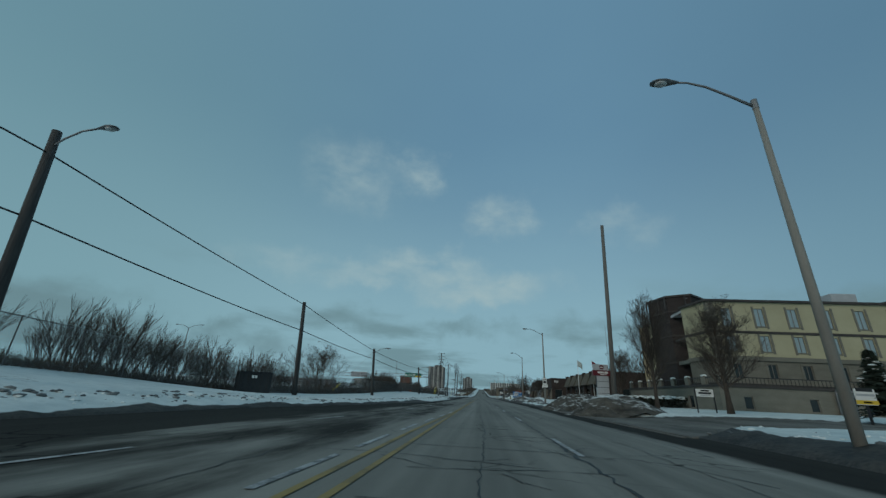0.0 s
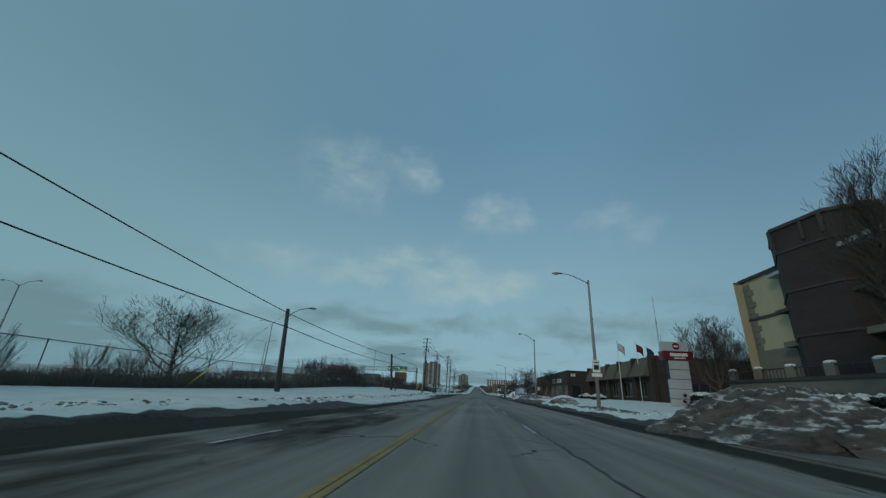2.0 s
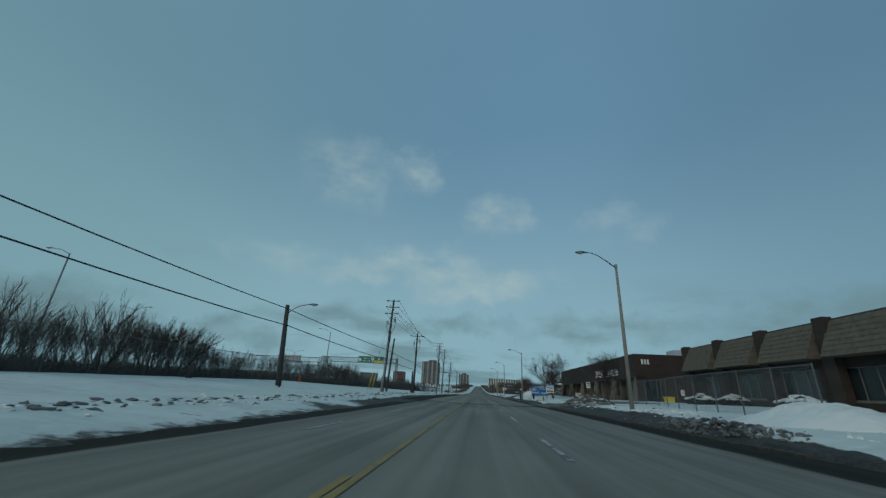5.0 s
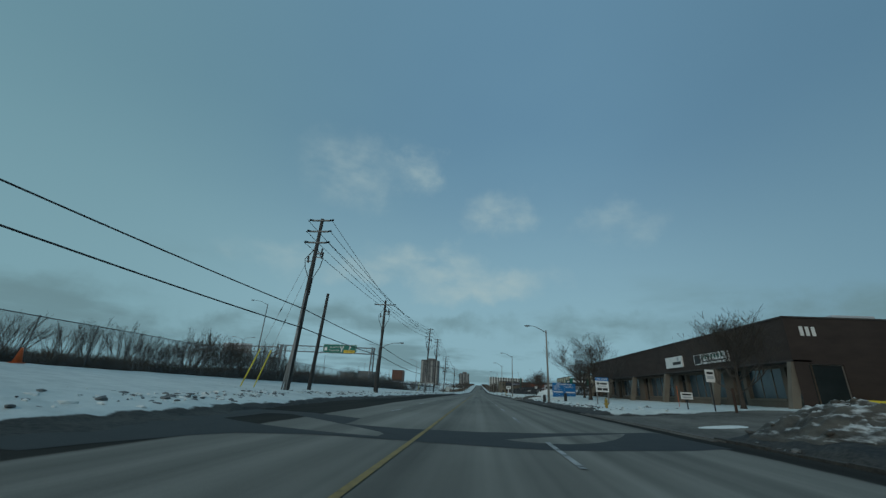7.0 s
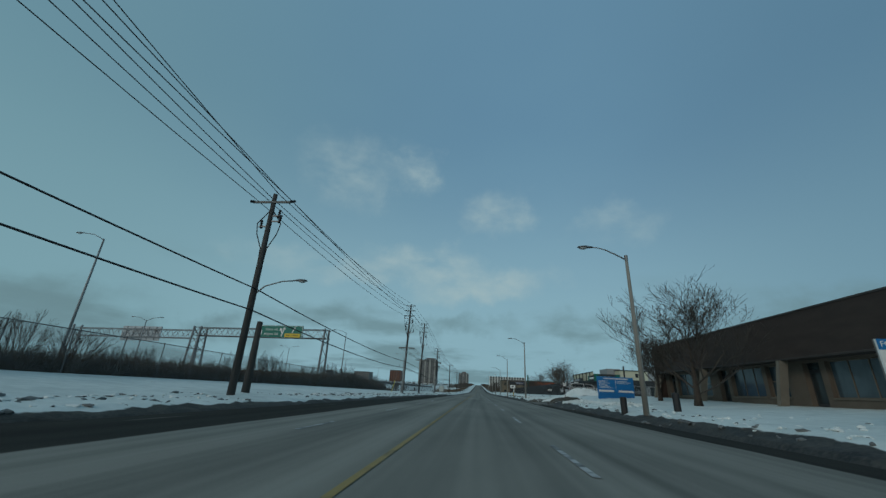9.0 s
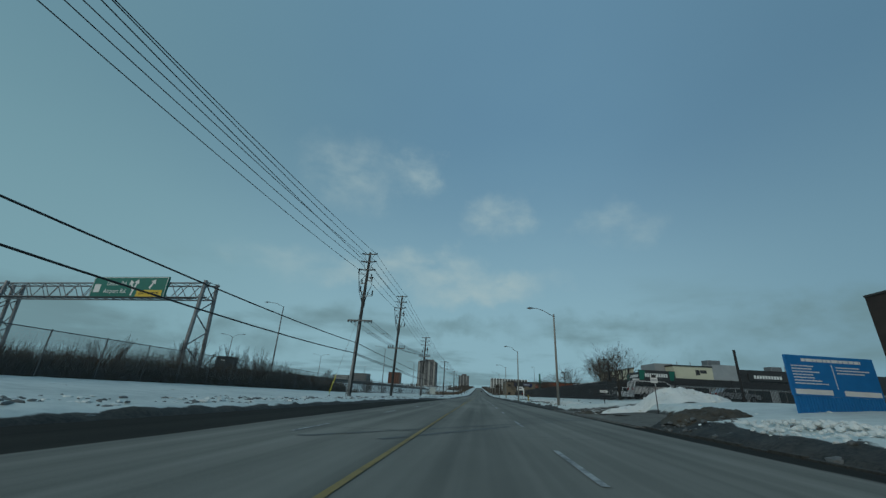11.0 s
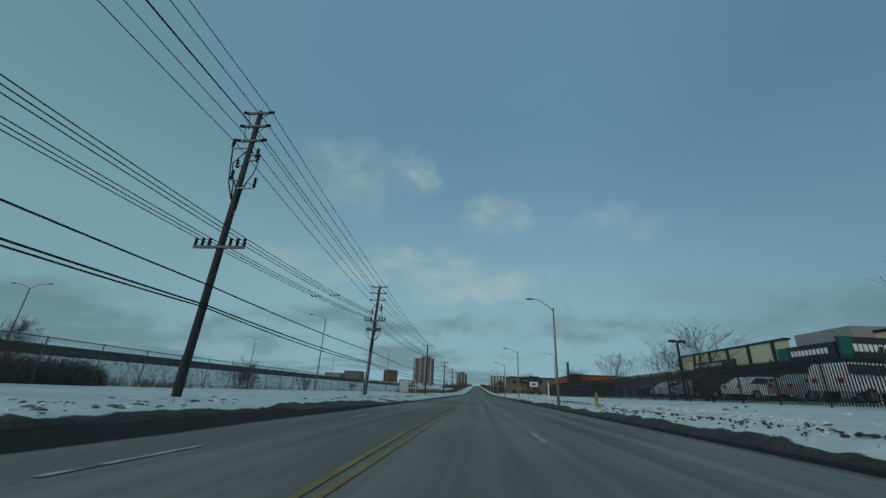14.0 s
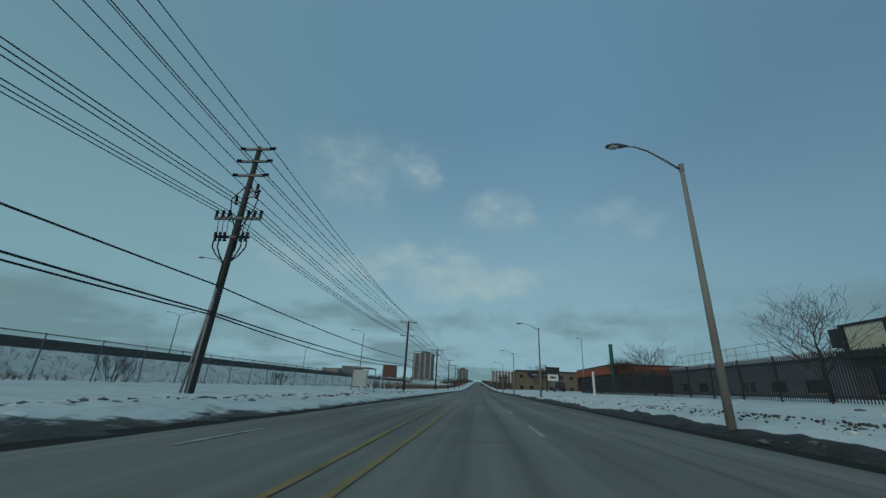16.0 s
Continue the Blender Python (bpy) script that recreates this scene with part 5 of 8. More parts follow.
def gantry():
    """An overhead truss across the highway with a green direction sign."""
    a, b = Vector((-25.2, 197.7, 0)), Vector((-50.8, 199.7, 0))
    root = thing("sign_gantry", (a.x, a.y, 0), "grey lattice highway sign gantry beyond the fence", "gantry", turn=math.degrees(math.atan2(b.y - a.y, b.x - a.x)))
    ln = (b - a).length
    z0, z1 = 8.35, 9.75
    zb_far = 0.2
    f = Form()
    for z in (z0, z1):
        for y in (-0.6, 0.6):
            f.tube([(0, y, z), (ln, y, z)], 0.075, 6)
    part("chords", f, STEEL, root)
    n = 24
    web = Form()
    for i in range(n):
        x0, x1 = ln * i / n, ln * (i + 1) / n
        for y in (-0.6, 0.6):
            web.tube([(x0, y, z0 if i % 2 else z1), (x1, y, z1 if i % 2 else z0)], 0.04, 5)
        web.tube([(x0, -0.6, z0), (x1, 0.6, z0)], 0.03, 5)
        web.tube([(x0, -0.6, z1), (x0, 0.6, z1)], 0.03, 5)
    part("lattice", web, STEEL, root)
    zb = 1.0
    for xs in ((0.4,), (ln - 1.6, ln - 0.2)):
        leg = Form()
        for x in xs:
            for t in (-1, 1):
                leg.tube([(x, t * 1.25, zb), (x, t * 0.75, z1 + 0.2)], 0.17, 8)
            for i in range(6):
                k0, k1 = i / 6, (i + 1) / 6
                w0, w1 = mixv(1.25, 0.75, k0), mixv(1.25, 0.75, k1)
                leg.tube([(x, -w0 if i % 2 else w0, mixv(zb, z1, k0)), (x, w1 if i % 2 else -w1, mixv(zb, z1, k1))], 0.06, 5)
        if len(xs) > 1:
            for t in (-1, 1):
                for i in range(6):
                    leg.tube([(xs[i % 2], t * mixv(1.25, 0.75, i / 6), mixv(zb, z1, i / 6)), (xs[(i + 1) % 2], t * mixv(1.25, 0.75, (i + 1) / 6), mixv(zb, z1, (i + 1) / 6))], 0.05, 5)
        part("leg", leg, STEEL, root)
    # the neighbouring span carries on over the far lanes
    far_end, drop = ln + 26.0, 0.5
    span = Form()
    for z in (z0 - drop, z1 - drop):
        for y in (-0.6, 0.6):
            span.tube([(ln + 0.3, y, z), (far_end, y, z)], 0.075, 6)
    for i in range(24):
        x0, x1 = mixv(ln + 0.3, far_end, i / 24), mixv(ln + 0.3, far_end, (i + 1) / 24)
        for y in (-0.6, 0.6):
            span.tube([(x0, y, (z0 if i % 2 else z1) - drop), (x1, y, (z1 if i % 2 else z0) - drop)], 0.04, 5)
    part("far_span", span, STEEL, root)
    back = part("sign_back", Form().box(ln + 8.0, ln + 16.5, -0.9, -0.72, 7.3, 9.9), GREY_SIGN, root, "grey back of a highway sign")
    for i in range(5):
        part("stiffener", Form().box(ln + 9.0 + 1.6 * i, ln + 9.12 + 1.6 * i, -0.718, -0.64, 7.4, 9.8), STEEL, back)
    part("far_leg", Form().tube([(far_end, -0.7, zb_far), (far_end, -0.7, z1 + 0.1)], 0.17, 8).tube([(far_end, 0.7, zb_far), (far_end, 0.7, z1 + 0.1)], 0.17, 8), STEEL, root)
    # the maintenance walkway under the truss
    part("walkway", Form().box(1.0, ln - 1.8, 0.66, 1.2, z0 - 0.16, z0 - 0.1), DARK_GRATE, root, "dark grated walkway")
    # the side that faces oncoming traffic on our side is +y of the turned frame
    s0, s1 = 4.4, 13.0
    board = part("sign_board", Form().box(s0, s1, 0.68, 0.86, 8.2, 10.3), GREEN_SIGN, root, "green direction sign with white lettering")
    edge = Form()
    for x0, x1, q0, q1 in ((s0 + 0.05, s1 - 0.05, 10.2, 10.25), (s0 + 0.05, s1 - 0.05, 8.25, 8.3), (s0 + 0.05, s0 + 0.1, 8.3, 10.2), (s1 - 0.1, s1 - 0.05, 8.3, 10.2)):
        edge.box(x0, x1, 0.864, 0.872, q0, q1)
    part("border", edge, WHITE, board)
    for words, z in (("Dixon Rd.", 9.62), ("Airport Rd.", 8.86)):
        text_part(words, 0.58, (10.1, 0.87, z), 180, WHITE, board)
    part("exit_tab", Form().box(s0 + 0.35, 7.6, 0.864, 0.874, 8.34, 8.98), YELLOW_SIGN, board, "yellow exit tab")
    text_part("EXIT / SORTIE", 0.36, (6.18, 0.88, 8.66), 180, BLACK, board)

    def arrow(x0, z_low, x1, z_high):
        f = Form()
        d = Vector((x1 - x0, z_high - z_low)).normalized()
        w = Vector((-d.y, d.x))
        tip = Vector((x1, z_high))
        neck = tip - d * 0.42
        low = Vector((x0, z_low))
        for ring in ((low - w * 0.1, low + w * 0.1, neck + w * 0.1, neck - w * 0.1), (neck - w * 0.32, neck + w * 0.32, tip)):
            f.add([(p.x, 0.868, p.y) for p in ring], [tuple(range(len(ring)))])
        part("arrow", f, WHITE, board, "white arrow")

    arrow(8.2, 8.45, 7.75, 10.05)
    arrow(8.15, 9.0, 8.6, 9.95)
    arrow(6.3, 9.15, 5.8, 10.05)
    part("emblem", Form().box(11.95, 12.65, 0.864, 0.874, 8.75, 9.55), WHITE, board, "white square emblem")


gantry()


# ---- bare trees and brush ----
def grow(rng, form, p, d, length, r, depth, spread, sides=4, up=0.25, wander=0.16, kids=(2, 4), thin=0.006):
    n = 4 if depth > 2 else 3 if depth > 1 else 2
    pts, rad = [p.copy()], [r]
    q, dd = p.copy(), d.copy()
    for i in range(n):
        dd = (dd + Vector((rng.gauss(0, wander), rng.gauss(0, wander), rng.gauss(up * 0.25, wander * 0.5)))).normalized()
        q = q + dd * (length / n)
        pts.append(q.copy())
        rad.append(max(thin, r * (1 - 0.62 * (i + 1) / n)))
    form.tube(pts, rad, sides if depth > 1 else 3, closed=False)
    if depth <= 0:
        return
    for k in range(rng.randint(*kids) + (1 if depth > 2 else 0)):
        i = rng.randint(1, n)
        base = pts[i]
        side = Vector((rng.gauss(0, 1), rng.gauss(0, 1), rng.gauss(up, 0.45)))
        nd = (dd * 0.75 + side.normalized() * spread).normalized()
        grow(rng, form, base, nd, length * rng.uniform(0.55, 0.82), max(thin, rad[i] * 0.72), depth - 1, spread, sides, up, wander, kids, thin)


def bare_tree(seed, height, trunk_h, trunk_r, spread, depth=5, limbs=7, up=0.4, lean=(0, 0), material=TWIG):
    """The parts' meshes of a leafless tree: trunk and crown."""
    rng = random.Random(seed)
    trunk, crown = Form(), Form()
    pts = [Vector((0, 0, -0.2))]
    rad = [trunk_r * 1.35]
    n = 8
    for i in range(1, n + 1):
        k = i / n
        pts.append(Vector((lean[0] * k + rng.gauss(0, 0.03) * k, lean[1] * k + rng.gauss(0, 0.03) * k, height * 0.8 * k)))
        rad.append(trunk_r * max(0.08, 1 - 0.95 * k))
    trunk.tube(pts, rad, 8)
    total = limbs
    for i in range(total):
        k = mixv(trunk_h / (height * 0.8), 0.97, (i + rng.random() * 0.6) / total)
        j = min(n - 1, int(k * n))
        base = pts[j].lerp(pts[j + 1], k * n - j)
        a = i * 2.4 + rng.uniform(-0.4, 0.4)
        out = spread * (1.15 - 0.75 * k)
        d = Vector((math.cos(a), math.sin(a), rng.uniform(0.55, 1.0) + k * 0.7)).normalized()
        grow(rng, crown, base, d, out * 0.6 + 0.3, trunk_r * 0.42 * (1.1 - 0.8 * k), depth - 1, 0.52, 3, up, 0.13, (2, 4), 0.0052)
    return trunk.mesh("trunk", BARK, True), crown.mesh("crown", material)


def plant(name, meshes, x, y, high, wide, label, turn=0.0):
    root = thing(name, (x, y, ground_height(x, y) - 0.05), label, "tree", "", turn)
    co = np.empty(len(meshes[1].vertices) * 3)
    meshes[1].vertices.foreach_get("co", co)
    co = co.reshape(-1, 3)
    w = (np.percentile(co[:, 0], 99) - np.percentile(co[:, 0], 1) + np.percentile(co[:, 1], 99) - np.percentile(co[:, 1], 1)) / 2
    k = wide / w
    root.scale = (k, k, high / co[:, 2].max())
    part("trunk", meshes[0], None, root)
    part("crown", meshes[1], None, root, "bare twiggy crown")
    return root


ROUND = bare_tree(5, 6.4, 0.7, 0.13, 4.2, 5, 15, up=0.5)
DENSE = bare_tree(8, 5.6, 0.9, 0.12, 3.4, 5, 16, up=0.5)
TALL = bare_tree(12, 9.5, 1.6, 0.17, 2.6, 5, 22, up=0.6)
THIN = bare_tree(33, 6.0, 0.9, 0.08, 1.9, 4, 20, up=0.8)

OVAL = bare_tree(44, 9.5, 1.5, 0.2, 3.0, 5, 34, up=0.35)
plant("tree", OVAL, 19.6, 34.4, 9.6, 4.6, "dark oval-crowned bare tree in front of the hotel", 40)
plant("tree", OVAL, 20.4, 49.6, 14.0, 4.8, "tall dark bare tree beside the brick tower")
plant("tree", TALL, 24.0, 72.0, 9.5, 4.2, "tall narrow bare tree by the hotel corner", 100)
plant("tree", THIN, 34.0, 95.5, 13.0, 5.5, "bare upright tree behind the sign", 60)
plant("tree", DENSE, 37.0, 90.0, 10.5, 7.0, "dense brown bare tree behind the hedge", 10)
plant("tree", THIN, 39.0, 86.0, 13.0, 5.0, "dark bare poplar-like tree behind the hedge", 200)
plant("tree", DENSE, 42.0, 84.0, 11.5, 7.0, "dense brown bare tree beside the hotel", 120)
plant("tree", ROUND, -26.4, 62.2, 7.9, 9.0, "spreading bare tree on the snowy verge", 70)
plant("tree", DENSE, 18.8, 135.6, 7.2, 5.0, "dark crooked bare tree before the brick building", 150)
plant("tree", ROUND, 16.8, 167.4, 10.0, 9.4, "rounded bare tree at the end of the brick building", 20)
plant("tree", DENSE, 18.6, 178.0, 7.0, 6.0, "bare tree behind the lease sign", 260)
SPARSE = bare_tree(61, 6.0, 1.1, 0.12, 3.6, 4, 14, up=0.3)
SPRAWL = bare_tree(67, 6.2, 0.9, 0.13, 4.0, 4, 17, up=0.35)
plant("tree", SPRAWL, 16.6, 214.2, 7.2, 6.6, "large bare tree behind the picket fence", 130)
plant("tree", DENSE, 17.3, 222.6, 6.0, 4.6, "bushy bare tree behind the picket fence", 60)
plant("tree", SPARSE, 17.0, 218.4, 6.6, 5.4, "sparse bare tree beside the lot lamp", 220)
plant("tree", SPARSE, 17.0, 241.0, 6.2, 5.6, "sparse bare tree in the car lot behind pickets", 10)
plant("tree", SPRAWL, 17.2, 246.5, 5.6, 4.6, "sparse bare tree behind the picket fence", 310)
plant("tree", SPARSE, 17.0, 259.5, 5.8, 5.2, "small bare tree behind the fence", 100)
plant("tree", SPRAWL, 17.0, 279.0, 5.6, 5.0, "small bare tree behind the fence", 200)
plant("tree", DENSE, 22.0, 300.0, 5.4, 4.8, "small bare tree by the low orange building", 30)
plant("tree", THIN, -24.5, 228.0, 3.6, 2.2, "wind-bent lone bare sapling by the fence", 30)
plant("tree", ROUND, 17.5, 352.0, 7.5, 7.0, "bare tree beside the far road", 33)
plant("tree", DENSE, 14.5, 470.0, 8.5, 8.0, "bare tree beside the far road", 133)


def fork(rng, form, p, d, length, r, depth, axis):
    """A straight stem that forks into a narrowing fan of finer ones."""
    bend = Vector((rng.gauss(0, 0.03), rng.gauss(0, 0.03), 0)) * length
    mid, q = p + d * length * 0.5 + bend, p + d * length
    form.tube([p, mid, q] if depth > 2 else [p, q], [r, r * 0.85, r * 0.7] if depth > 2 else [r, r * 0.65], 3, closed=False)
    if depth <= 0:
        return
    for k in range(3):
        side = Vector((rng.gauss(0, 1), rng.gauss(0, 1), rng.gauss(0.25, 0.4))).normalized()
        nd = (d + side * rng.uniform(0.18, 0.5) + Vector((axis.x, axis.y, 0)) * 0.10 + Vector((0, 0, 0.08))).normalized()
        start = q if k else mid
        fork(rng, form, start, nd, length * rng.uniform(0.55, 0.78), max(0.0013, r * 0.58), depth - 1, axis)


def brush(seed, stems, height, width, material, depth=4):
    """A many-stemmed shrub: straight stems fan out from one foot and fork into a domed head of fine twigs."""
    rng = random.Random(seed)
    f = Form()
    for i in range(stems):
        a, k = i * 2.4 + rng.uniform(-0.3, 0.3), math.sqrt((i + 0.5) / stems)
        p = Vector((math.cos(a) * 0.1 * k, math.sin(a) * 0.1 * k, -0.06))
        lean = width * k * rng.uniform(0.85, 1.15)
        d = Vector((math.cos(a) * lean, math.sin(a) * lean, 1)).normalized()
        fork(rng, f, p, d, height * (1.0 - 0.18 * k) * rng.uniform(0.36, 0.40), 0.012 - 0.004 * k, depth, d)
    return f.mesh("branchwork", material)


SHRUBS = [brush(50 + i, 9, 1.0, 0.5, TWIG, 4) for i in range(8)]
# shrub heights along the fence, and how far apart they stand
SHRUB_HIGH = [(13, 3.2), (19, 4.0), (24, 4.9), (42, 4.4), (47, 3.0), (62, 2.7), (80, 3.0), (88, 4.5), (106, 4.7), (112, 3.0), (128, 3.0), (134, 4.2), (150, 4.3), (156, 2.8), (168, 3.3), (178, 3.9), (186, 4.3), (205, 4.1), (214, 3.0), (222, 1.8)]


def shrub(x, y, s, rng, label="leafless upright brown shrub along the chain-link fence"):
    root = thing("shrub", (x, y, ground_height(x, y)), label, "shrub", "hedgerow", rng.uniform(0, 360))
    w = s * rng.uniform(0.85, 1.15)
    root.scale = (w, w, s)
    part("branchwork", rng.choice(SHRUBS), None, root)


def hedgerow():
    rng = random.Random(9)
    y = 13.0
    while y < 221:
        tall = curve_at(SHRUB_HIGH, y)
        thick = 17 < y < 46 or 87 < y < 113 or 136 < y < 150
        for row in range(2 if thick or y < 150 else 1):
            if rng.random() < (0.06 if thick else 0.22):
                continue
            x = -23.2 - 1.7 * row + rng.uniform(-0.4, 0.4)
            shrub(x, y + rng.uniform(-0.5, 0.5), tall * rng.uniform(0.62, 1.12), rng)
        y += rng.uniform(1.2, 2.0) if thick else rng.uniform(2.0, 4.0) if y < 150 else rng.uniform(1.7, 3.8)
    for y, s in ((247.6, 3.5), (248.5, 2.6), (246.8, 2.2), (249.3, 1.8)):
        shrub(-23.3, y, s, rng, "brown leafless shrub by the chain-link fence")
    for y in (262.0, 263.2, 283.0, 284.5):
        shrub(-23.4, y, rng.uniform(1.6, 2.4), rng, "leafless shrub on the snowy highway bank")


hedgerow()


def undergrowth():
    """Dense dry brush at the foot of the fence, past counting."""
    rng = random.Random(19)
    f = Form()
    for _ in range(56000):
        y = rng.uniform(8, 320)
        dens = 0.42 if y < 44 else 0.85 if y < 145 else 1.0 if y < 232 else 0.12 if y < 262 else 0.06
        if rng.random() > dens:
            continue
        x = -22.5 - abs(rng.gauss(0, 1.3)) - (rng.uniform(0, 9) if y > 240 else 0)
        z = ground_height(x, y)
        h = rng.uniform(0.4, 1.0) * curve_at([(0, 1.15), (44, 1.2), (52, 1.6), (84, 1.6), (96, 1.25), (140, 1.3), (152, 1.9), (175, 2.1), (190, 2.7), (212, 2.6), (224, 2.3), (232, 2.0), (238, 0.8), (262, 0.7), (330, 0.5)], y) * (1 + 0.3 * wob(x, y, 0.35, 6))
        p = Vector((x, y, z - 0.05))
        w = 0.012
        for _ in range(3):
            q = p + Vector((rng.gauss(0, 0.22), rng.gauss(0, 0.22), h * rng.uniform(0.6, 1)))
            f.add([p + Vector((-w, -w, 0)), p + Vector((w, 0, 0)), q], [(0, 1, 2)])
            r = p.lerp(q, rng.uniform(0.3, 0.6))
            o = r + Vector((rng.gauss(0, 0.2), rng.gauss(0, 0.2), h * rng.uniform(0.1, 0.3)))
            f.add([r + Vector((0, -w, 0)), r + Vector((0, w, 0)), o], [(0, 1, 2)])
    single("dry_undergrowth", f, BRUSH, "dense brown dry weeds and brush along the fence", "undergrowth", "stuff")
    g = Form()
    for _ in range(1500):
        y, x = rng.uniform(300, 640), -rng.uniform(14, 20)
        z = ground_height(x, y)
        p, h = Vector((x, y, z)), rng.uniform(0.8, 2.4)
        for _ in range(3):
            q = p + Vector((rng.gauss(0, 0.5), rng.gauss(0, 0.5), h * rng.uniform(0.5, 1)))
            g.add([p + Vector((-0.04, 0, 0)), p + Vector((0.04, 0, 0)), p + Vector((0, 0.04, 0)), q], [(0, 1, 3), (1, 2, 3), (2, 0, 3)])
    single("far_brush", g, BRUSH, "brown leafless brush beside the far road", "undergrowth", "stuff")


undergrowth()


# ---- fences and barriers ----
def chain_mesh_material():
    m = bpy.data.materials.new("chain_link")
    m.use_nodes = True
    t = m.node_tree
    b = t.nodes["Principled BSDF"]
    b.inputs["Base Color"].default_value, b.inputs["Metallic"].default_value, b.inputs["Roughness"].default_value = (0.22, 0.23, 0.24, 1), 0.5, 0.6
    geo = t.nodes.new("ShaderNodeNewGeometry")
    sep = t.nodes.new("ShaderNodeSeparateXYZ")
    t.links.new(geo.outputs["Position"], sep.inputs[0])

    def math2(op, a, bb=0.0):
        n = t.nodes.new("ShaderNodeMath"); n.operation = op
        for s, val in zip(n.inputs, (a, bb)):
            if isinstance(val, (int, float)):
                s.default_value = val
            else:
                t.links.new(val, s)
        return n.outputs[0]

    def thread(sign):
        k = math2("ADD", sep.outputs["Y"], math2("MULTIPLY", sep.outputs["Z"], sign))
        return math2("LESS_THAN", math2("PINGPONG", k, 0.045), 0.0045)

    w = math2("MAXIMUM", thread(1.0), thread(-1.0))
    tr = t.nodes.new("ShaderNodeBsdfTransparent")
    mx = t.nodes.new("ShaderNodeMixShader")
    t.links.new(w, mx.inputs[0]); t.links.new(tr.outputs[0], mx.inputs[1]); t.links.new(b.outputs[0], mx.inputs[2])
    t.links.new(mx.outputs[0], t.nodes["Material Output"].inputs["Surface"])
    return m


CHAIN = chain_mesh_material()
DARK_STEEL = mat("dull_fence_steel", (0.09, 0.09, 0.09), (0.17, 0.17, 0.17), 3, 0.6, 0.05, metal=0.4)


def chain_fence(points, height, label, gap=3.0):
    root = thing("chain_link_fence", label=label, category="fence")
    post = Form().tube([(0, 0, -0.2), (0, 0, height + 0.06)], 0.032, 7).mesh("post", DARK_STEEL)
    rail, web = Form(), Form()
    tops = []
    for (x0, y0), (x1, y1) in zip(points, points[1:]):
        n = max(1, round(math.hypot(x1 - x0, y1 - y0) / gap))
        for i in range(n + (1 if (x1, y1) == points[-1] else 0)):
            x, y = mixv(x0, x1, i / n), mixv(y0, y1, i / n)
            z = ground_height(x, y)
            ob = part("post", post, None, root)
            ob.matrix_basis = pose(x, y, z, 0, random.Random(int(y * 7)).uniform(-2, 2), 0)
            tops.append((x, y, z))
    for a, b in zip(tops, tops[1:]):
        web.add([(a[0], a[1], a[2] + 0.05), (b[0], b[1], b[2] + 0.05), (b[0], b[1], b[2] + height), (a[0], a[1], a[2] + height)], [(0, 1, 2, 3)])
    rail.tube([(x, y, z + height) for x, y, z in tops], 0.028, 6)
    part("top_rail", rail, DARK_STEEL, root)
    part("mesh_panel", web, CHAIN, root, "diamond wire mesh")


chain_fence([(-22.2, -6), (-22.2, 330)], 2.3, "long galvanised chain-link fence along the highway", 3.2)
chain_fence([(13.4, 92), (14.6, 106), (16.2, 113), (16.2, 118.5)], 2.2, "chain-link construction fence before the brown building", 2.9)


def barrier():
    f = Form()
    ys = steps((120, 460, 6.0))
    for a, b in zip(ys, ys[1:]):
        za, zb = max(ground_height(-36.5, a), 0.8), max(ground_height(-36.5, b), 0.8)
        ring = [(-36.9, -0.3), (-36.1, -0.3), (-36.2, 0.35), (-36.38, 0.55), (-36.42, 0.95), (-36.62, 0.95), (-36.66, 0.55), (-36.8, 0.35)]
        p = [(x, a, za + z) for x, z in ring] + [(x, b - 0.03, zb + z) for x, z in ring]
        n = len(ring)
        f.add(p, [(i, (i + 1) % n, n + (i + 1) % n, n + i) for i in range(n)] + [tuple(reversed(range(n))), tuple(range(n, 2 * n))])
    single("highway_barrier", f, BARRIER, "grimy concrete barrier along the raised highway", "barrier", "structure")


barrier()


def picket_fence():
    root = thing("picket_fence", label="black steel picket fence around the car lot", category="fence")
    picket = Form().box(-0.012, 0.012, -0.026, 0.026, 0.0, 2.0)
    picket.add([(-0.012, -0.02, 2.0), (0.012, -0.02, 2.0), (0.012, 0.02, 2.0), (-0.012, 0.02, 2.0), (0, 0, 2.1)], [(0, 1, 4), (1, 2, 4), (2, 3, 4), (3, 0, 4)])
    pm = picket.mesh("picket", BLACK)
    post = Form().box(-0.035, 0.035, -0.035, 0.035, -0.1, 2.16, cut=0.008).mesh("post", BLACK)
    far = Form()
    path = [(36.0, 210.6), (15.2, 210.9), (15.3, 300.0)]
    made = 0
    for (x0, y0), (x1, y1) in zip(path, path[1:]):
        ln = math.hypot(x1 - x0, y1 - y0)
        turn = math.degrees(math.atan2(y1 - y0, x1 - x0)) - 90
        n = int(ln / 0.145)
        rails = [Form(), Form()]
        for i in range(n):
            x, y = mixv(x0, x1, i / n), mixv(y0, y1, i / n)
            z = bare_height(x, y) + 0.06
            if y < 247 and made < 300:
                ob = part("picket", pm, None, root)
                ob.matrix_basis = pose(x, y, z, 0, 0, turn)
                made += 1
            else:
                c = 0.02
                far.box(x - 0.012, x + 0.012, y - c, y + c, z, z + 2.08)
            if i % 20 == 0:
                ob = part("post", post, None, root)
                ob.matrix_basis = pose(x, y, z, 0, 0, turn)
        m = 24
        for k, hz in enumerate((0.25, 1.75)):
            rails[k].tube([(mixv(x0, x1, i / m), mixv(y0, y1, i / m), bare_height(mixv(x0, x1, i / m), mixv(y0, y1, i / m)) + 0.06 + hz) for i in range(m + 1)], 0.025, 4)
            part("rail", rails[k], BLACK, root)
    tagged(part("far_pickets", far, BLACK, root), kind="stuff")


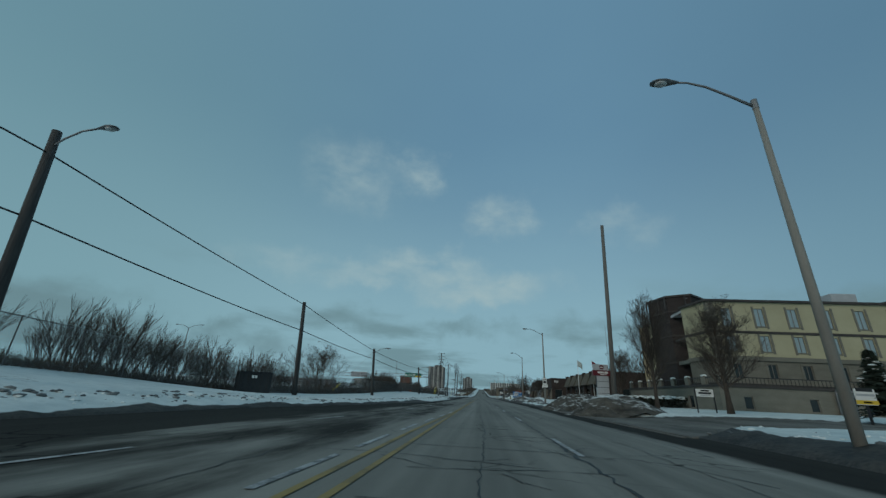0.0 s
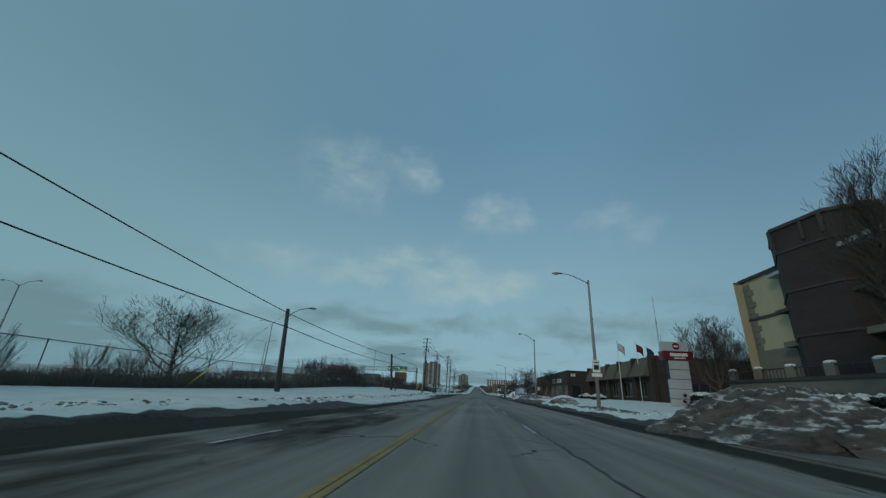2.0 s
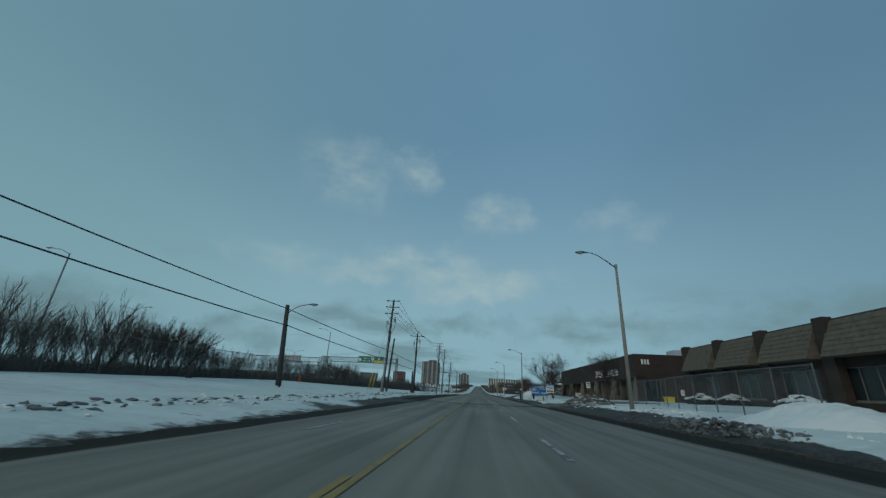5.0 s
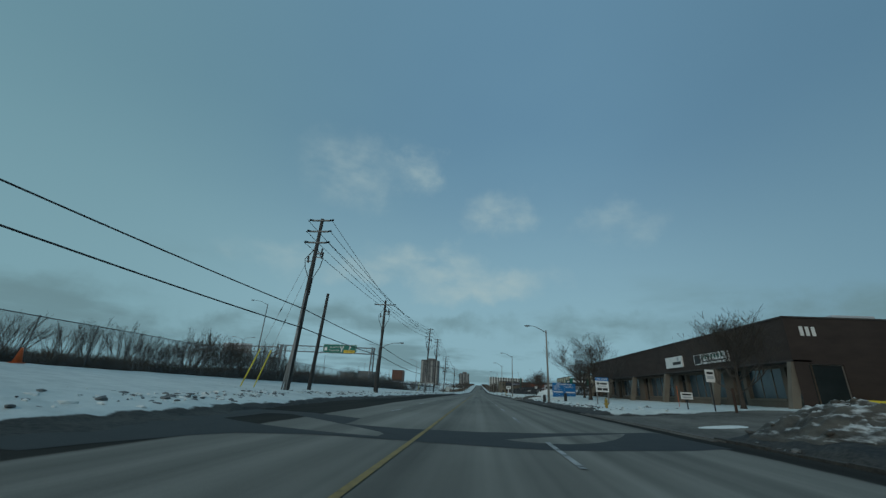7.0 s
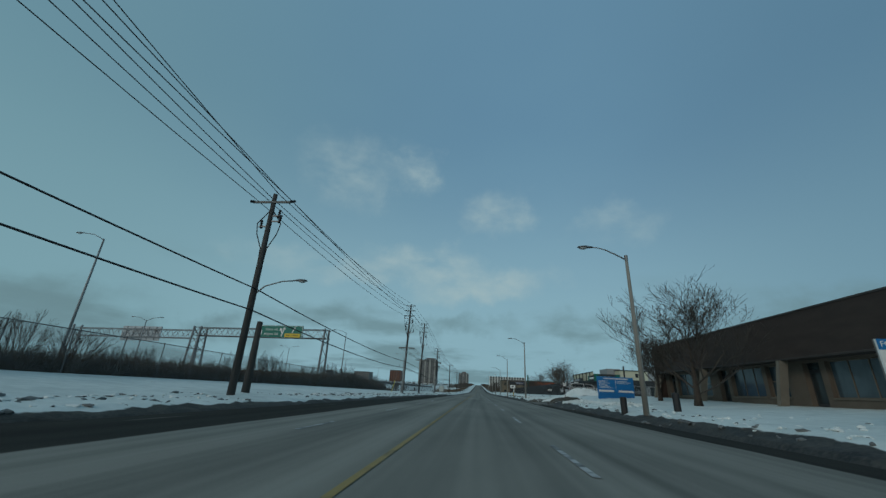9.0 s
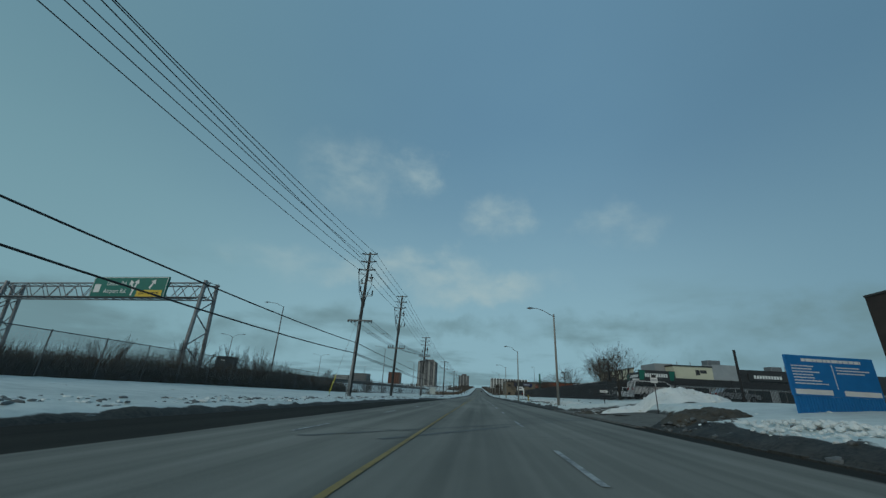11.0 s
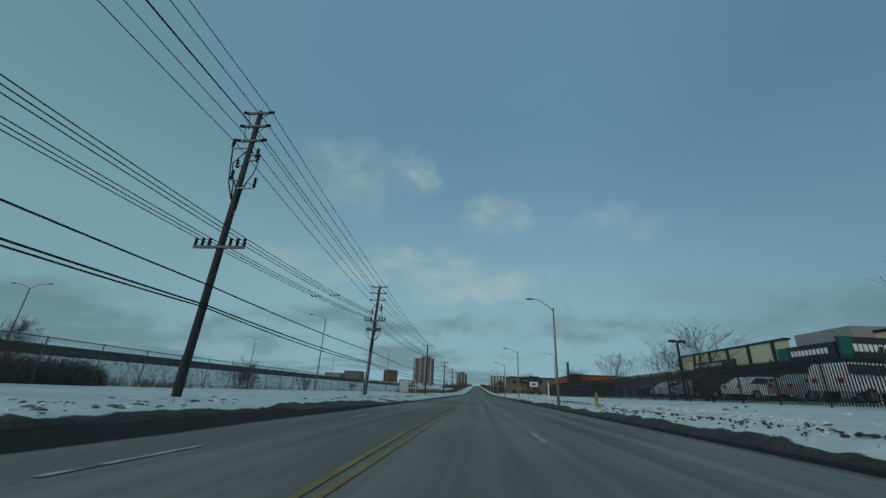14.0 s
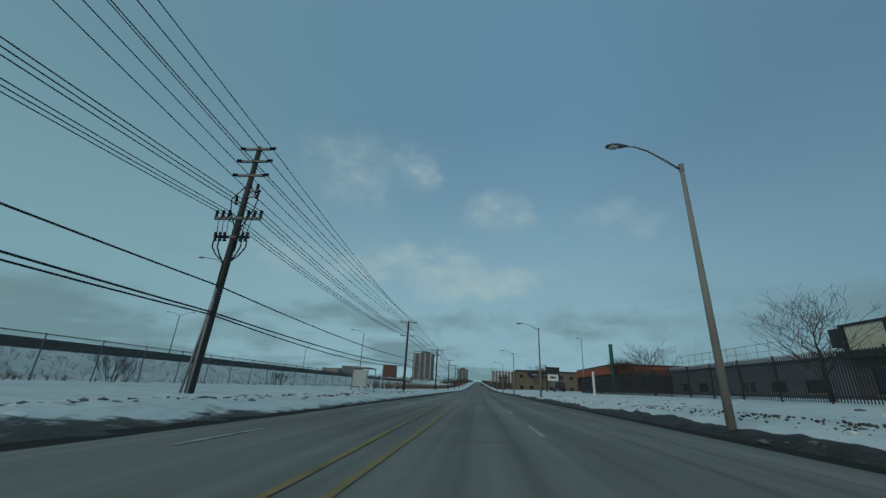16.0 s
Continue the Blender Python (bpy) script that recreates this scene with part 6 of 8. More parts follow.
picket_fence()


# ---- walls with real openings ----
def wall_form(ln, z0, z1, openings, depth=0.18, back=False):
    """The wall's face lies in y = 0 and looks to -y; openings are (x0, x1, z0, z1), with reveals going in."""
    xs = sorted({0.0, ln, *[o[0] for o in openings], *[o[1] for o in openings]})
    zs = sorted({z0, z1, *[o[2] for o in openings], *[o[3] for o in openings]})
    f = Form()
    for a, b in zip(xs, xs[1:]):
        for c, d in zip(zs, zs[1:]):
            mx, mz = (a + b) / 2, (c + d) / 2
            if any(o[0] < mx < o[1] and o[2] < mz < o[3] for o in openings):
                continue
            f.add([(a, 0, c), (b, 0, c), (b, 0, d), (a, 0, d)], [(0, 1, 2, 3)])
    for a, b, c, d in openings:
        f.add([(a, 0, c), (b, 0, c), (b, 0, d), (a, 0, d), (a, depth, c), (b, depth, c), (b, depth, d), (a, depth, d)],
              [(0, 4, 5, 1), (1, 5, 6, 2), (2, 6, 7, 3), (3, 7, 4, 0)])
    f.add([(0, 0, z1), (ln, 0, z1), (ln, 0.3, z1), (0, 0.3, z1)], [(0, 1, 2, 3)])
    return f.weld()


def place(ob, x, y, z, turn):
    ob.matrix_basis = pose(x, y, z, 0, 0, turn)
    return ob


def window_set(parent, x0, x1, z0, z1, mullions=1, glass=None, sill=True, y=0.12, bars=0, frame=None):
    w = part("window", Form().box(x0, x1, y + 0.03, y + 0.05, z0, z1), glass or GLASS, parent, "dark reflecting window pane")
    fr = Form()
    t = 0.06
    for a, b, c, d in ((x0, x1, z1 - t, z1), (x0, x1, z0, z0 + t), (x0, x0 + t, z0 + t, z1 - t), (x1 - t, x1, z0 + t, z1 - t)):
        fr.box(a, b, y - 0.02, y + 0.03, c, d)
    for i in range(mullions):
        m = mixv(x0, x1, (i + 1) / (mullions + 1))
        fr.box(m - 0.035, m + 0.035, y - 0.015, y + 0.03, z0 + t, z1 - t)
    for i in range(bars):
        m = mixv(z0, z1, (i + 1) / (bars + 1))
        fr.box(x0 + t, x1 - t, y - 0.015, y + 0.03, m - 0.03, m + 0.03)
    part("frame", fr, frame or FRAME, w)
    if sill:
        part("sill", Form().box(x0 - 0.08, x1 + 0.08, -0.07, 0.1, z0 - 0.12, z0 - 0.003), frame or STONE, w)
    return w


def wall(parent, x, y, turn, ln, bands, openings=(), name="wall"):
    """Bands of one wall from below: (z0, z1, material, proud)."""
    out = []
    for z0, z1, material, proud in bands:
        ops = [o for o in openings if o[2] > z0 - 1e-6 and o[3] < z1 + 1e-6]
        ob = part(name, wall_form(ln, z0, z1, ops), material, parent)
        place(ob, x - proud * math.sin(radians(turn)) * -1, y - proud * math.cos(radians(turn)), 0, turn)
        out.append(ob)
    return out


def hotel():
    """A cream hotel of four storeys with a dark brick stair tower at its corner."""
    g = 0.5
    root = thing("hotel", label="four-storey cream and grey-block hotel with a dark brick stair tower", category="hotel")
    ax, ay = 29.0, 51.6
    roof = 14.0
    # the long face that looks back along the road
    win = []
    for i in range(10):
        u = 1.75 + 3.9 * i
        win += [(u, u + 1.1, 10.9, 13.2), (u, u + 1.1, 7.8, 9.75)]
        win += [(u + 0.1, u + 1.1, 4.6, 6.3)]
    bands = [(g - 0.5, 3.9, STONE, 0.0), (3.9, 6.7, STONE, 0.0), (7.2, 10.0, STUCCO, 0.0), (10.3, roof, STUCCO, 0.0)]
    for ob in wall(root, ax, ay, 0, 42.0, bands, win):
        z = ob.data.vertices[0].co.z
    faces = [o for o in root.children]
    for o in win:
        host = faces[3] if o[2] > 10 else faces[2] if o[2] > 7 else faces[1]
        window_set(host, *o, mullions=1, glass=CURTAIN_GLASS if o[2] > 7 else GLASS)
        for u in (o[0] - 0.28, o[1] + 0.03):
            part("surround", Form().box(u, u + 0.25, -0.05, 0.02, o[2] - 0.25, o[3] + 0.25), STONE, host)
    # chamfer towards the tower
    bx, by = 28.3, 56.6
    turn = math.degrees(math.atan2(ay - by, ax - bx))
    ln = math.hypot(ax - bx, ay - by)
    for ob in wall(root, bx, by, turn, ln, [(g - 0.5, 6.7, STONE, 0.0), (7.2, 10.0, STUCCO, 0.0), (10.3, roof, STUCCO, 0.0)]):
        pass
    # rusticated corner stones
    for k in range(11):
        part("corner_block", Form().box(ax - 0.06, ax + (1.2 if k % 2 else 0.9), ay - 0.06, ay + 0.9, 7.2 + 0.62 * k, 7.2 + 0.62 * k + 0.56), STONE, root)
    for z0, z1, out, m in ((6.7, 7.2, 0.22, STONE), (10.0, 10.3, 0.12, TRIM), (roof, roof + 0.28, 0.35, TRIM), (3.7, 4.0, 0.3, TRIM)):
        ring = [(bx - out * 0.9, by), (ax - out, ay - out), (ax + 42, ay - out), (ax + 42, ay + 14), (bx + 1.5, by + 14), (bx + 0.5, by)]
        part("ledge", Form().prism(ring, z0, z1), m, root, "dark roof edge" if m is TRIM else "projecting stone band")
    part("roof", Form().prism([(ax + 0.2, ay + 0.2), (ax + 41.5, ay + 0.2), (ax + 41.5, ay + 14), (bx + 1.5, by + 14), (bx + 0.4, by)], roof - 0.3, roof + 0.02), ROOFING, root)
    # base storey in front with railing
    low = [(u, u + 0.9, 1.1, 2.4) for u in (2.4, 9.0, 14.6, 21.0)]
    base = part("base_wall", wall_form(30.0, -0.4, 3.35, low), STONE, root, "grey-beige block base storey")
    place(base, 26.4, 47.6, 0, 0)
    for o in low:
        window_set(base, *o, mullions=0)
    part("base_roof", Form().box(26.3, 57.0, 47.45, 52.0, 3.35, 3.6), TRIM, root)
    side = part("base_wall", wall_form(27.0, -0.4, 3.35, [(5.0, 5.9, 1.1, 2.4), (12.0, 12.9, 1.1, 2.4), (20.0, 21.2, 1.0, 2.4)]), STONE, root)
    place(side, 26.4, 74.6, 0, -90)
    for o in ((5.0, 5.9, 1.1, 2.4), (12.0, 12.9, 1.1, 2.4), (20.0, 21.2, 1.0, 2.4)):
        window_set(side, *o, mullions=0)
    part("base_roof", Form().box(26.25, 32, 52.0, 74.7, 3.35, 3.62), TRIM, root)
    rail = part("terrace_rail", Form().box(26.4, 50, 47.55, 47.62, 4.35, 4.45).box(26.4, 26.47, 47.6, 74.5, 4.35, 4.45), BLACK, root, "black terrace railing")
    bm = Form().box(-0.02, 0.02, -0.02, 0.02, 3.6, 4.36).mesh("baluster", BLACK)
    for i in range(60):
        place(part("baluster", bm, None, rail), 26.6 + 0.39 * i, 47.58, 0, 0)
        place(part("baluster", bm, None, rail), 26.43, 47.8 + 0.44 * i, 0, 0)
    for i in range(7):
        part("pier", Form().box(26.3, 26.7, 50.0 + 3.9 * i, 50.9 + 3.9 * i, 3.6, 4.6, cut=0.03), STONE, root, "stone terrace pier")
        part("pier_snow", Form().ball((26.5, 50.45 + 3.9 * i, 4.6), 0.5, (0.6, 1.1, 0.3)), SNOW, root, "cap of snow", True)
    # tower
    foot = [(27.9, 66.0), (28.9, 61.6), (31.7, 59.9), (34.6, 62.4), (34.9, 67.6), (30.8, 70.4)]

    def wider(out):
        cx, cy = 31.5, 64.6
        return [(x + out * (x - cx) / math.hypot(x - cx, y - cy), y + out * (y - cy) / math.hypot(x - cx, y - cy)) for x, y in foot]

    tower = part("tower", Form().prism(foot, 3.4, 16.9), BRICK_TOWER, root, "dark brick stair tower")
    part("tower_cap", Form().prism(wider(0.22), 16.9, 17.2), TRIM, tower)
    for z in (14.6, 10.9, 7.0):
        part("tower_ledge", Form().prism(wider(0.14), z, z + 0.2), TRIM, tower)
    for x, y in ((27.75, 66.1), (28.75, 61.7), (28.5, 63.4), (31.0, 60.1)):
        a = part("antenna", Form().box(x - 0.16, x - 0.02, y - 0.16, y + 0.16, 15.2, 17.0, cut=0.02), TRIM, tower, "slim dark panel antenna")
        part("bracket", Form().box(x - 0.03, x + 0.3, y - 0.04, y + 0.04, 15.6, 15.68).box(x - 0.03, x + 0.3, y - 0.04, y + 0.04, 16.5, 16.58), STEEL, a)
    # the far bay beyond the tower
    place(part("wall", wall_form(7.0, 3.4, 14.7, []), STUCCO, root), 30.9, 76.0, 0, -90)
    place(part("wall", wall_form(10.0, 3.4, 14.7, []), STUCCO, root), 39.9, 76.0, 0, 180)
    part("ledge", Form().box(30.6, 40, 68.8, 76.3, 14.7, 15.0), TRIM, root)
    for k in range(11):
        part("corner_block", Form().box(30.82, 31.6, 76.05 - (1.5 if k % 2 else 1.1), 76.06, 6.95 + 0.67 * k, 6.95 + 0.67 * k + 0.6), STONE, root)
    part("ledge", Form().box(30.72, 40, 69.0, 76.15, 10.2, 10.45), TRIM, root)
    part("wall", Form().box(30.8, 40, 68.6, 76.1, 3.4, 6.9), STONE, root)
    # roof gear
    part("roof_unit", Form().box(45.5, 48.5, 53, 55, roof + 0.2, roof + 1.8, cut=0.05), GREY_SIGN, root, "grey rooftop air unit")
    part("roof_unit", Form().prism([(54, 52.5), (62, 52.5), (62, 60), (54, 60)], roof + 0.2, roof + 1.5), TRIM, root)
    for u in (11.6, 12.3, 13.1):
        pipe = Form().tube([(26.4 + u, 47.3, 0.7), (26.4 + u, 47.3, 3.0), (26.4 + u, 47.1, 3.4)], 0.16, 8)
        part("vent_pipe", pipe, STEEL, root, "galvanised vent pipe", True)


hotel()


def spruce(x, y, h, r, label):
    g = ground_height(x, y)
    root = thing("spruce", (x, y, g), label, "tree")
    part("trunk", Form().tube([(0, 0, -0.2), (0, 0, h * 0.95)], [0.16, 0.03], 7), BARK, root)
    rng = random.Random(int(x * 10))
    f = Form()
    for i in range(420):
        k = rng.random() ** 0.8
        z = mixv(0.16 * h, h, k)
        rr = r * (1.02 - k) * rng.uniform(0.55, 1.1)
        a = rng.uniform(0, 6.28)
        p, q = Vector((0, 0, z)), Vector((math.cos(a) * rr, math.sin(a) * rr, z - 0.28 * rr + 0.1))
        n = Vector((-math.sin(a), math.cos(a), 0))
        for j in range(7):
            t = (j + 0.5) / 7
            b = p.lerp(q, t)
            w = 0.34 * (1.1 - t) + 0.1
            for s in (-1, 1):
                e = b + n * s * w * rng.uniform(0.6, 1.1) + Vector((math.cos(a) * 0.15, math.sin(a) * 0.15, rng.uniform(-0.16, 0.02)))
                f.add([b + Vector((0, 0, 0.05)), b + (q - p) * 0.07, e], [(0, 1, 2)])
        f.tube([p, q], [0.03, 0.008], 3, closed=False)
    part("needles", f, NEEDLE, root, "dark green needled boughs")
    snow = Form()
    for _ in range(40):
        k = rng.uniform(0.2, 0.9)
        rr, a = r * (1.02 - k) * rng.uniform(0.5, 0.9), rng.uniform(0, 6.28)
        lump(snow, math.cos(a) * rr, math.sin(a) * rr, mixv(0.16 * h, h, k) - 0.2 * rr + 0.12, rng.uniform(0.06, 0.16), rng, 0.4)
    part("snow_cover", snow, SNOW, root, "patches of snow")


spruce(24.4, 27.2, 4.4, 2.0, "small dark spruce with snow on its boughs")
spruce(33.0, 99.5, 5.2, 1.6, "dark spruce behind the flagpoles")


# ---- signs ----
def writing(parent, x0, x1, z, h, y, material, rng, words=5):
    """Plain bars where words cannot be read."""
    x = x0
    while x < x1 - 0.02:
        w = rng.uniform(0.1, 0.22) * (x1 - x0) / words * 5 * 0.9
        part("text_bar", Form().box(x, min(x1, x + w), y - 0.004, y, z, z + h), material, parent)
        x += w + 0.05 * (x1 - x0) / words * 2


def hotel_pylon():
    x, y = 20.6, 75.7
    g = ground_height(x + 1.2, y)
    root = thing("pylon_sign", (x, y, 0), "tall grey panelled pylon sign with a red name band", "sign")
    for i in range(5):
        z0 = g - 0.2 + (5.6 - g + 0.2) * i / 5
        part("panel", Form().box(0.45 + 0.02 * i, 2.55 + 0.02 * i, 0, 0.75, z0 + 0.03, g - 0.2 + (5.6 - g + 0.2) * (i + 1) / 5 - 0.03, cut=0.03), GREY_SIGN, root)
    part("core", Form().box(0.5, 2.5, 0.05, 0.7, g - 0.2, 5.65), DARK_WALL, root)
    band = part("name_band", Form().box(-0.05, 3.2, -0.12, 0.86, 5.6, 6.55, cut=0.03), RED_SIGN, root, "dark red name band with white lettering")
    rng = random.Random(3)
    writing(band, 0.75, 2.6, 6.0, 0.34, -0.124, WHITE, rng, 7)
    writing(band, 1.1, 2.35, 5.74, 0.12, -0.124, WHITE, rng, 6)
    part("rule", Form().box(1.0, 2.3, -0.128, -0.124, 5.92, 5.94), WHITE, band)
    top = part("crown_panel", Form().box(0.15, 2.75, 0, 0.75, 6.58, 7.6, cut=0.03), GREY_SIGN, root)
    part("emblem", Form().tube([(1.55, 0.0, 7.1), (1.55, -0.02, 7.1)], 0.38, 20), RED_SIGN, top, "round red emblem")
    part("emblem_bar", Form().box(1.32, 1.78, -0.03, -0.022, 7.02, 7.18), WHITE, top)


hotel_pylon()


def board_sign(name, x0, x1, y, z0, z1, legs, label, face, bars=(), leg_m=None, leg_w=0.05, turn=0.0):
    xm = (x0 + x1) / 2
    g = ground_height(xm, y)
    root = thing(name, (xm, y, g), label, "sign", turn=turn)
    half = (x1 - x0) / 2
    b = part("board", Form().box(-half, half, -0.03, 0.03, z0 - g, z1 - g), face, root)
    for lx in legs:
        part("leg", Form().box(lx - leg_w, lx + leg_w, 0.035, 0.035 + 2 * leg_w, -0.15, z1 - g), leg_m or BLACK, root)
    for bx0, bx1, bz0, bz1, m in bars:
        part("text_bar", Form().box(bx0, bx1, -0.036, -0.031, z0 - g + bz0, z0 - g + bz1), m, b)
    return root, b


board_sign("framed_sign", 17.95, 19.3, 35.8, 1.9, 2.5, (-0.72, 0.72), "white notice board between two black posts in the snow", WHITE,
           [(-0.3, 0.35, 0.42, 0.54, BLACK), (-0.5, 0.5, 0.2, 0.36, DARK_WALL), (-0.4, 0.4, 0.07, 0.14, GREY_SIGN)], leg_w=0.04)
board_sign("yard_sign", 22.2, 23.3, 26.4, 1.65, 2.55, (0.0,), "white and yellow yard sign on a dark post", WHITE,
           [(-0.6, 0.6, 0.04, 0.26, YELLOW_SIGN), (-0.45, 0.45, 0.75, 0.95, BLACK), (-0.5, 0.5, 0.5, 0.62, GREY_SIGN), (-0.2, 0.25, 0.1, 0.2, BLACK)])
root_l, board_l = board_sign("lease_sign", 12.05, 13.35, 147.5, 1.75, 3.15, (-0.55, 0.55), "white for-lease board with a blue header on posts", WHITE,
           [(-0.65, 0.65, 1.08, 1.4, BLUE_SIGN), (-0.5, -0.28, 0.7, 0.92, BLACK), (-0.22, 0.5, 0.72, 0.88, BLACK), (-0.4, 0.4, 0.52, 0.6, GREY_SIGN), (-0.5, -0.05, 0.15, 0.38, BLACK), (0.03, 0.52, 0.15, 0.38, BLACK)], leg_m=CROSSARM)
text_part("FOR LEASE", 0.24, (0, -0.04, 1.24 + 1.75 - ground_height(12.7, 147.5)), 0, WHITE, board_l)
board_sign("parking_sign", 15.2, 15.75, 133.0, 2.5, 3.3, (0.0,), "small white notice on a thin post", WHITE, [(-0.2, 0.2, 0.5, 0.65, BLACK), (-0.2, 0.2, 0.2, 0.4, GREY_SIGN)], leg_w=0.03)
board_sign("parking_sign", 13.9, 14.65, 134.0, 1.35, 1.8, (0.0,), "low white notice on a thin post", WHITE, [(-0.3, 0.3, 0.26, 0.36, BLACK), (-0.3, 0.3, 0.08, 0.18, GREY_SIGN)], leg_w=0.03)
board_sign("parking_sign", 12.45, 12.89, 195.0, 2.5, 3.02, (0.0,), "white parking notice on a thin leaning post", WHITE, [(-0.15, 0.15, 0.35, 0.55, BLACK), (-0.18, 0.18, 0.1, 0.25, GREY_SIGN)], leg_w=0.03, turn=-20)
board_sign("parking_sign", 19.0, 19.8, 216.2, 2.6, 3.9, (0.0,), "white notice on a thin post by the fence", WHITE, [(-0.28, 0.28, 0.85, 1.1, BLACK), (-0.28, 0.28, 0.2, 0.65, GREY_SIGN)], leg_w=0.03)


def entrance_sign():
    x, y = 12.15, 206.5
    g = ground_height(x, y)
    root = thing("entrance_sign", (x, y, g), "white arrow-shaped entrance sign on a black board and post", "sign")
    z = 2.0 - g
    b = part("board", Form().box(-0.06, 0.82, 0.0, 0.05, z - 0.22, z + 0.22), BLACK, root)
    part("arrow", Form().add([(p, -0.012, z + q) for p, q in ((-0.03, -0.11), (0.56, -0.11), (0.56, -0.19), (0.78, 0), (0.56, 0.19), (0.56, 0.11), (-0.03, 0.11))], [tuple(range(7))]), WHITE, b, "white arrow")
    text_part("Entrance", 0.145, (0.28, -0.022, z), 0, BLACK, b)
    part("post", Form().box(0.33, 0.4, 0.05, 0.12, -0.15, z + 0.2), BLACK, root)


entrance_sign()


def blue_board():
    x, y = 14.35, 184.6
    g = 1.2
    root = thing("blue_board", (x, y, g), "large bright blue tenant board with white writing, in the snow", "sign", turn=11.0)
    b = part("board", Form().box(0, 4.6, -0.06, 0.06, 0.55, 2.36), BLUE_SIGN, root)
    rng = random.Random(8)
    part("white_band", Form().box(0.12, 2.0, -0.07, -0.062, 0.62, 0.84), WHITE, b)
    part("white_band", Form().box(2.6, 4.5, -0.07, -0.062, 0.62, 0.84), WHITE, b)
    writing(b, 0.8, 3.9, 2.08, 0.14, -0.064, WHITE, rng, 9)
    for k in range(7):
        writing(b, 0.2, rng.uniform(1.2, 1.9), 1.85 - 0.13 * k, 0.05, -0.064, WHITE, rng, 8)
        if k < 3:
            writing(b, 2.5, rng.uniform(3.7, 4.3), 1.85 - 0.13 * k, 0.05, -0.064, WHITE, rng, 8)
    part("divider", Form().box(2.3, 2.33, -0.07, -0.062, 0.9, 2.0), WHITE, b)
    rib = Form().box(0, 0.11, -0.05, 0.03, -0.3, 0.54).mesh("rib", BLUE_SIGN)
    for i in range(31):
        place(part("rib", rib, None, root), 0.02 + 0.148 * i, 0, 0, 0)


blue_board()


def hydrant(x, y, deep):
    g = ground_height(x, y)
    root = thing("fire_hydrant", (x, y, g - deep), "yellow fire hydrant standing in the snow", "fire hydrant", "fire hydrants")
    part("barrel", Form().tube([(0, 0, -0.35), (0, 0, 0.05), (0, 0, 0.06), (0, 0, 0.62), (0, 0, 0.66)], [0.15, 0.15, 0.11, 0.105, 0.14], 12), HYDRANT, root, "", True)
    part("bonnet", Form().tube([(0, 0, 0.66), (0, 0, 0.76), (0, 0, 0.84), (0, 0, 0.86), (0, 0, 0.93)], [0.14, 0.12, 0.06, 0.04, 0.04], 12), HYDRANT, root, "domed bonnet", True)
    for dx, dy in ((0.16, 0), (-0.16, 0), (0, -0.18)):
        part("outlet", Form().tube([(0, 0, 0.48), (dx, dy, 0.48)], 0.06, 10), HYDRANT, root)


hydrant(9.9, 137.4, 0.2)
hydrant(9.3, 242.0, -0.14)


def flagpole(x, y, top, flag, label, fm):
    g = ground_height(x, y)
    root = thing("flagpole", (x, y, g), label, "flagpole", "flagpoles at the hotel sign")
    h = top - g
    part("pole", Form().tube([(0, 0, -0.1), (0, 0, h)], [0.07, 0.04], 8), WHITE, root, "", True)
    part("finial", Form().ball((0, 0, h + 0.06), 0.08), STEEL, root, "", True)
    f = Form()
    n = 12
    pts = []
    for i in range(n + 1):
        for z in (0, 1, 2):
            u = i / n
            pts.append((0.05 + 1.05 * u, 0.16 * math.sin(6 * u + z) * u, h - 0.15 - 0.62 * z - 0.75 * u * u))
    f.add(pts, [(i * 3 + z, i * 3 + 3 + z, i * 3 + 4 + z, i * 3 + 1 + z) for i in range(n) for z in (0, 1)])
    cloth = part("flag", f, fm, root, flag, True)
    mod = cloth.modifiers.new("thick", "SOLIDIFY")
    mod.thickness = 0.01


NAVY = mat("navy_cloth", (0.02, 0.025, 0.07), (0.04, 0.045, 0.11), 2, 0.9, 0.1)
CLOTH_GREY = mat("pale_grey_cloth", (0.34, 0.38, 0.36), (0.5, 0.53, 0.5), 2, 0.9, 0.1)
CLOTH_RED = mat("red_cloth", (0.13, 0.01, 0.012), (0.19, 0.018, 0.022), 1.5, 0.9, 0.1)
flagpole(22.3, 94.5, 9.9, "drooping pale flag", "white flagpole with a pale flag", CLOTH_GREY)
flagpole(26.4, 97.6, 10.2, "drooping red flag", "white flagpole with a red flag", CLOTH_RED)
flagpole(27.6, 96.6, 9.6, "drooping dark flag", "white flagpole with a dark blue flag", NAVY)


def mast(x, y, top):
    g = ground_height(x, y)
    root = thing("radio_mast", (x, y, g), "slender grey lattice radio mast", "mast")
    h = top - g
    f = Form()
    c = [(0.16 * math.cos(a), 0.16 * math.sin(a)) for a in (0, 2.09, 4.19)]
    for px, py in c:
        f.tube([(px, py, 0), (px * 0.5, py * 0.5, h * 0.75)], 0.02, 4)
    n = 34
    for i in range(n):
        a, b = c[i % 3], c[(i + 1) % 3]
        f.tube([(a[0], a[1], h * 0.75 * i / n), (b[0], b[1], h * 0.75 * (i + 1) / n)], 0.012, 3)
    part("lattice", f, STEEL, root)
    part("rod", Form().tube([(0, 0, h * 0.7), (0, 0, h)], 0.035, 6), STEEL, root)


mast(30.6, 98.5, 18.8)
mast(31.4, 99.4, 12.2)


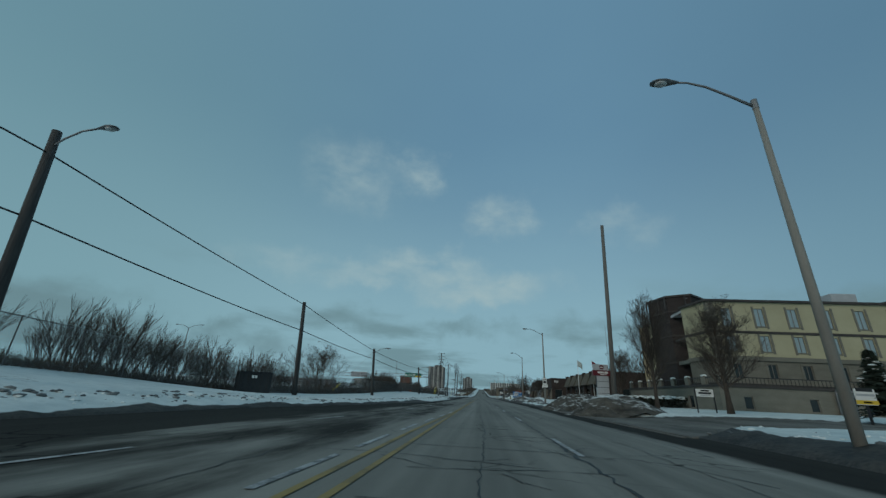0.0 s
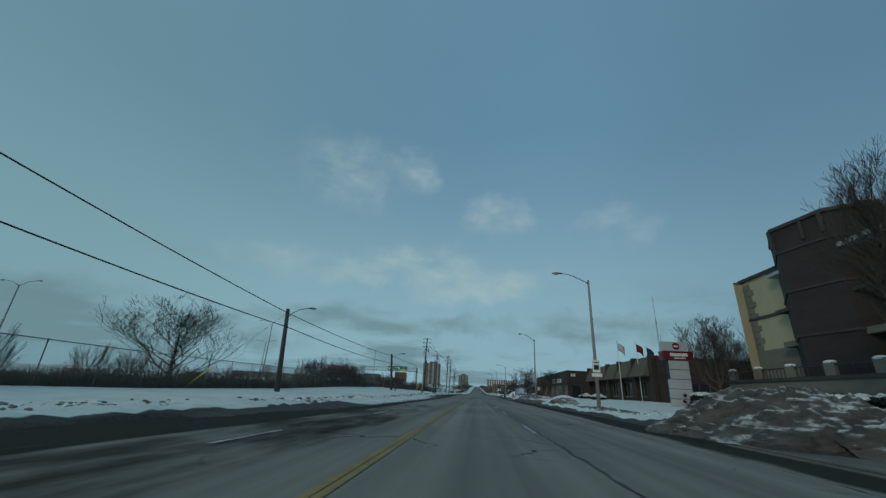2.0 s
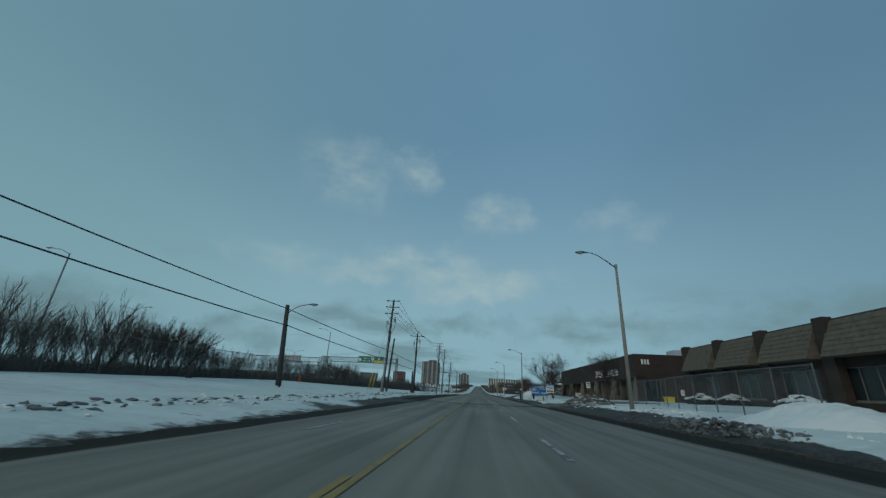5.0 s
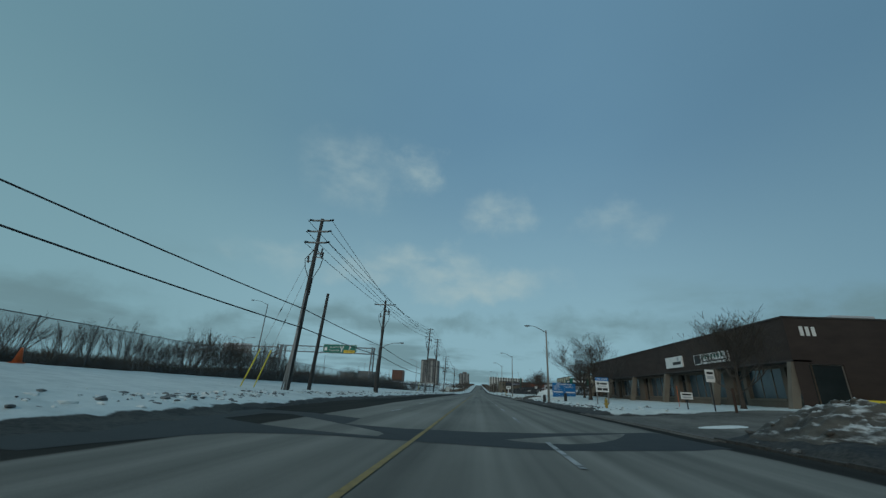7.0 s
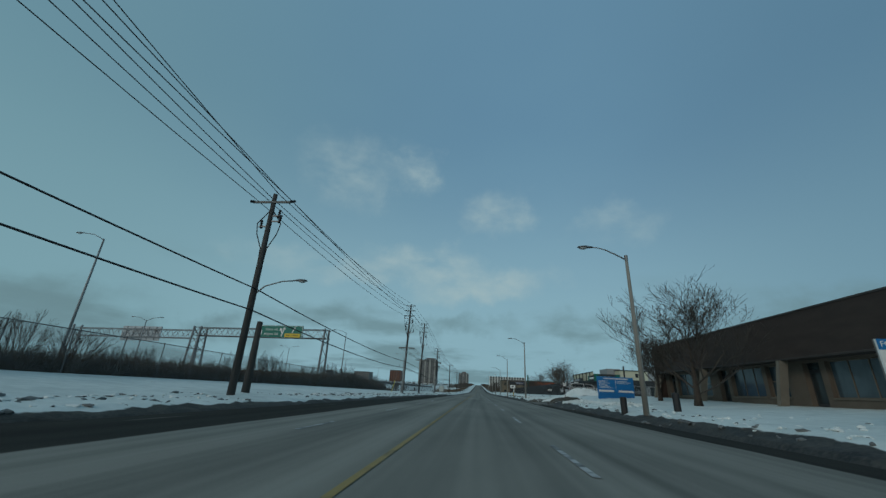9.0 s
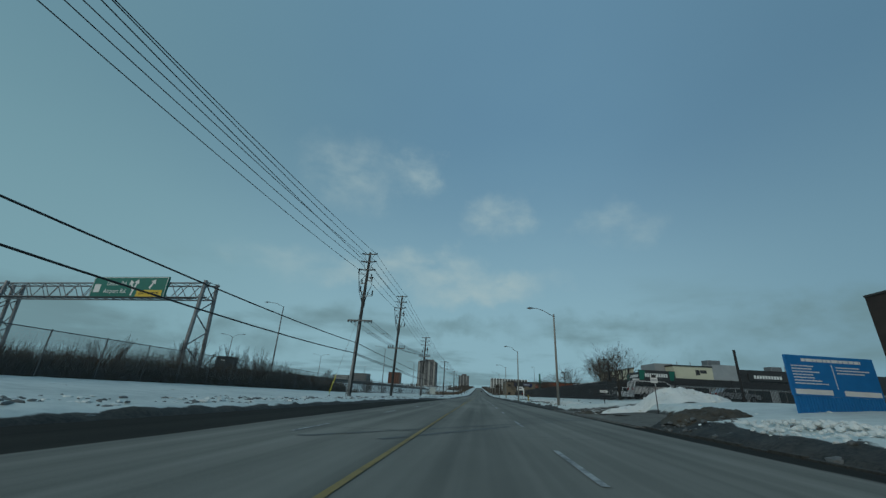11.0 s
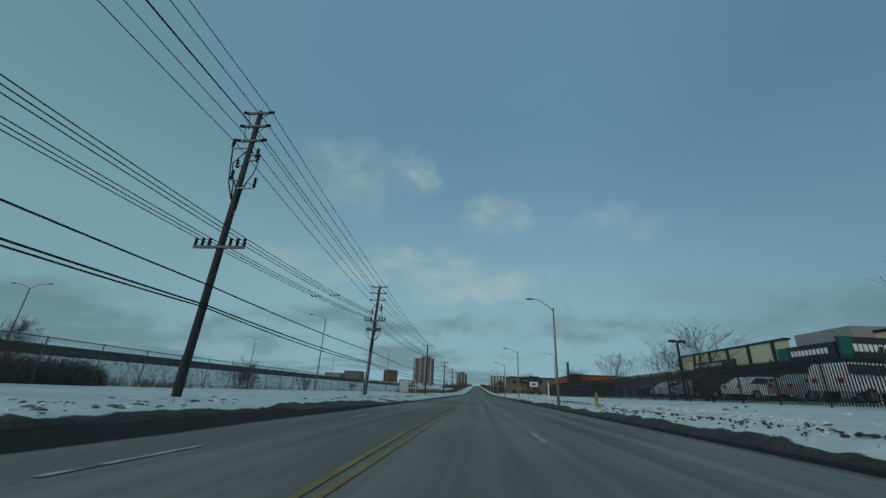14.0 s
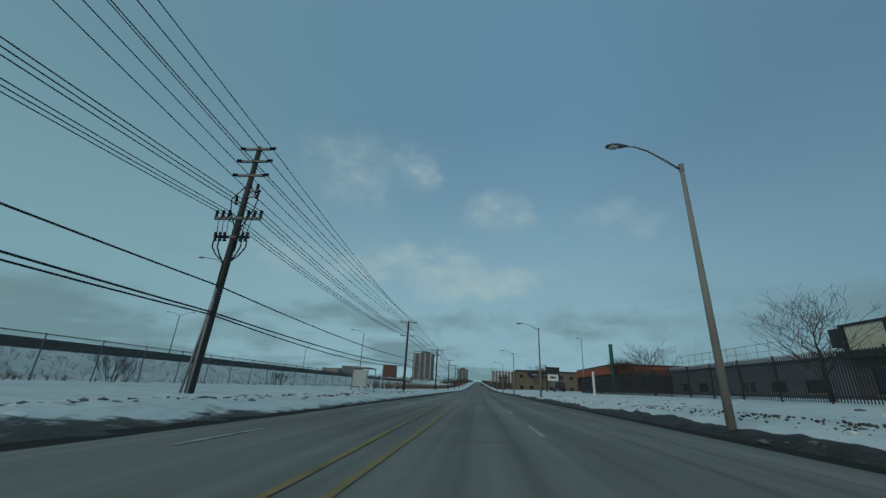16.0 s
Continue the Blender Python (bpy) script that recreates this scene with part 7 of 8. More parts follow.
def hedge():
    rng = random.Random(31)
    g = ground_height(24, 74)
    root = thing("hedge", (0, 0, 0), "low dark clipped hedge capped with snow", "hedge")
    f, s = Form(), Form()
    for _ in range(900):
        u = rng.random()
        x, y = mixv(23.0, 25.4, u) + rng.gauss(0, 0.35), mixv(76.5, 55.0, u) + rng.gauss(0, 0.3)
        z = g + rng.uniform(0.0, 1.15)
        lump(f, x, y, z, rng.uniform(0.12, 0.26), rng, 0.9)
        if rng.random() < 0.3:
            lump(s, x, y, g + rng.uniform(1.1, 1.42), rng.uniform(0.14, 0.32), rng, 0.45)
    part("foliage", f, HEDGE, root)
    part("snow_cap", s, SNOW, root, "white snow cap")


hedge()


def snowy_shrub(x, y, w):
    rng = random.Random(int(x * y))
    g = ground_height(x, y)
    root = thing("evergreen_shrub", (x, y, g), "low dark evergreen shrub loaded with snow", "shrub", "snowy shrubs")
    f, s = Form(), Form()
    for _ in range(160):
        a, r = rng.uniform(0, 6.28), w * math.sqrt(rng.random())
        lump(f, r * math.cos(a), r * math.sin(a), rng.uniform(0.05, 0.75) * (1.1 - r / w * 0.6), rng.uniform(0.08, 0.2), rng, 0.9)
        if rng.random() < 0.5:
            lump(s, r * math.cos(a), r * math.sin(a), 0.95 * (1.1 - r / w * 0.6), rng.uniform(0.1, 0.28), rng, 0.4)
    part("foliage", f, HEDGE, root)
    part("snow_cap", s, SNOW, root, "thick snow")


snowy_shrub(23.5, 120.0, 1.3)
snowy_shrub(25.0, 117.0, 1.2)
snowy_shrub(21.5, 104.0, 1.2)


# ---- brown brick buildings ----
def mansard_shop():
    """Low brown building with sloped shingled canopies."""
    root = thing("brown_shop", label="low dark brown building with sloped weathered shingle canopies", category="building")
    x, y0, y1 = 27.0, 92.0, 128.0
    top = 7.6
    ops = [(3 + 6 * i, 7 + 6 * i, 1.9, 4.2) for i in range(5)]
    face = part("wall", wall_form(y1 - y0, 0.6, top, ops), BRICK_BROWN, root)
    place(face, x, y1, 0, -90)
    for o in ops:
        window_set(face, *o, mullions=2)
    end = part("wall", wall_form(30, 0.6, top, [(4, 7, 1.8, 4.0), (12, 15, 1.8, 4.0)]), BRICK_BROWN, root)
    place(end, x, y0, 0, 0)
    for o in ((4, 7, 1.8, 4.0), (12, 15, 1.8, 4.0)):
        window_set(end, *o)
    place(part("wall", wall_form(30, 0.6, top, []), BRICK_BROWN, root), x + 30, y1, 0, 180)
    place(part("wall", wall_form(y1 - y0, 0.6, top, []), BRICK_BROWN, root), x + 30, y0, 0, 90)
    part("roof", Form().box(x + 0.1, x + 30, y0 + 0.1, y1 - 0.1, top - 0.4, top - 0.1), ROOFING, root)
    part("coping", Form().box(x - 0.1, x + 0.35, y0, y1 + 0.1, top, top + 0.2).box(x + 0.35, x + 30, y1 - 0.2, y1 + 0.1, top, top + 0.2), TRIM, root)
    for i in range(5):
        a = y0 + 2.0 + 6.9 * i
        b = a + 5.6
        can = Form()
        can.add([(x - 0.25, a, top + 0.05), (x - 0.25, b, top + 0.05), (x - 1.5, b, 4.9), (x - 1.5, a, 4.9), (x, a, 4.9), (x, b, 4.9), (x, a, top + 0.05), (x, b, top + 0.05)],
                [(0, 1, 2, 3), (3, 2, 5, 4), (0, 3, 4, 6), (1, 7, 5, 2), (0, 6, 7, 1)])
        c = part("canopy", can, SHINGLE, root, "sloped shingled canopy")
        for k in range(7):
            t0 = k / 7
            sh = Form()
            zz0, xx0 = mixv(4.9, top, t0), mixv(x - 1.5, x - 0.25, t0)
            zz1, xx1 = mixv(4.9, top, t0 + 1 / 7), mixv(x - 1.5, x - 0.25, t0 + 1 / 7)
            sh.add([(xx0 - 0.05, a - 0.03, zz0), (xx0 - 0.05, b + 0.03, zz0), (xx1 - 0.015, b + 0.03, zz1), (xx1 - 0.015, a - 0.03, zz1), (xx0, a, zz0), (xx0, b, zz0)], [(0, 1, 2, 3), (0, 4, 5, 1)])
            part("shingle_course", sh, SHINGLE, c)
    for i in range(6):
        part("pier", Form().box(x - 0.7, x, y0 + 0.6 + 6.9 * i, y0 + 1.7 + 6.9 * i, 0.6, top + 0.35, cut=0.03), BRICK_BROWN, root, "brown brick pier")
    part("roof_unit", Form().box(x + 9, x + 11.5, 112, 114.5, top, top + 1.2, cut=0.05), GREY_SIGN, root)


mansard_shop()


def brick_office():
    """Long single-storey brown brick building with pale angled columns."""
    root = thing("brick_office", label="long low brown brick office with pale slanted columns", category="building")
    cx, cy = 23.3, 136.2
    y1 = 189.4
    g, top, head = 1.0, 7.7, 4.55
    ln = y1 - cy
    posts = [188.9, 178.3, 167.4, 156.8, 146.3, 136.5]
    bays, doors = [], []
    for a in posts[:-1]:
        u = y1 - a
        doors.append((u + 0.5, u + 2.0, g + 0.1, 4.25))
        bays += [(u + 2.5, u + 6.9, 1.8, 4.25), (u + 7.4, u + 9.6, 1.8, 4.25)]
    low = part("wall", wall_form(ln, g - 0.3, head, bays + doors, 0.5), SPANDREL, root, "tan-brown lower wall")
    place(low, cx + 1.2, y1, 0, -90)
    for k, o in enumerate(bays):
        window_set(low, *o, mullions=0 if k % 2 else 2, y=0.3, bars=k % 2, glass=OFFICE_GLASS, frame=TAN_FRAME)
    for o in doors:
        d = part("door", Form().box(o[0], o[1], 0.4, 0.45, o[2], o[3] - 0.5), DARK_WALL, low, "dark glazed entrance door")
        part("door_pane", Form().box(o[0] + 0.15, o[1] - 0.15, 0.385, 0.398, o[2] + 0.3, o[3] - 0.75), GLASS, d)
        part("door_handle", Form().box(o[1] - 0.22, o[1] - 0.17, 0.33, 0.384, o[2] + 0.9, o[2] + 1.25), STEEL, d)
        part("transom", Form().box(o[0], o[1], 0.4, 0.45, o[3] - 0.48, o[3]), GLASS, low)
    up = part("fascia", wall_form(ln, head, top, []), BRICK_BROWN, root, "plain brown brick fascia")
    place(up, cx, y1, 0, -90)
    part("soffit", Form().box(cx, cx + 1.3, cy, y1, head - 0.12, head - 0.003), TRIM, root)
    end = part("wall", wall_form(40, g - 0.3, top, [(1.0, 3.4, g, 4.3), (7.0, 8.5, 1.9, 3.9), (12.5, 13.4, g, 3.4), (16, 17.4, 1.9, 3.9)]), BRICK_BROWN, root)
    place(end, cx, cy, 0, 0)
    for o in ((1.0, 3.4, g, 4.3), (7.0, 8.5, 1.9, 3.9), (12.5, 13.4, g, 3.4), (16, 17.4, 1.9, 3.9)):
        window_set(end, *o, mullions=0, sill=False)
    place(part("wall", wall_form(40, g - 0.3, top, []), BRICK_BROWN, root), cx + 40, y1, 0, 180)
    place(part("wall", wall_form(y1 - cy, g - 0.3, top, []), BRICK_BROWN, root), cx + 40, cy, 0, 90)
    part("roof", Form().box(cx + 0.1, cx + 40, cy + 0.1, y1 - 0.1, top - 0.3, top - 0.05), ROOFING, root)
    part("coping", Form().box(cx - 0.06, cx + 0.3, cy - 0.06, y1, top, top + 0.12).box(cx + 0.3, cx + 40, cy - 0.06, cy + 0.3, top, top + 0.12), TRIM, root)
    for yy in posts:
        col = Form()
        ring0 = [(cx - 0.85, yy - 0.2), (cx - 0.25, yy - 0.2), (cx - 0.25, yy + 0.2), (cx - 0.85, yy + 0.2)]
        ring1 = [(cx - 0.1, yy - 0.2), (cx + 0.5, yy - 0.2), (cx + 0.5, yy + 0.2), (cx - 0.1, yy + 0.2)]
        col.add([(x, y, g - 0.3) for x, y in ring0] + [(x, y, head - 0.13) for x, y in ring1], [(3, 2, 1, 0), (4, 5, 6, 7), (0, 1, 5, 4), (1, 2, 6, 5), (2, 3, 7, 6), (3, 0, 4, 7)])
        part("column", col, COLUMN, root, "pale slanted concrete column")
    rng = random.Random(5)
    # number plate on the corner, as plain bars
    for k in range(3):
        part("number_bar", Form().box(cx + 1.0 + 0.42 * k, cx + 1.26 + 0.42 * k, cy - 0.02, cy - 0.003, 6.35, 7.05), WHITE, root)
    s1 = part("shop_sign", Form().box(cx - 0.16, cx - 0.02, 152.0, 156.0, 4.98, 6.2), WHITE, root, "white tenant sign with grey writing")
    part("sign_bar", Form().box(cx - 0.17, cx - 0.162, 152.3, 154.2, 5.28, 5.6), BLACK, s1)
    part("sign_emblem", Form().tube([(cx - 0.162, 152.9, 5.88), (cx - 0.17, 152.9, 5.88)], 0.24, 14), GREY_SIGN, s1)
    s2 = part("shop_sign", Form().box(cx - 0.16, cx - 0.02, 143.5, 149.4, 5.0, 5.98), WHITE, root, "long white tenant sign with green writing")
    part("sign_emblem", Form().box(cx - 0.17, cx - 0.162, 148.2, 149.3, 5.06, 5.92), DARK_WALL, s2, "green emblem")
    for k in range(7):
        part("sign_bar", Form().box(cx - 0.17, cx - 0.162, 147.6 - 0.55 * k, 147.9 - 0.55 * k, 5.48, 5.82), TEAL, s2)
    part("sign_bar", Form().box(cx - 0.17, cx - 0.162, 143.9, 147.8, 5.16, 5.28), BLACK, s2)
    for dx, z0, z1, w in ((6.0, 2.2, 3.0, 0.5), (9.2, 2.2, 2.9, 0.5), (10.6, 2.3, 3.4, 0.5), (15.2, 2.3, 3.3, 1.3), (18.9, 2.4, 3.1, 0.5)):
        part("wall_notice", Form().box(cx + dx, cx + dx + w, cy - 0.03, cy - 0.004, z0, z1), WHITE, root, "white notice plate")
    part("wall_lamp", Form().box(cx + 13.4, cx + 13.8, cy - 0.25, cy - 0.003, 4.0, 4.5), WHITE, root)
    part("roof_unit", Form().box(cx + 9.0, cx + 12.6, 142.5, 145.5, top, top + 1.7, cut=0.06), GREY_SIGN, root, "pale rooftop air unit")
    part("roof_unit", Form().box(cx + 6.0, cx + 8.0, 161, 164, top, top + 0.8, cut=0.06), GREY_SIGN, root)


brick_office()


def salt_bin(x, y):
    g = ground_height(x, y)
    root = thing("salt_bin", (x, y, g), "small yellow plastic salt bin by the wall", "salt bin")
    part("body", Form().prism([(-0.55, -0.35), (0.55, -0.35), (0.6, 0.35), (-0.6, 0.35)], 0, 0.55), YELLOW_GUARD, root)
    part("lid", Form().prism([(-0.62, -0.42), (0.62, -0.42), (0.66, 0.4), (-0.66, 0.4)], 0.55, 0.72, cap=0.08), YELLOW_GUARD, root)


salt_bin(27.3, 135.6)


def stub(x, y, h, m, label, w=0.1):
    g = ground_height(x, y)
    single("marker_post", Form().tube([(0, 0, -0.1), (0, 0, h - 0.05), (0, 0, h)], [w, w, w * 0.7], 8), m, label, "post", at=pose(x, y, g), smooth=False, group="marker posts")


stub(11.4, 159.2, 1.0, BLACK, "short black bollard in the snow", 0.2)
stub(8.9, 160.5, 0.9, BLACK, "short black bollard in the snow", 0.2)
stub(16.6, 140.2, 1.6, ORANGE, "thin orange marker post in the snow", 0.022)
stub(15.9, 131.6, 1.5, BRICK_RUST, "leaning dark rusty post in the snow", 0.08)
stub(13.3, 286.0, 2.6, WHITE, "white marker post by the fence", 0.14)
stub(-15.2, 104.6, 0.9, BLACK, "short dark post beside the wooden pole", 0.08)


def cone(x, y):
    g = ground_height(x, y)
    root = thing("traffic_cone", (x, y, g), "orange traffic cone on the snow", "traffic cone")
    part("cone", Form().tube([(0, 0, 0.04), (0, 0, 0.68), (0, 0, 0.7)], [0.18, 0.045, 0.03], 12), ORANGE, root, "", True)
    part("base", Form().box(-0.22, 0.22, -0.22, 0.22, 0.0, 0.05, cut=0.03), ORANGE, root)


cone(-21.3, 121.2)


def steel_bin(x, y, turn, lx, ly, h, label):
    g = ground_height(x, y)
    root = thing("waste_bin", (x, y, g), label, "waste container", turn=turn)
    part("body", Form().prism([(-lx / 2, -ly / 2), (lx / 2, -ly / 2), (lx / 2, ly / 2), (-lx / 2, ly / 2)], 0.0, h - 0.1), DARK_WALL, root)
    ribs = Form()
    for i in range(5):
        u = -lx / 2 + lx * (i + 0.5) / 5
        ribs.box(u - 0.05, u + 0.05, -ly / 2 - 0.06, -ly / 2 - 0.003, 0.05, h - 0.15)
    part("ribs", ribs, DARK_WALL, root)
    part("lid", Form().prism([(-lx / 2 - 0.05, -ly / 2 - 0.08), (lx / 2 + 0.05, -ly / 2 - 0.08), (lx / 2 + 0.05, ly / 2 + 0.05), (-lx / 2 - 0.05, ly / 2 + 0.05)], h - 0.1, h, cap=0.05), BLACK, root)
    for k in (-0.35, -0.1):
        part("label_plate", Form().box(k, k + 0.18, -ly / 2 - 0.075, -ly / 2 - 0.062, h - 0.55, h - 0.33), WHITE, root)


steel_bin(-20.3, 34.2, 42, 2.7, 1.5, 1.75, "dark steel utility box on the snowy verge")
steel_bin(-27.2, 205.2, 10, 1.7, 1.4, 2.9, "tall dull steel box behind the chain-link fence")


# ---- car lot behind the picket fence ----
def car(x, y, turn, paint, long=4.6, wide=1.8, high=1.45, van=False, label="parked car", g=None):
    z = (ground_height(x, y) if g is None else g)
    root = thing("parked_car", (x, y, z), label, "car", "cars in the lot", turn)
    h = high
    if van:
        side = [(-0.5, 0.28), (0.5, 0.28), (0.5, 0.55), (0.47, 0.64), (0.30, 0.70), (0.17, 0.97), (0.1, 1.0), (-0.44, 1.0), (-0.49, 0.9), (-0.5, 0.6)]
        glass = [(0.26, 0.70), (0.15, 0.95), (-0.44, 0.95), (-0.47, 0.70)]
    else:
        side = [(-0.5, 0.25), (0.5, 0.25), (0.505, 0.45), (0.48, 0.56), (0.24, 0.64), (0.09, 0.96), (0.02, 1.0), (-0.2, 1.0), (-0.28, 0.96), (-0.42, 0.68), (-0.49, 0.64), (-0.505, 0.45)]
        glass = [(0.20, 0.66), (0.08, 0.93), (-0.25, 0.93), (-0.38, 0.68)]
    f = Form()
    n = len(side)

    def ring(w, inset):
        return [(u * long, w * (1.0 if v < 0.66 else 1.0 - inset * (v - 0.66) / 0.34), v * h) for u, v in side]

    left, right = ring(wide / 2, 0.22), [(a, -b, c) for a, b, c in ring(wide / 2, 0.22)]
    f.add(left + right, [tuple(range(n)), tuple(reversed(range(n, 2 * n)))] + [(i, n + i, n + (i + 1) % n, (i + 1) % n) for i in range(n)])
    body = part("body", f, paint, root)
    for s in (-1, 1):
        gl = Form().add([(u * long, s * (wide / 2 * (1 - 0.22 * (v - 0.66) / 0.34) + 0.008), v * h) for u, v in glass], [tuple(range(len(glass)))])
        part("side_window", gl, GLASS, body)
        part("pillar", Form().box(-0.08 * long, -0.065 * long, s * (wide / 2 - 0.03) - 0.02, s * (wide / 2 - 0.03) + 0.02, 0.66 * h, 0.92 * h), paint, body)
        for u in (-0.31, 0.31):
            tyre = part("wheel", Form().tube([(u * long, s * (wide / 2 - 0.2), 0.33), (u * long, s * (wide / 2 + 0.012), 0.33)], 0.33, 18), RUBBER, root)
            part("rim", Form().tube([(u * long, s * (wide / 2 + 0.013), 0.33), (u * long, s * (wide / 2 + 0.022), 0.33)], 0.2, 14), STEEL, tyre)
        part("tail_lamp", Form().box(-0.508 * long, -0.49 * long, s * wide * 0.33 - 0.12, s * wide * 0.33 + 0.12, 0.48 * h, 0.6 * h), TAIL, body)
        part("headlight", Form().box(0.485 * long, 0.507 * long, s * wide * 0.34 - 0.16, s * wide * 0.34 + 0.16, 0.44 * h, 0.53 * h), LENS, body)
    part("windscreen", Form().add([(glass[0][0] * long + 0.14 * long * 0.25 + 0.02, s * wide * 0.42, 0.67 * h) for s in (-1, 1)] + [(glass[1][0] * long + 0.03 * long, s * wide * 0.36, 0.94 * h) for s in (1, -1)], [(0, 1, 2, 3)]), GLASS, body)
    return root


LOT = [(20.0, 212.5, 2, CAR_WHITE, 5.5, 2.0, 1.95, True, "white sport-utility vehicle parked behind the picket fence"),
       (29.0, 213.6, 0, CAR_SILVER, 4.5, 1.8, 1.5, False, "silver car parked in the lot"),
       (18.6, 219.3, 10, CAR_WHITE, 4.6, 1.8, 1.5, False, "white car parked behind the fence"),
       (19.0, 223.2, 10, CAR_DARK, 4.6, 1.8, 1.5, False, "black car parked behind the fence"),
       (19.4, 226.8, 12, CAR_RED, 4.4, 1.75, 1.45, False, "dark red car parked behind the fence"),
       (19.2, 230.4, 8, CAR_WHITE, 4.9, 1.9, 1.8, True, "white van parked behind the fence"),
       (19.5, 234.2, 10, CAR_SILVER, 4.6, 1.8, 1.5, False, "silver car parked behind the fence"),
       (19.1, 238.0, 10, CAR_WHITE, 4.6, 1.8, 1.5, False, "white car parked in the lot"),
       (19.3, 241.8, 10, CAR_DARK, 4.8, 1.9, 1.75, True, "black sport-utility vehicle parked behind the fence"),
       (19.4, 245.6, 10, CAR_SILVER, 4.6, 1.8, 1.5, False, "silver car parked near the fence"),
       (19.2, 249.5, 10, CAR_WHITE, 4.6, 1.8, 1.5, False, "white car parked near the fence"),
       (19.6, 254.0, 10, CAR_DARK, 4.6, 1.8, 1.5, False, "black car parked near the fence"),
       (30.0, 226.0, 95, CAR_DARK, 4.6, 1.8, 1.5, False, "black car in the second row"),
       (30.5, 233.0, 95, CAR_WHITE, 4.6, 1.8, 1.5, False, "white car in the second row"),
       (15.6, 318.0, 85, CAR_DARK, 4.8, 1.9, 1.8, True, "black sport-utility vehicle by the pylon"),
       (3.4, 640.0, 90, CAR_DARK, 4.6, 1.8, 1.5, False, "dark car far along the road")]
for _c in LOT:
    car(*_c[:8], label=_c[8], g=0.05 + rise(_c[1]) if _c[0] < 5 else None)


def rental_office():
    """The low rental building: dark fascia, green and cream panels."""
    root = thing("rental_office", label="low rental building with dark, green and cream fascia panels", category="building")
    x, y, g = 32.4, 246.4, 1.6
    body = part("wall", wall_form(60, g, 6.2, [(2 + 6 * i, 6.5 + 6 * i, g + 0.5, 4.4) for i in range(9)]), GREY_WALL, root)
    place(body, x, y, 0, 6)
    for i in range(9):
        window_set(body, 2 + 6 * i, 6.5 + 6 * i, g + 0.5, 4.4, mullions=2)
    fas = part("fascia", Form().box(-0.3, 60, -0.29, -0.05, 4.7, 5.98), DARK_WALL, root, "charcoal fascia")
    place(fas, x, y, 0, 6)
    name = part("name_panel", Form().box(-1.3, 5.9, -0.6, -0.35, 5.3, 7.2, cut=0.04), DARK_WALL, root, "charcoal name panel with green ends and white lettering")
    place(name, x, y, 0, 6)
    for x0, x1 in ((-1.25, 0.0), (4.7, 5.85)):
        part("panel_end", Form().add([(x0, -0.606, 5.35), (x1 - 0.4, -0.606, 5.35), (x1, -0.606, 7.15), (x0, -0.606, 7.15)], [(0, 1, 2, 3)]), TEAL, name, "green panel end")
    for k in range(10):
        u = mixv(-0.1, 4.4, k / 10)
        part("letter_bar", Form().box(u, u + 0.32, -0.63, -0.607, 5.95, 6.6), WHITE, name)
    name2 = part("name_panel", Form().box(20.4, 28.4, -0.6, -0.35, 6.2, 7.6, cut=0.04), DARK_WALL, root, "charcoal name panel with white lettering")
    place(name2, x, y, 0, 6)
    for k in range(10):
        u = mixv(21.4, 27.0, k / 10)
        part("letter_bar", Form().box(u, u + 0.4, -0.63, -0.607, 6.6, 7.2), WHITE, name2)
    cream = part("panel", Form().box(5.95, 13.6, -0.3, 3.0, 6.0, 8.3), CREAM_WALL, root, "cream upper storey")
    place(cream, x, y, 0, 6)
    part("logo_bar", Form().box(10.2, 11.0, -0.32, -0.305, 6.7, 7.7), BLACK, cream)
    part("logo_bar", Form().box(11.1, 12.4, -0.32, -0.305, 7.1, 7.7), DARK_WALL, cream)
    part("roof_edge", Form().box(5.8, 13.6, -0.5, 3.1, 8.3, 8.5), BLACK, cream)
    grey = part("upper_block", Form().box(13.65, 18.8, -0.2, 4.0, 6.0, 8.9), GREY_WALL, root, "grey upper block")
    place(grey, x, y, 0, 6)
    place(part("upper_block", Form().box(18.85, 60, -0.28, 4.0, 6.0, 8.2), DARK_WALL, root, "dark upper storey"), x, y, 0, 6)
    for u, w, h in ((14.2, 2.6, 1.7), (27, 2.2, 1.0)):
        place(part("roof_unit", Form().box(u, u + w, 1.5, 3.4, 8.2, 8.2 + h, cut=0.05), STEEL, root, "rooftop air unit"), x, y, 0, 6)
    for u in (7.3, 10.0, 19.5, 29.0):
        place(part("roof_vent", Form().tube([(u, 0.6, 8.0), (u, 0.6, 9.2)], 0.06, 6), STEEL, root), x, y, 0, 6)
    # the long face along the lot: dark canopy, name panels, cream upper wall between black posts
    ops = [(1.5 + 5.0 * i, 5.2 + 5.0 * i, 2.2, 4.4) for i in range(6)]
    side = part("wall", wall_form(30.0, g, 5.2, ops), DULL_WALL, root, "dull wall with shop windows")
    place(side, 33.0, 276.4, 0, -90)
    for o in ops:
        window_set(side, *o, mullions=2)
    part("canopy", Form().box(32.0, 33.6, 246.6, 276.4, 5.15, 5.75), DARK_WALL, root, "charcoal canopy along the shops")
    band = part("upper_wall", Form().box(33.0, 33.4, 254.0, 276.4, 5.76, 8.0), CREAM_WALL, root, "cream upper wall")
    part("roof_edge", Form().box(32.85, 33.5, 253.8, 276.6, 8.0, 8.2), BLACK, band)
    for i in range(6):
        part("post", Form().box(32.82, 33.0, 255.6 + 4.1 * i, 256.0 + 4.1 * i, 5.4, 8.0), BLACK, band, "black steel post")
    panel = part("name_panel", Form().box(31.75, 31.98, 246.8, 253.8, 5.5, 6.9, cut=0.04), DARK_WALL, root, "charcoal name panel with a green end and white lettering")
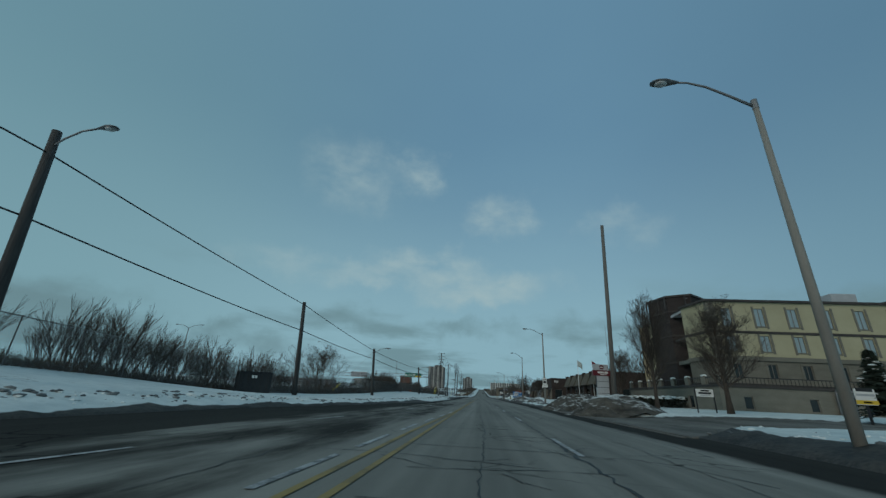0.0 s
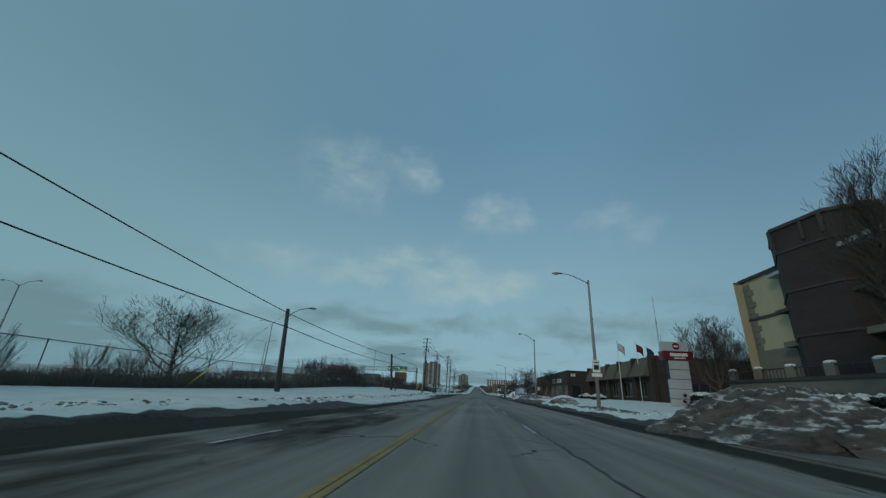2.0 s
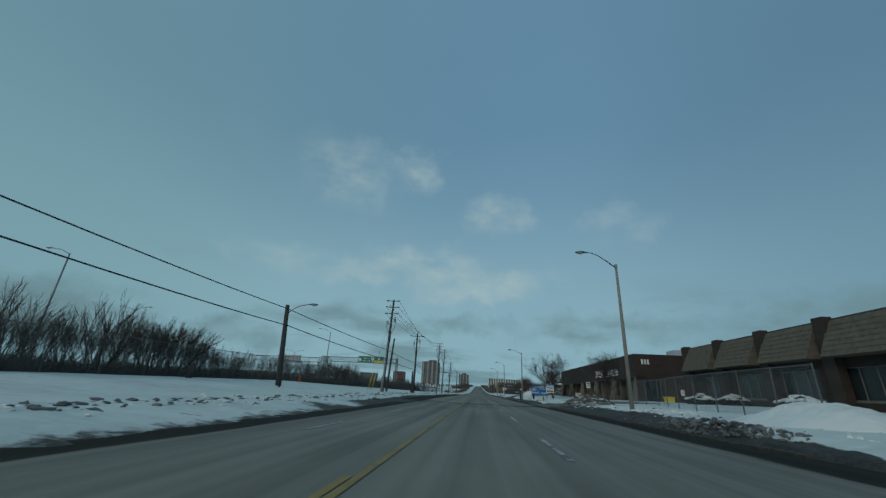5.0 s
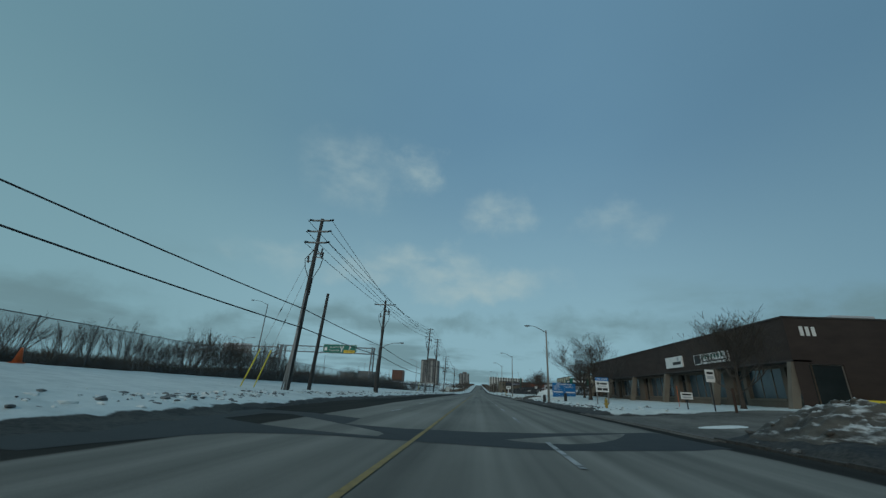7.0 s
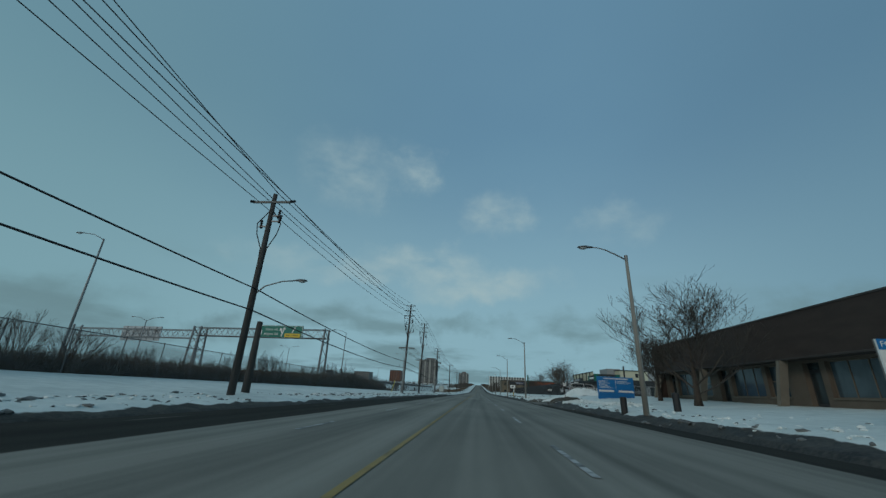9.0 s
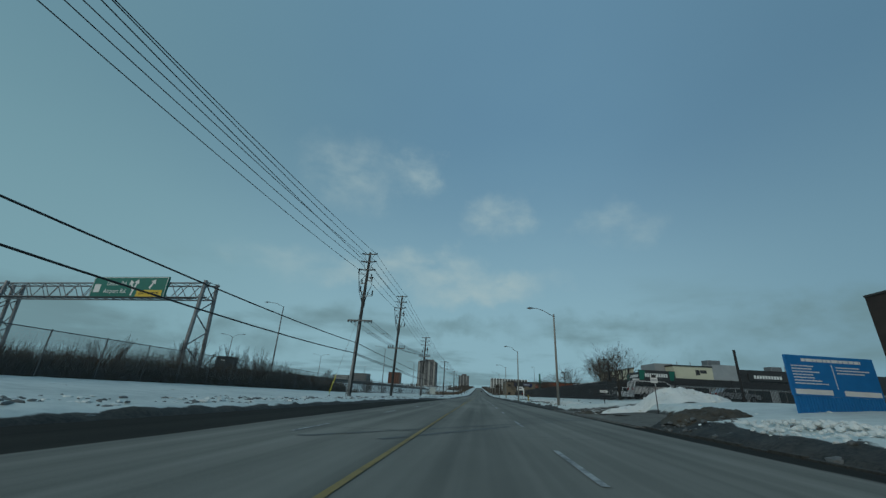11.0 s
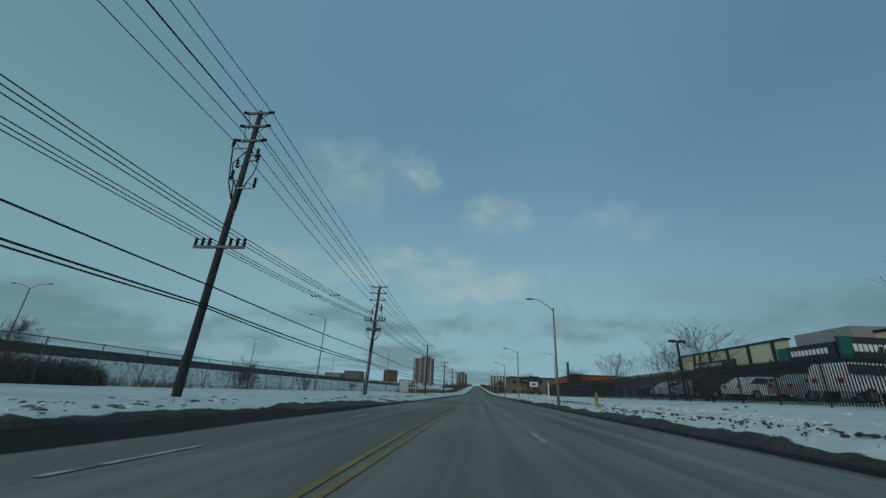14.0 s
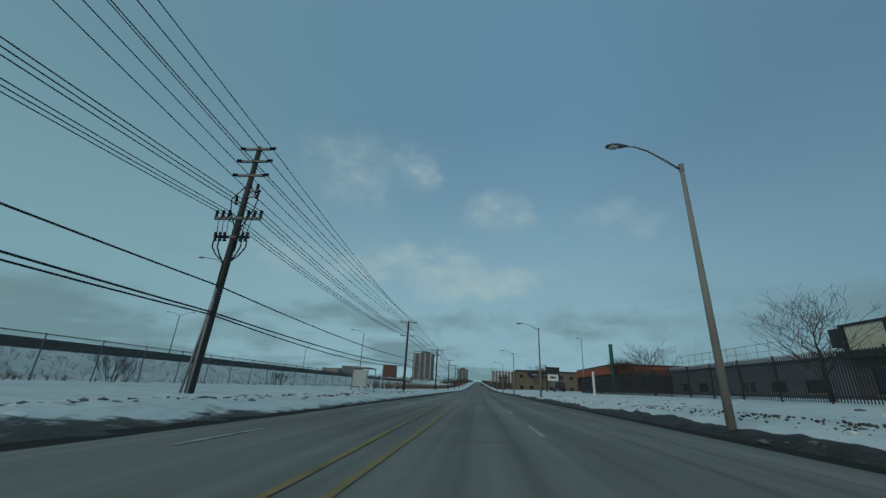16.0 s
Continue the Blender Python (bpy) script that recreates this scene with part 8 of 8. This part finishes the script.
    part("panel_end", Form().box(31.735, 31.748, 252.3, 253.7, 5.55, 6.85), TEAL, panel, "green panel end")
    for k in range(10):
        part("letter_bar", Form().box(31.72, 31.748, 251.6 - 0.44 * k, 251.9 - 0.44 * k, 5.95, 6.45), WHITE, panel)
    dark = part("name_panel", Form().box(31.75, 31.98, 261.0, 270.6, 5.7, 6.6, cut=0.04), BLACK, root, "black name panel with grey lettering")
    for k in range(9):
        part("letter_bar", Form().box(31.72, 31.748, 269.4 - 0.7 * k, 269.85 - 0.7 * k, 5.95, 6.35), GREY_SIGN, dark)
    part("upper_block", Form().box(36.0, 39.6, 249.6, 256.5, 5.8, 8.9), GREY_WALL, root, "grey upper block set back from the edge")
    part("roof_unit", Form().box(33.6, 35.4, 276.8, 278.6, 6.4, 8.1, cut=0.05), DARK_WALL, root, "dark rooftop unit on the wing")
    wing = part("wing", wall_form(34.0, g, 6.0, [(3 + 5 * i, 5.5 + 5 * i, 2.3, 3.6) for i in range(6)]), WING_WALL, root, "blue-grey wing with snow on its edge")
    place(wing, 33.3, 310.5, 0, -90)
    for i in range(6):
        window_set(wing, 3 + 5 * i, 5.5 + 5 * i, 2.3, 3.6, mullions=1)
    part("wing_roof", Form().box(33.3, 52, 276.6, 310.5, 5.9, 6.1), SNOW, root, "snow on the flat roof")
    part("wing_edge", Form().box(33.0, 33.3, 276.6, 310.5, 5.6, 6.15), GREY_SIGN, root)
    rail = part("roof_railing", Form().tube([(34.2, 277.5, 7.9), (34.2, 310, 7.9)], 0.03, 4).tube([(34.2, 277.5, 7.0), (34.2, 310, 7.0)], 0.02, 4), STEEL, root, "thin steel roof railing")
    for i in range(17):
        part("baluster", Form().tube([(34.2, 277.5 + 2.03 * i, 6.1), (34.2, 277.5 + 2.03 * i, 7.9)], 0.035, 4), STEEL, rail)


rental_office()


def lot_lamp(x, y, top):
    g = ground_height(x, y)
    root = thing("lot_lamp", (x, y, g), "black square lot lamp with two shoebox heads", "street lamp", "car lot lamps")
    h = top - g
    part("pole", Form().box(-0.07, 0.07, -0.07, 0.07, -0.1, h, cut=0.02), BLACK, root)
    for s in (-1, 1):
        part("lamp_head", Form().box(s * 0.36 - 0.28, s * 0.36 + 0.28, -0.16, 0.16, h - 0.02, h + 0.16, cut=0.04), BLACK, root)


lot_lamp(16.0, 215.4, 5.9)
lot_lamp(16.3, 242.6, 5.75)
lot_lamp(42.0, 219.6, 7.0)


def steel_post(x, y, top, m, label, w=0.16):
    g = ground_height(x, y)
    single("steel_post", Form().tube([(0, 0, -0.1), (0, 0, top - g)], w, 10), m, label, "post", at=pose(x, y, g))


steel_post(25.0, 205.5, 6.4, BLACK, "stout black steel post beside the pickets", 0.12)
steel_post(20.3, 300.5, 8.6, TEAL, "dark teal steel column", 0.28)


def tree_lamp():
    street = thing("lot_light", (21.5, 322.0, ground_height(21.5, 322)), "thin grey light mast by the far lot", "street lamp")
    part("pole", Form().tube([(0, 0, 0), (0, 0, 10.6)], [0.1, 0.06], 8), STEEL, street)
    cobra_head(street, -0.3, 0, 10.6, -1)


tree_lamp()


def far_sign():
    x, y = 16.6, 329.0
    g = ground_height(x, y)
    root = thing("pylon_sign", (x, y, g), "dark double pylon sign with a white panel", "sign")
    part("post", Form().box(-1.5, -1.2, 0, 0.3, -0.2, 5.0), BLACK, root)
    part("post", Form().box(1.2, 1.5, 0, 0.3, -0.2, 5.0), BLACK, root)
    b = part("panel", Form().box(-1.45, 1.45, -0.05, 0.35, 3.6, 5.1), DARK_WALL, root)
    part("white_panel", Form().box(-1.15, 1.15, -0.1, 0.3, 2.2, 3.55), WHITE, root)
    part("emblem_bar", Form().box(-0.6, 0.6, -0.11, -0.102, 2.7, 3.1), BLACK, b)


far_sign()


def simple_block(name, x0, x1, y0, y1, z0, z1, material, label, cols, rows, wmat=None, w=0.55, h=0.5, group="", roof=None, category="building"):
    """A far building: its windows are set into the two walls that face the road's traffic."""
    root = thing(name, ((x0 + x1) / 2, y0, 0), label, category, group)
    hx = (x1 - x0) / 2

    def face(ln, n, nm):
        ops = []
        for i in range(n):
            for j in range(rows):
                a, b = ln * (i + 0.5 - w / 2) / n, ln * (i + 0.5 + w / 2) / n
                c, d = mixv(z0, z1, (j + 0.55 - h / 2) / rows), mixv(z0, z1, (j + 0.55 + h / 2) / rows)
                ops.append((a, b, c, d))
        f = wall_form(ln, z0 - 1.0, z1, ops, 0.3)
        g = Form()
        for a, b, c, d in ops:
            g.add([(a, 0.28, c), (b, 0.28, c), (b, 0.28, d), (a, 0.28, d)], [(0, 1, 2, 3)])
        return f, g

    for nm, ln, n, at in (("wall", 2 * hx, cols, (-hx, 0, 0, 0)), ("wall", y1 - y0, max(1, round(cols * (y1 - y0) / (2 * hx) * 0.6)), (hx, 0, 0, 90) if x1 < 0 else (-hx, y1 - y0, 0, -90))):
        f, g = face(ln, n, nm)
        ob = part(nm, f, material, root)
        ob.matrix_basis = pose(at[0], at[1], at[2], 0, 0, at[3])
        tagged(part("windows", g, wmat or GLASS, ob), "rows of dark windows", kind="stuff")
    part("roof", Form().box(-hx, hx, 0, y1 - y0, z1 - 0.2, z1 + 0.5), roof or TRIM, root)
    part("core", Form().box(-hx + 0.6, hx - 0.6, 0.6, y1 - y0, z0 - 1, z1 - 0.3), DARK_WALL, root)
    return root


r = simple_block("apartment_tower", -157, -110, 1180, 1220, 0, 76, APT_GREY, "tall grey apartment tower with pale vertical bays", 9, 22)
for _i in range(4):
    part("bay", Form().box(-22 + 13 * _i, -18 + 13 * _i, -1.2, -0.02, 0, 77), APT_PALE, r, "pale vertical bay")
part("penthouse", Form().box(-6, 16, 8, 24, 76.5, 82), APT_GREY, r)
r = simple_block("apartment_tower", -81, -40, 1800, 1840, 0, 72, APT_GREY, "far grey apartment tower", 8, 20)
for _i in range(3):
    part("bay", Form().box(-16 + 13 * _i, -12 + 13 * _i, -1.2, -0.02, 0, 72), APT_PALE, r)
part("penthouse", Form().box(-8, 10, 8, 24, 72.5, 79), APT_GREY, r)
simple_block("office_tower", -306, -268, 1500, 1540, 0, 60, APT_RED, "red-brown brick office tower", 5, 12)
simple_block("office_tower", -338, -296, 1200, 1240, 0, 40, APT_GREY, "grey office block on the skyline", 7, 9)
simple_block("office_tower", -392, -350, 1210, 1240, 0, 34, APT_PALE, "pale office block on the skyline", 7, 8)
simple_block("office_block", -560, -440, 900, 940, 0, 22, APT_GREY, "long low office block beyond the highway", 20, 5)
simple_block("office_block", -330, -270, 700, 730, 0, 16, APT_GREY, "low office block beyond the highway", 12, 4)
simple_block("white_shed", -128, -104, 1050, 1080, 0, 16, WHITE, "low white building by the far road", 4, 2)
r = simple_block("apartment_block", 19, 76, 800, 815, 0, 26, APT_PALE, "long pale apartment slab with white balcony fins", 13, 8)
for _i in range(14):
    part("fin", Form().box(-28.6 + 4.32 * _i, -27.6 + 4.32 * _i, -1.0, -0.02, 0, 27), WHITE, r, "white balcony fin")
simple_block("office_block", 80, 130, 760, 785, 0, 20, GREY_WALL, "grey glazed office block", 16, 6)
r = simple_block("tan_shop", 16.5, 54, 412, 440, 0.3, 9.4, TAN_BRICK, "long tan brick flat-roofed shop with a purple sign", 9, 2, w=0.35, h=0.3)
part("sign_board", Form().box(-14, -3, -0.15, -0.02, 7.3, 9.0), NAVY, r, "purple-blue sign board")
part("sign_letters", Form().box(-12.6, -4.4, -0.18, -0.152, 7.9, 8.4), GREY_SIGN, r)
simple_block("orange_shop", 24.5, 60, 312, 340, 0.8, 6.2, BRICK_RUST, "long low building with an orange band", 10, 1, w=0.5, h=0.4)
single("orange_band", Form().box(24.2, 60, 311.4, 311.9, 4.9, 6.3).box(24.0, 24.45, 311.4, 340, 4.9, 6.3), RUST_BAND, "orange-red fascia band on a low building", "fascia")


def shelter(x, y):
    g = ground_height(x, y)
    root = thing("bus_shelter", (x, y, g), "small glass bus shelter with an advertising panel", "bus shelter")
    for dx in (-0.9, 0.9):
        for dy in (-1.6, 1.6):
            part("post", Form().box(dx - 0.04, dx + 0.04, dy - 0.04, dy + 0.04, -0.1, 2.4), STEEL, root)
    part("roof", Form().box(-1.0, 1.0, -1.75, 1.75, 2.4, 2.52, cut=0.03), STEEL, root)
    part("advert", Form().box(-0.8, 0.8, -1.66, -1.58, 0.4, 2.2), CLOTH_GREY, root, "pale advertising panel")
    part("back_panel", Form().box(-0.95, -0.92, -1.5, 1.5, 0.3, 2.2), GLASS, root)


shelter(-13.4, 284.5)
stub(-11.9, 287.0, 2.7, WHITE, "white stop post beside the shelter", 0.05)


# ---- far woods ----
def woods():
    rng = random.Random(77)
    f = Form()
    for _ in range(5200):
        side = rng.random()
        if side < 0.4:
            x, y = rng.uniform(11, 26), rng.uniform(430, 1500)
        elif side < 0.6:
            x, y = -rng.uniform(15, 40), rng.uniform(640, 1700)
        elif side < 0.9:
            x, y = -rng.uniform(60, 700), rng.uniform(520, 1100)
        else:
            x, y = rng.uniform(60, 500), rng.uniform(500, 900)
        h = rng.uniform(4, 11) * (0.7 if abs(x) < 30 else 1.0)
        p = Vector((x, y, rise(y) - 0.3))
        for _ in range(5):
            q = p + Vector((rng.gauss(0, 1.4), rng.gauss(0, 1.4), h * rng.uniform(0.45, 1)))
            w = 0.12
            f.add([p + Vector((-w, 0, 0)), p + Vector((w, 0, 0)), p + Vector((0, w, 0)), q], [(0, 1, 3), (1, 2, 3), (2, 0, 3)])
    single("far_woods", f, TWIG, "leafless brown trees along the horizon", "woods", "stuff")


woods()
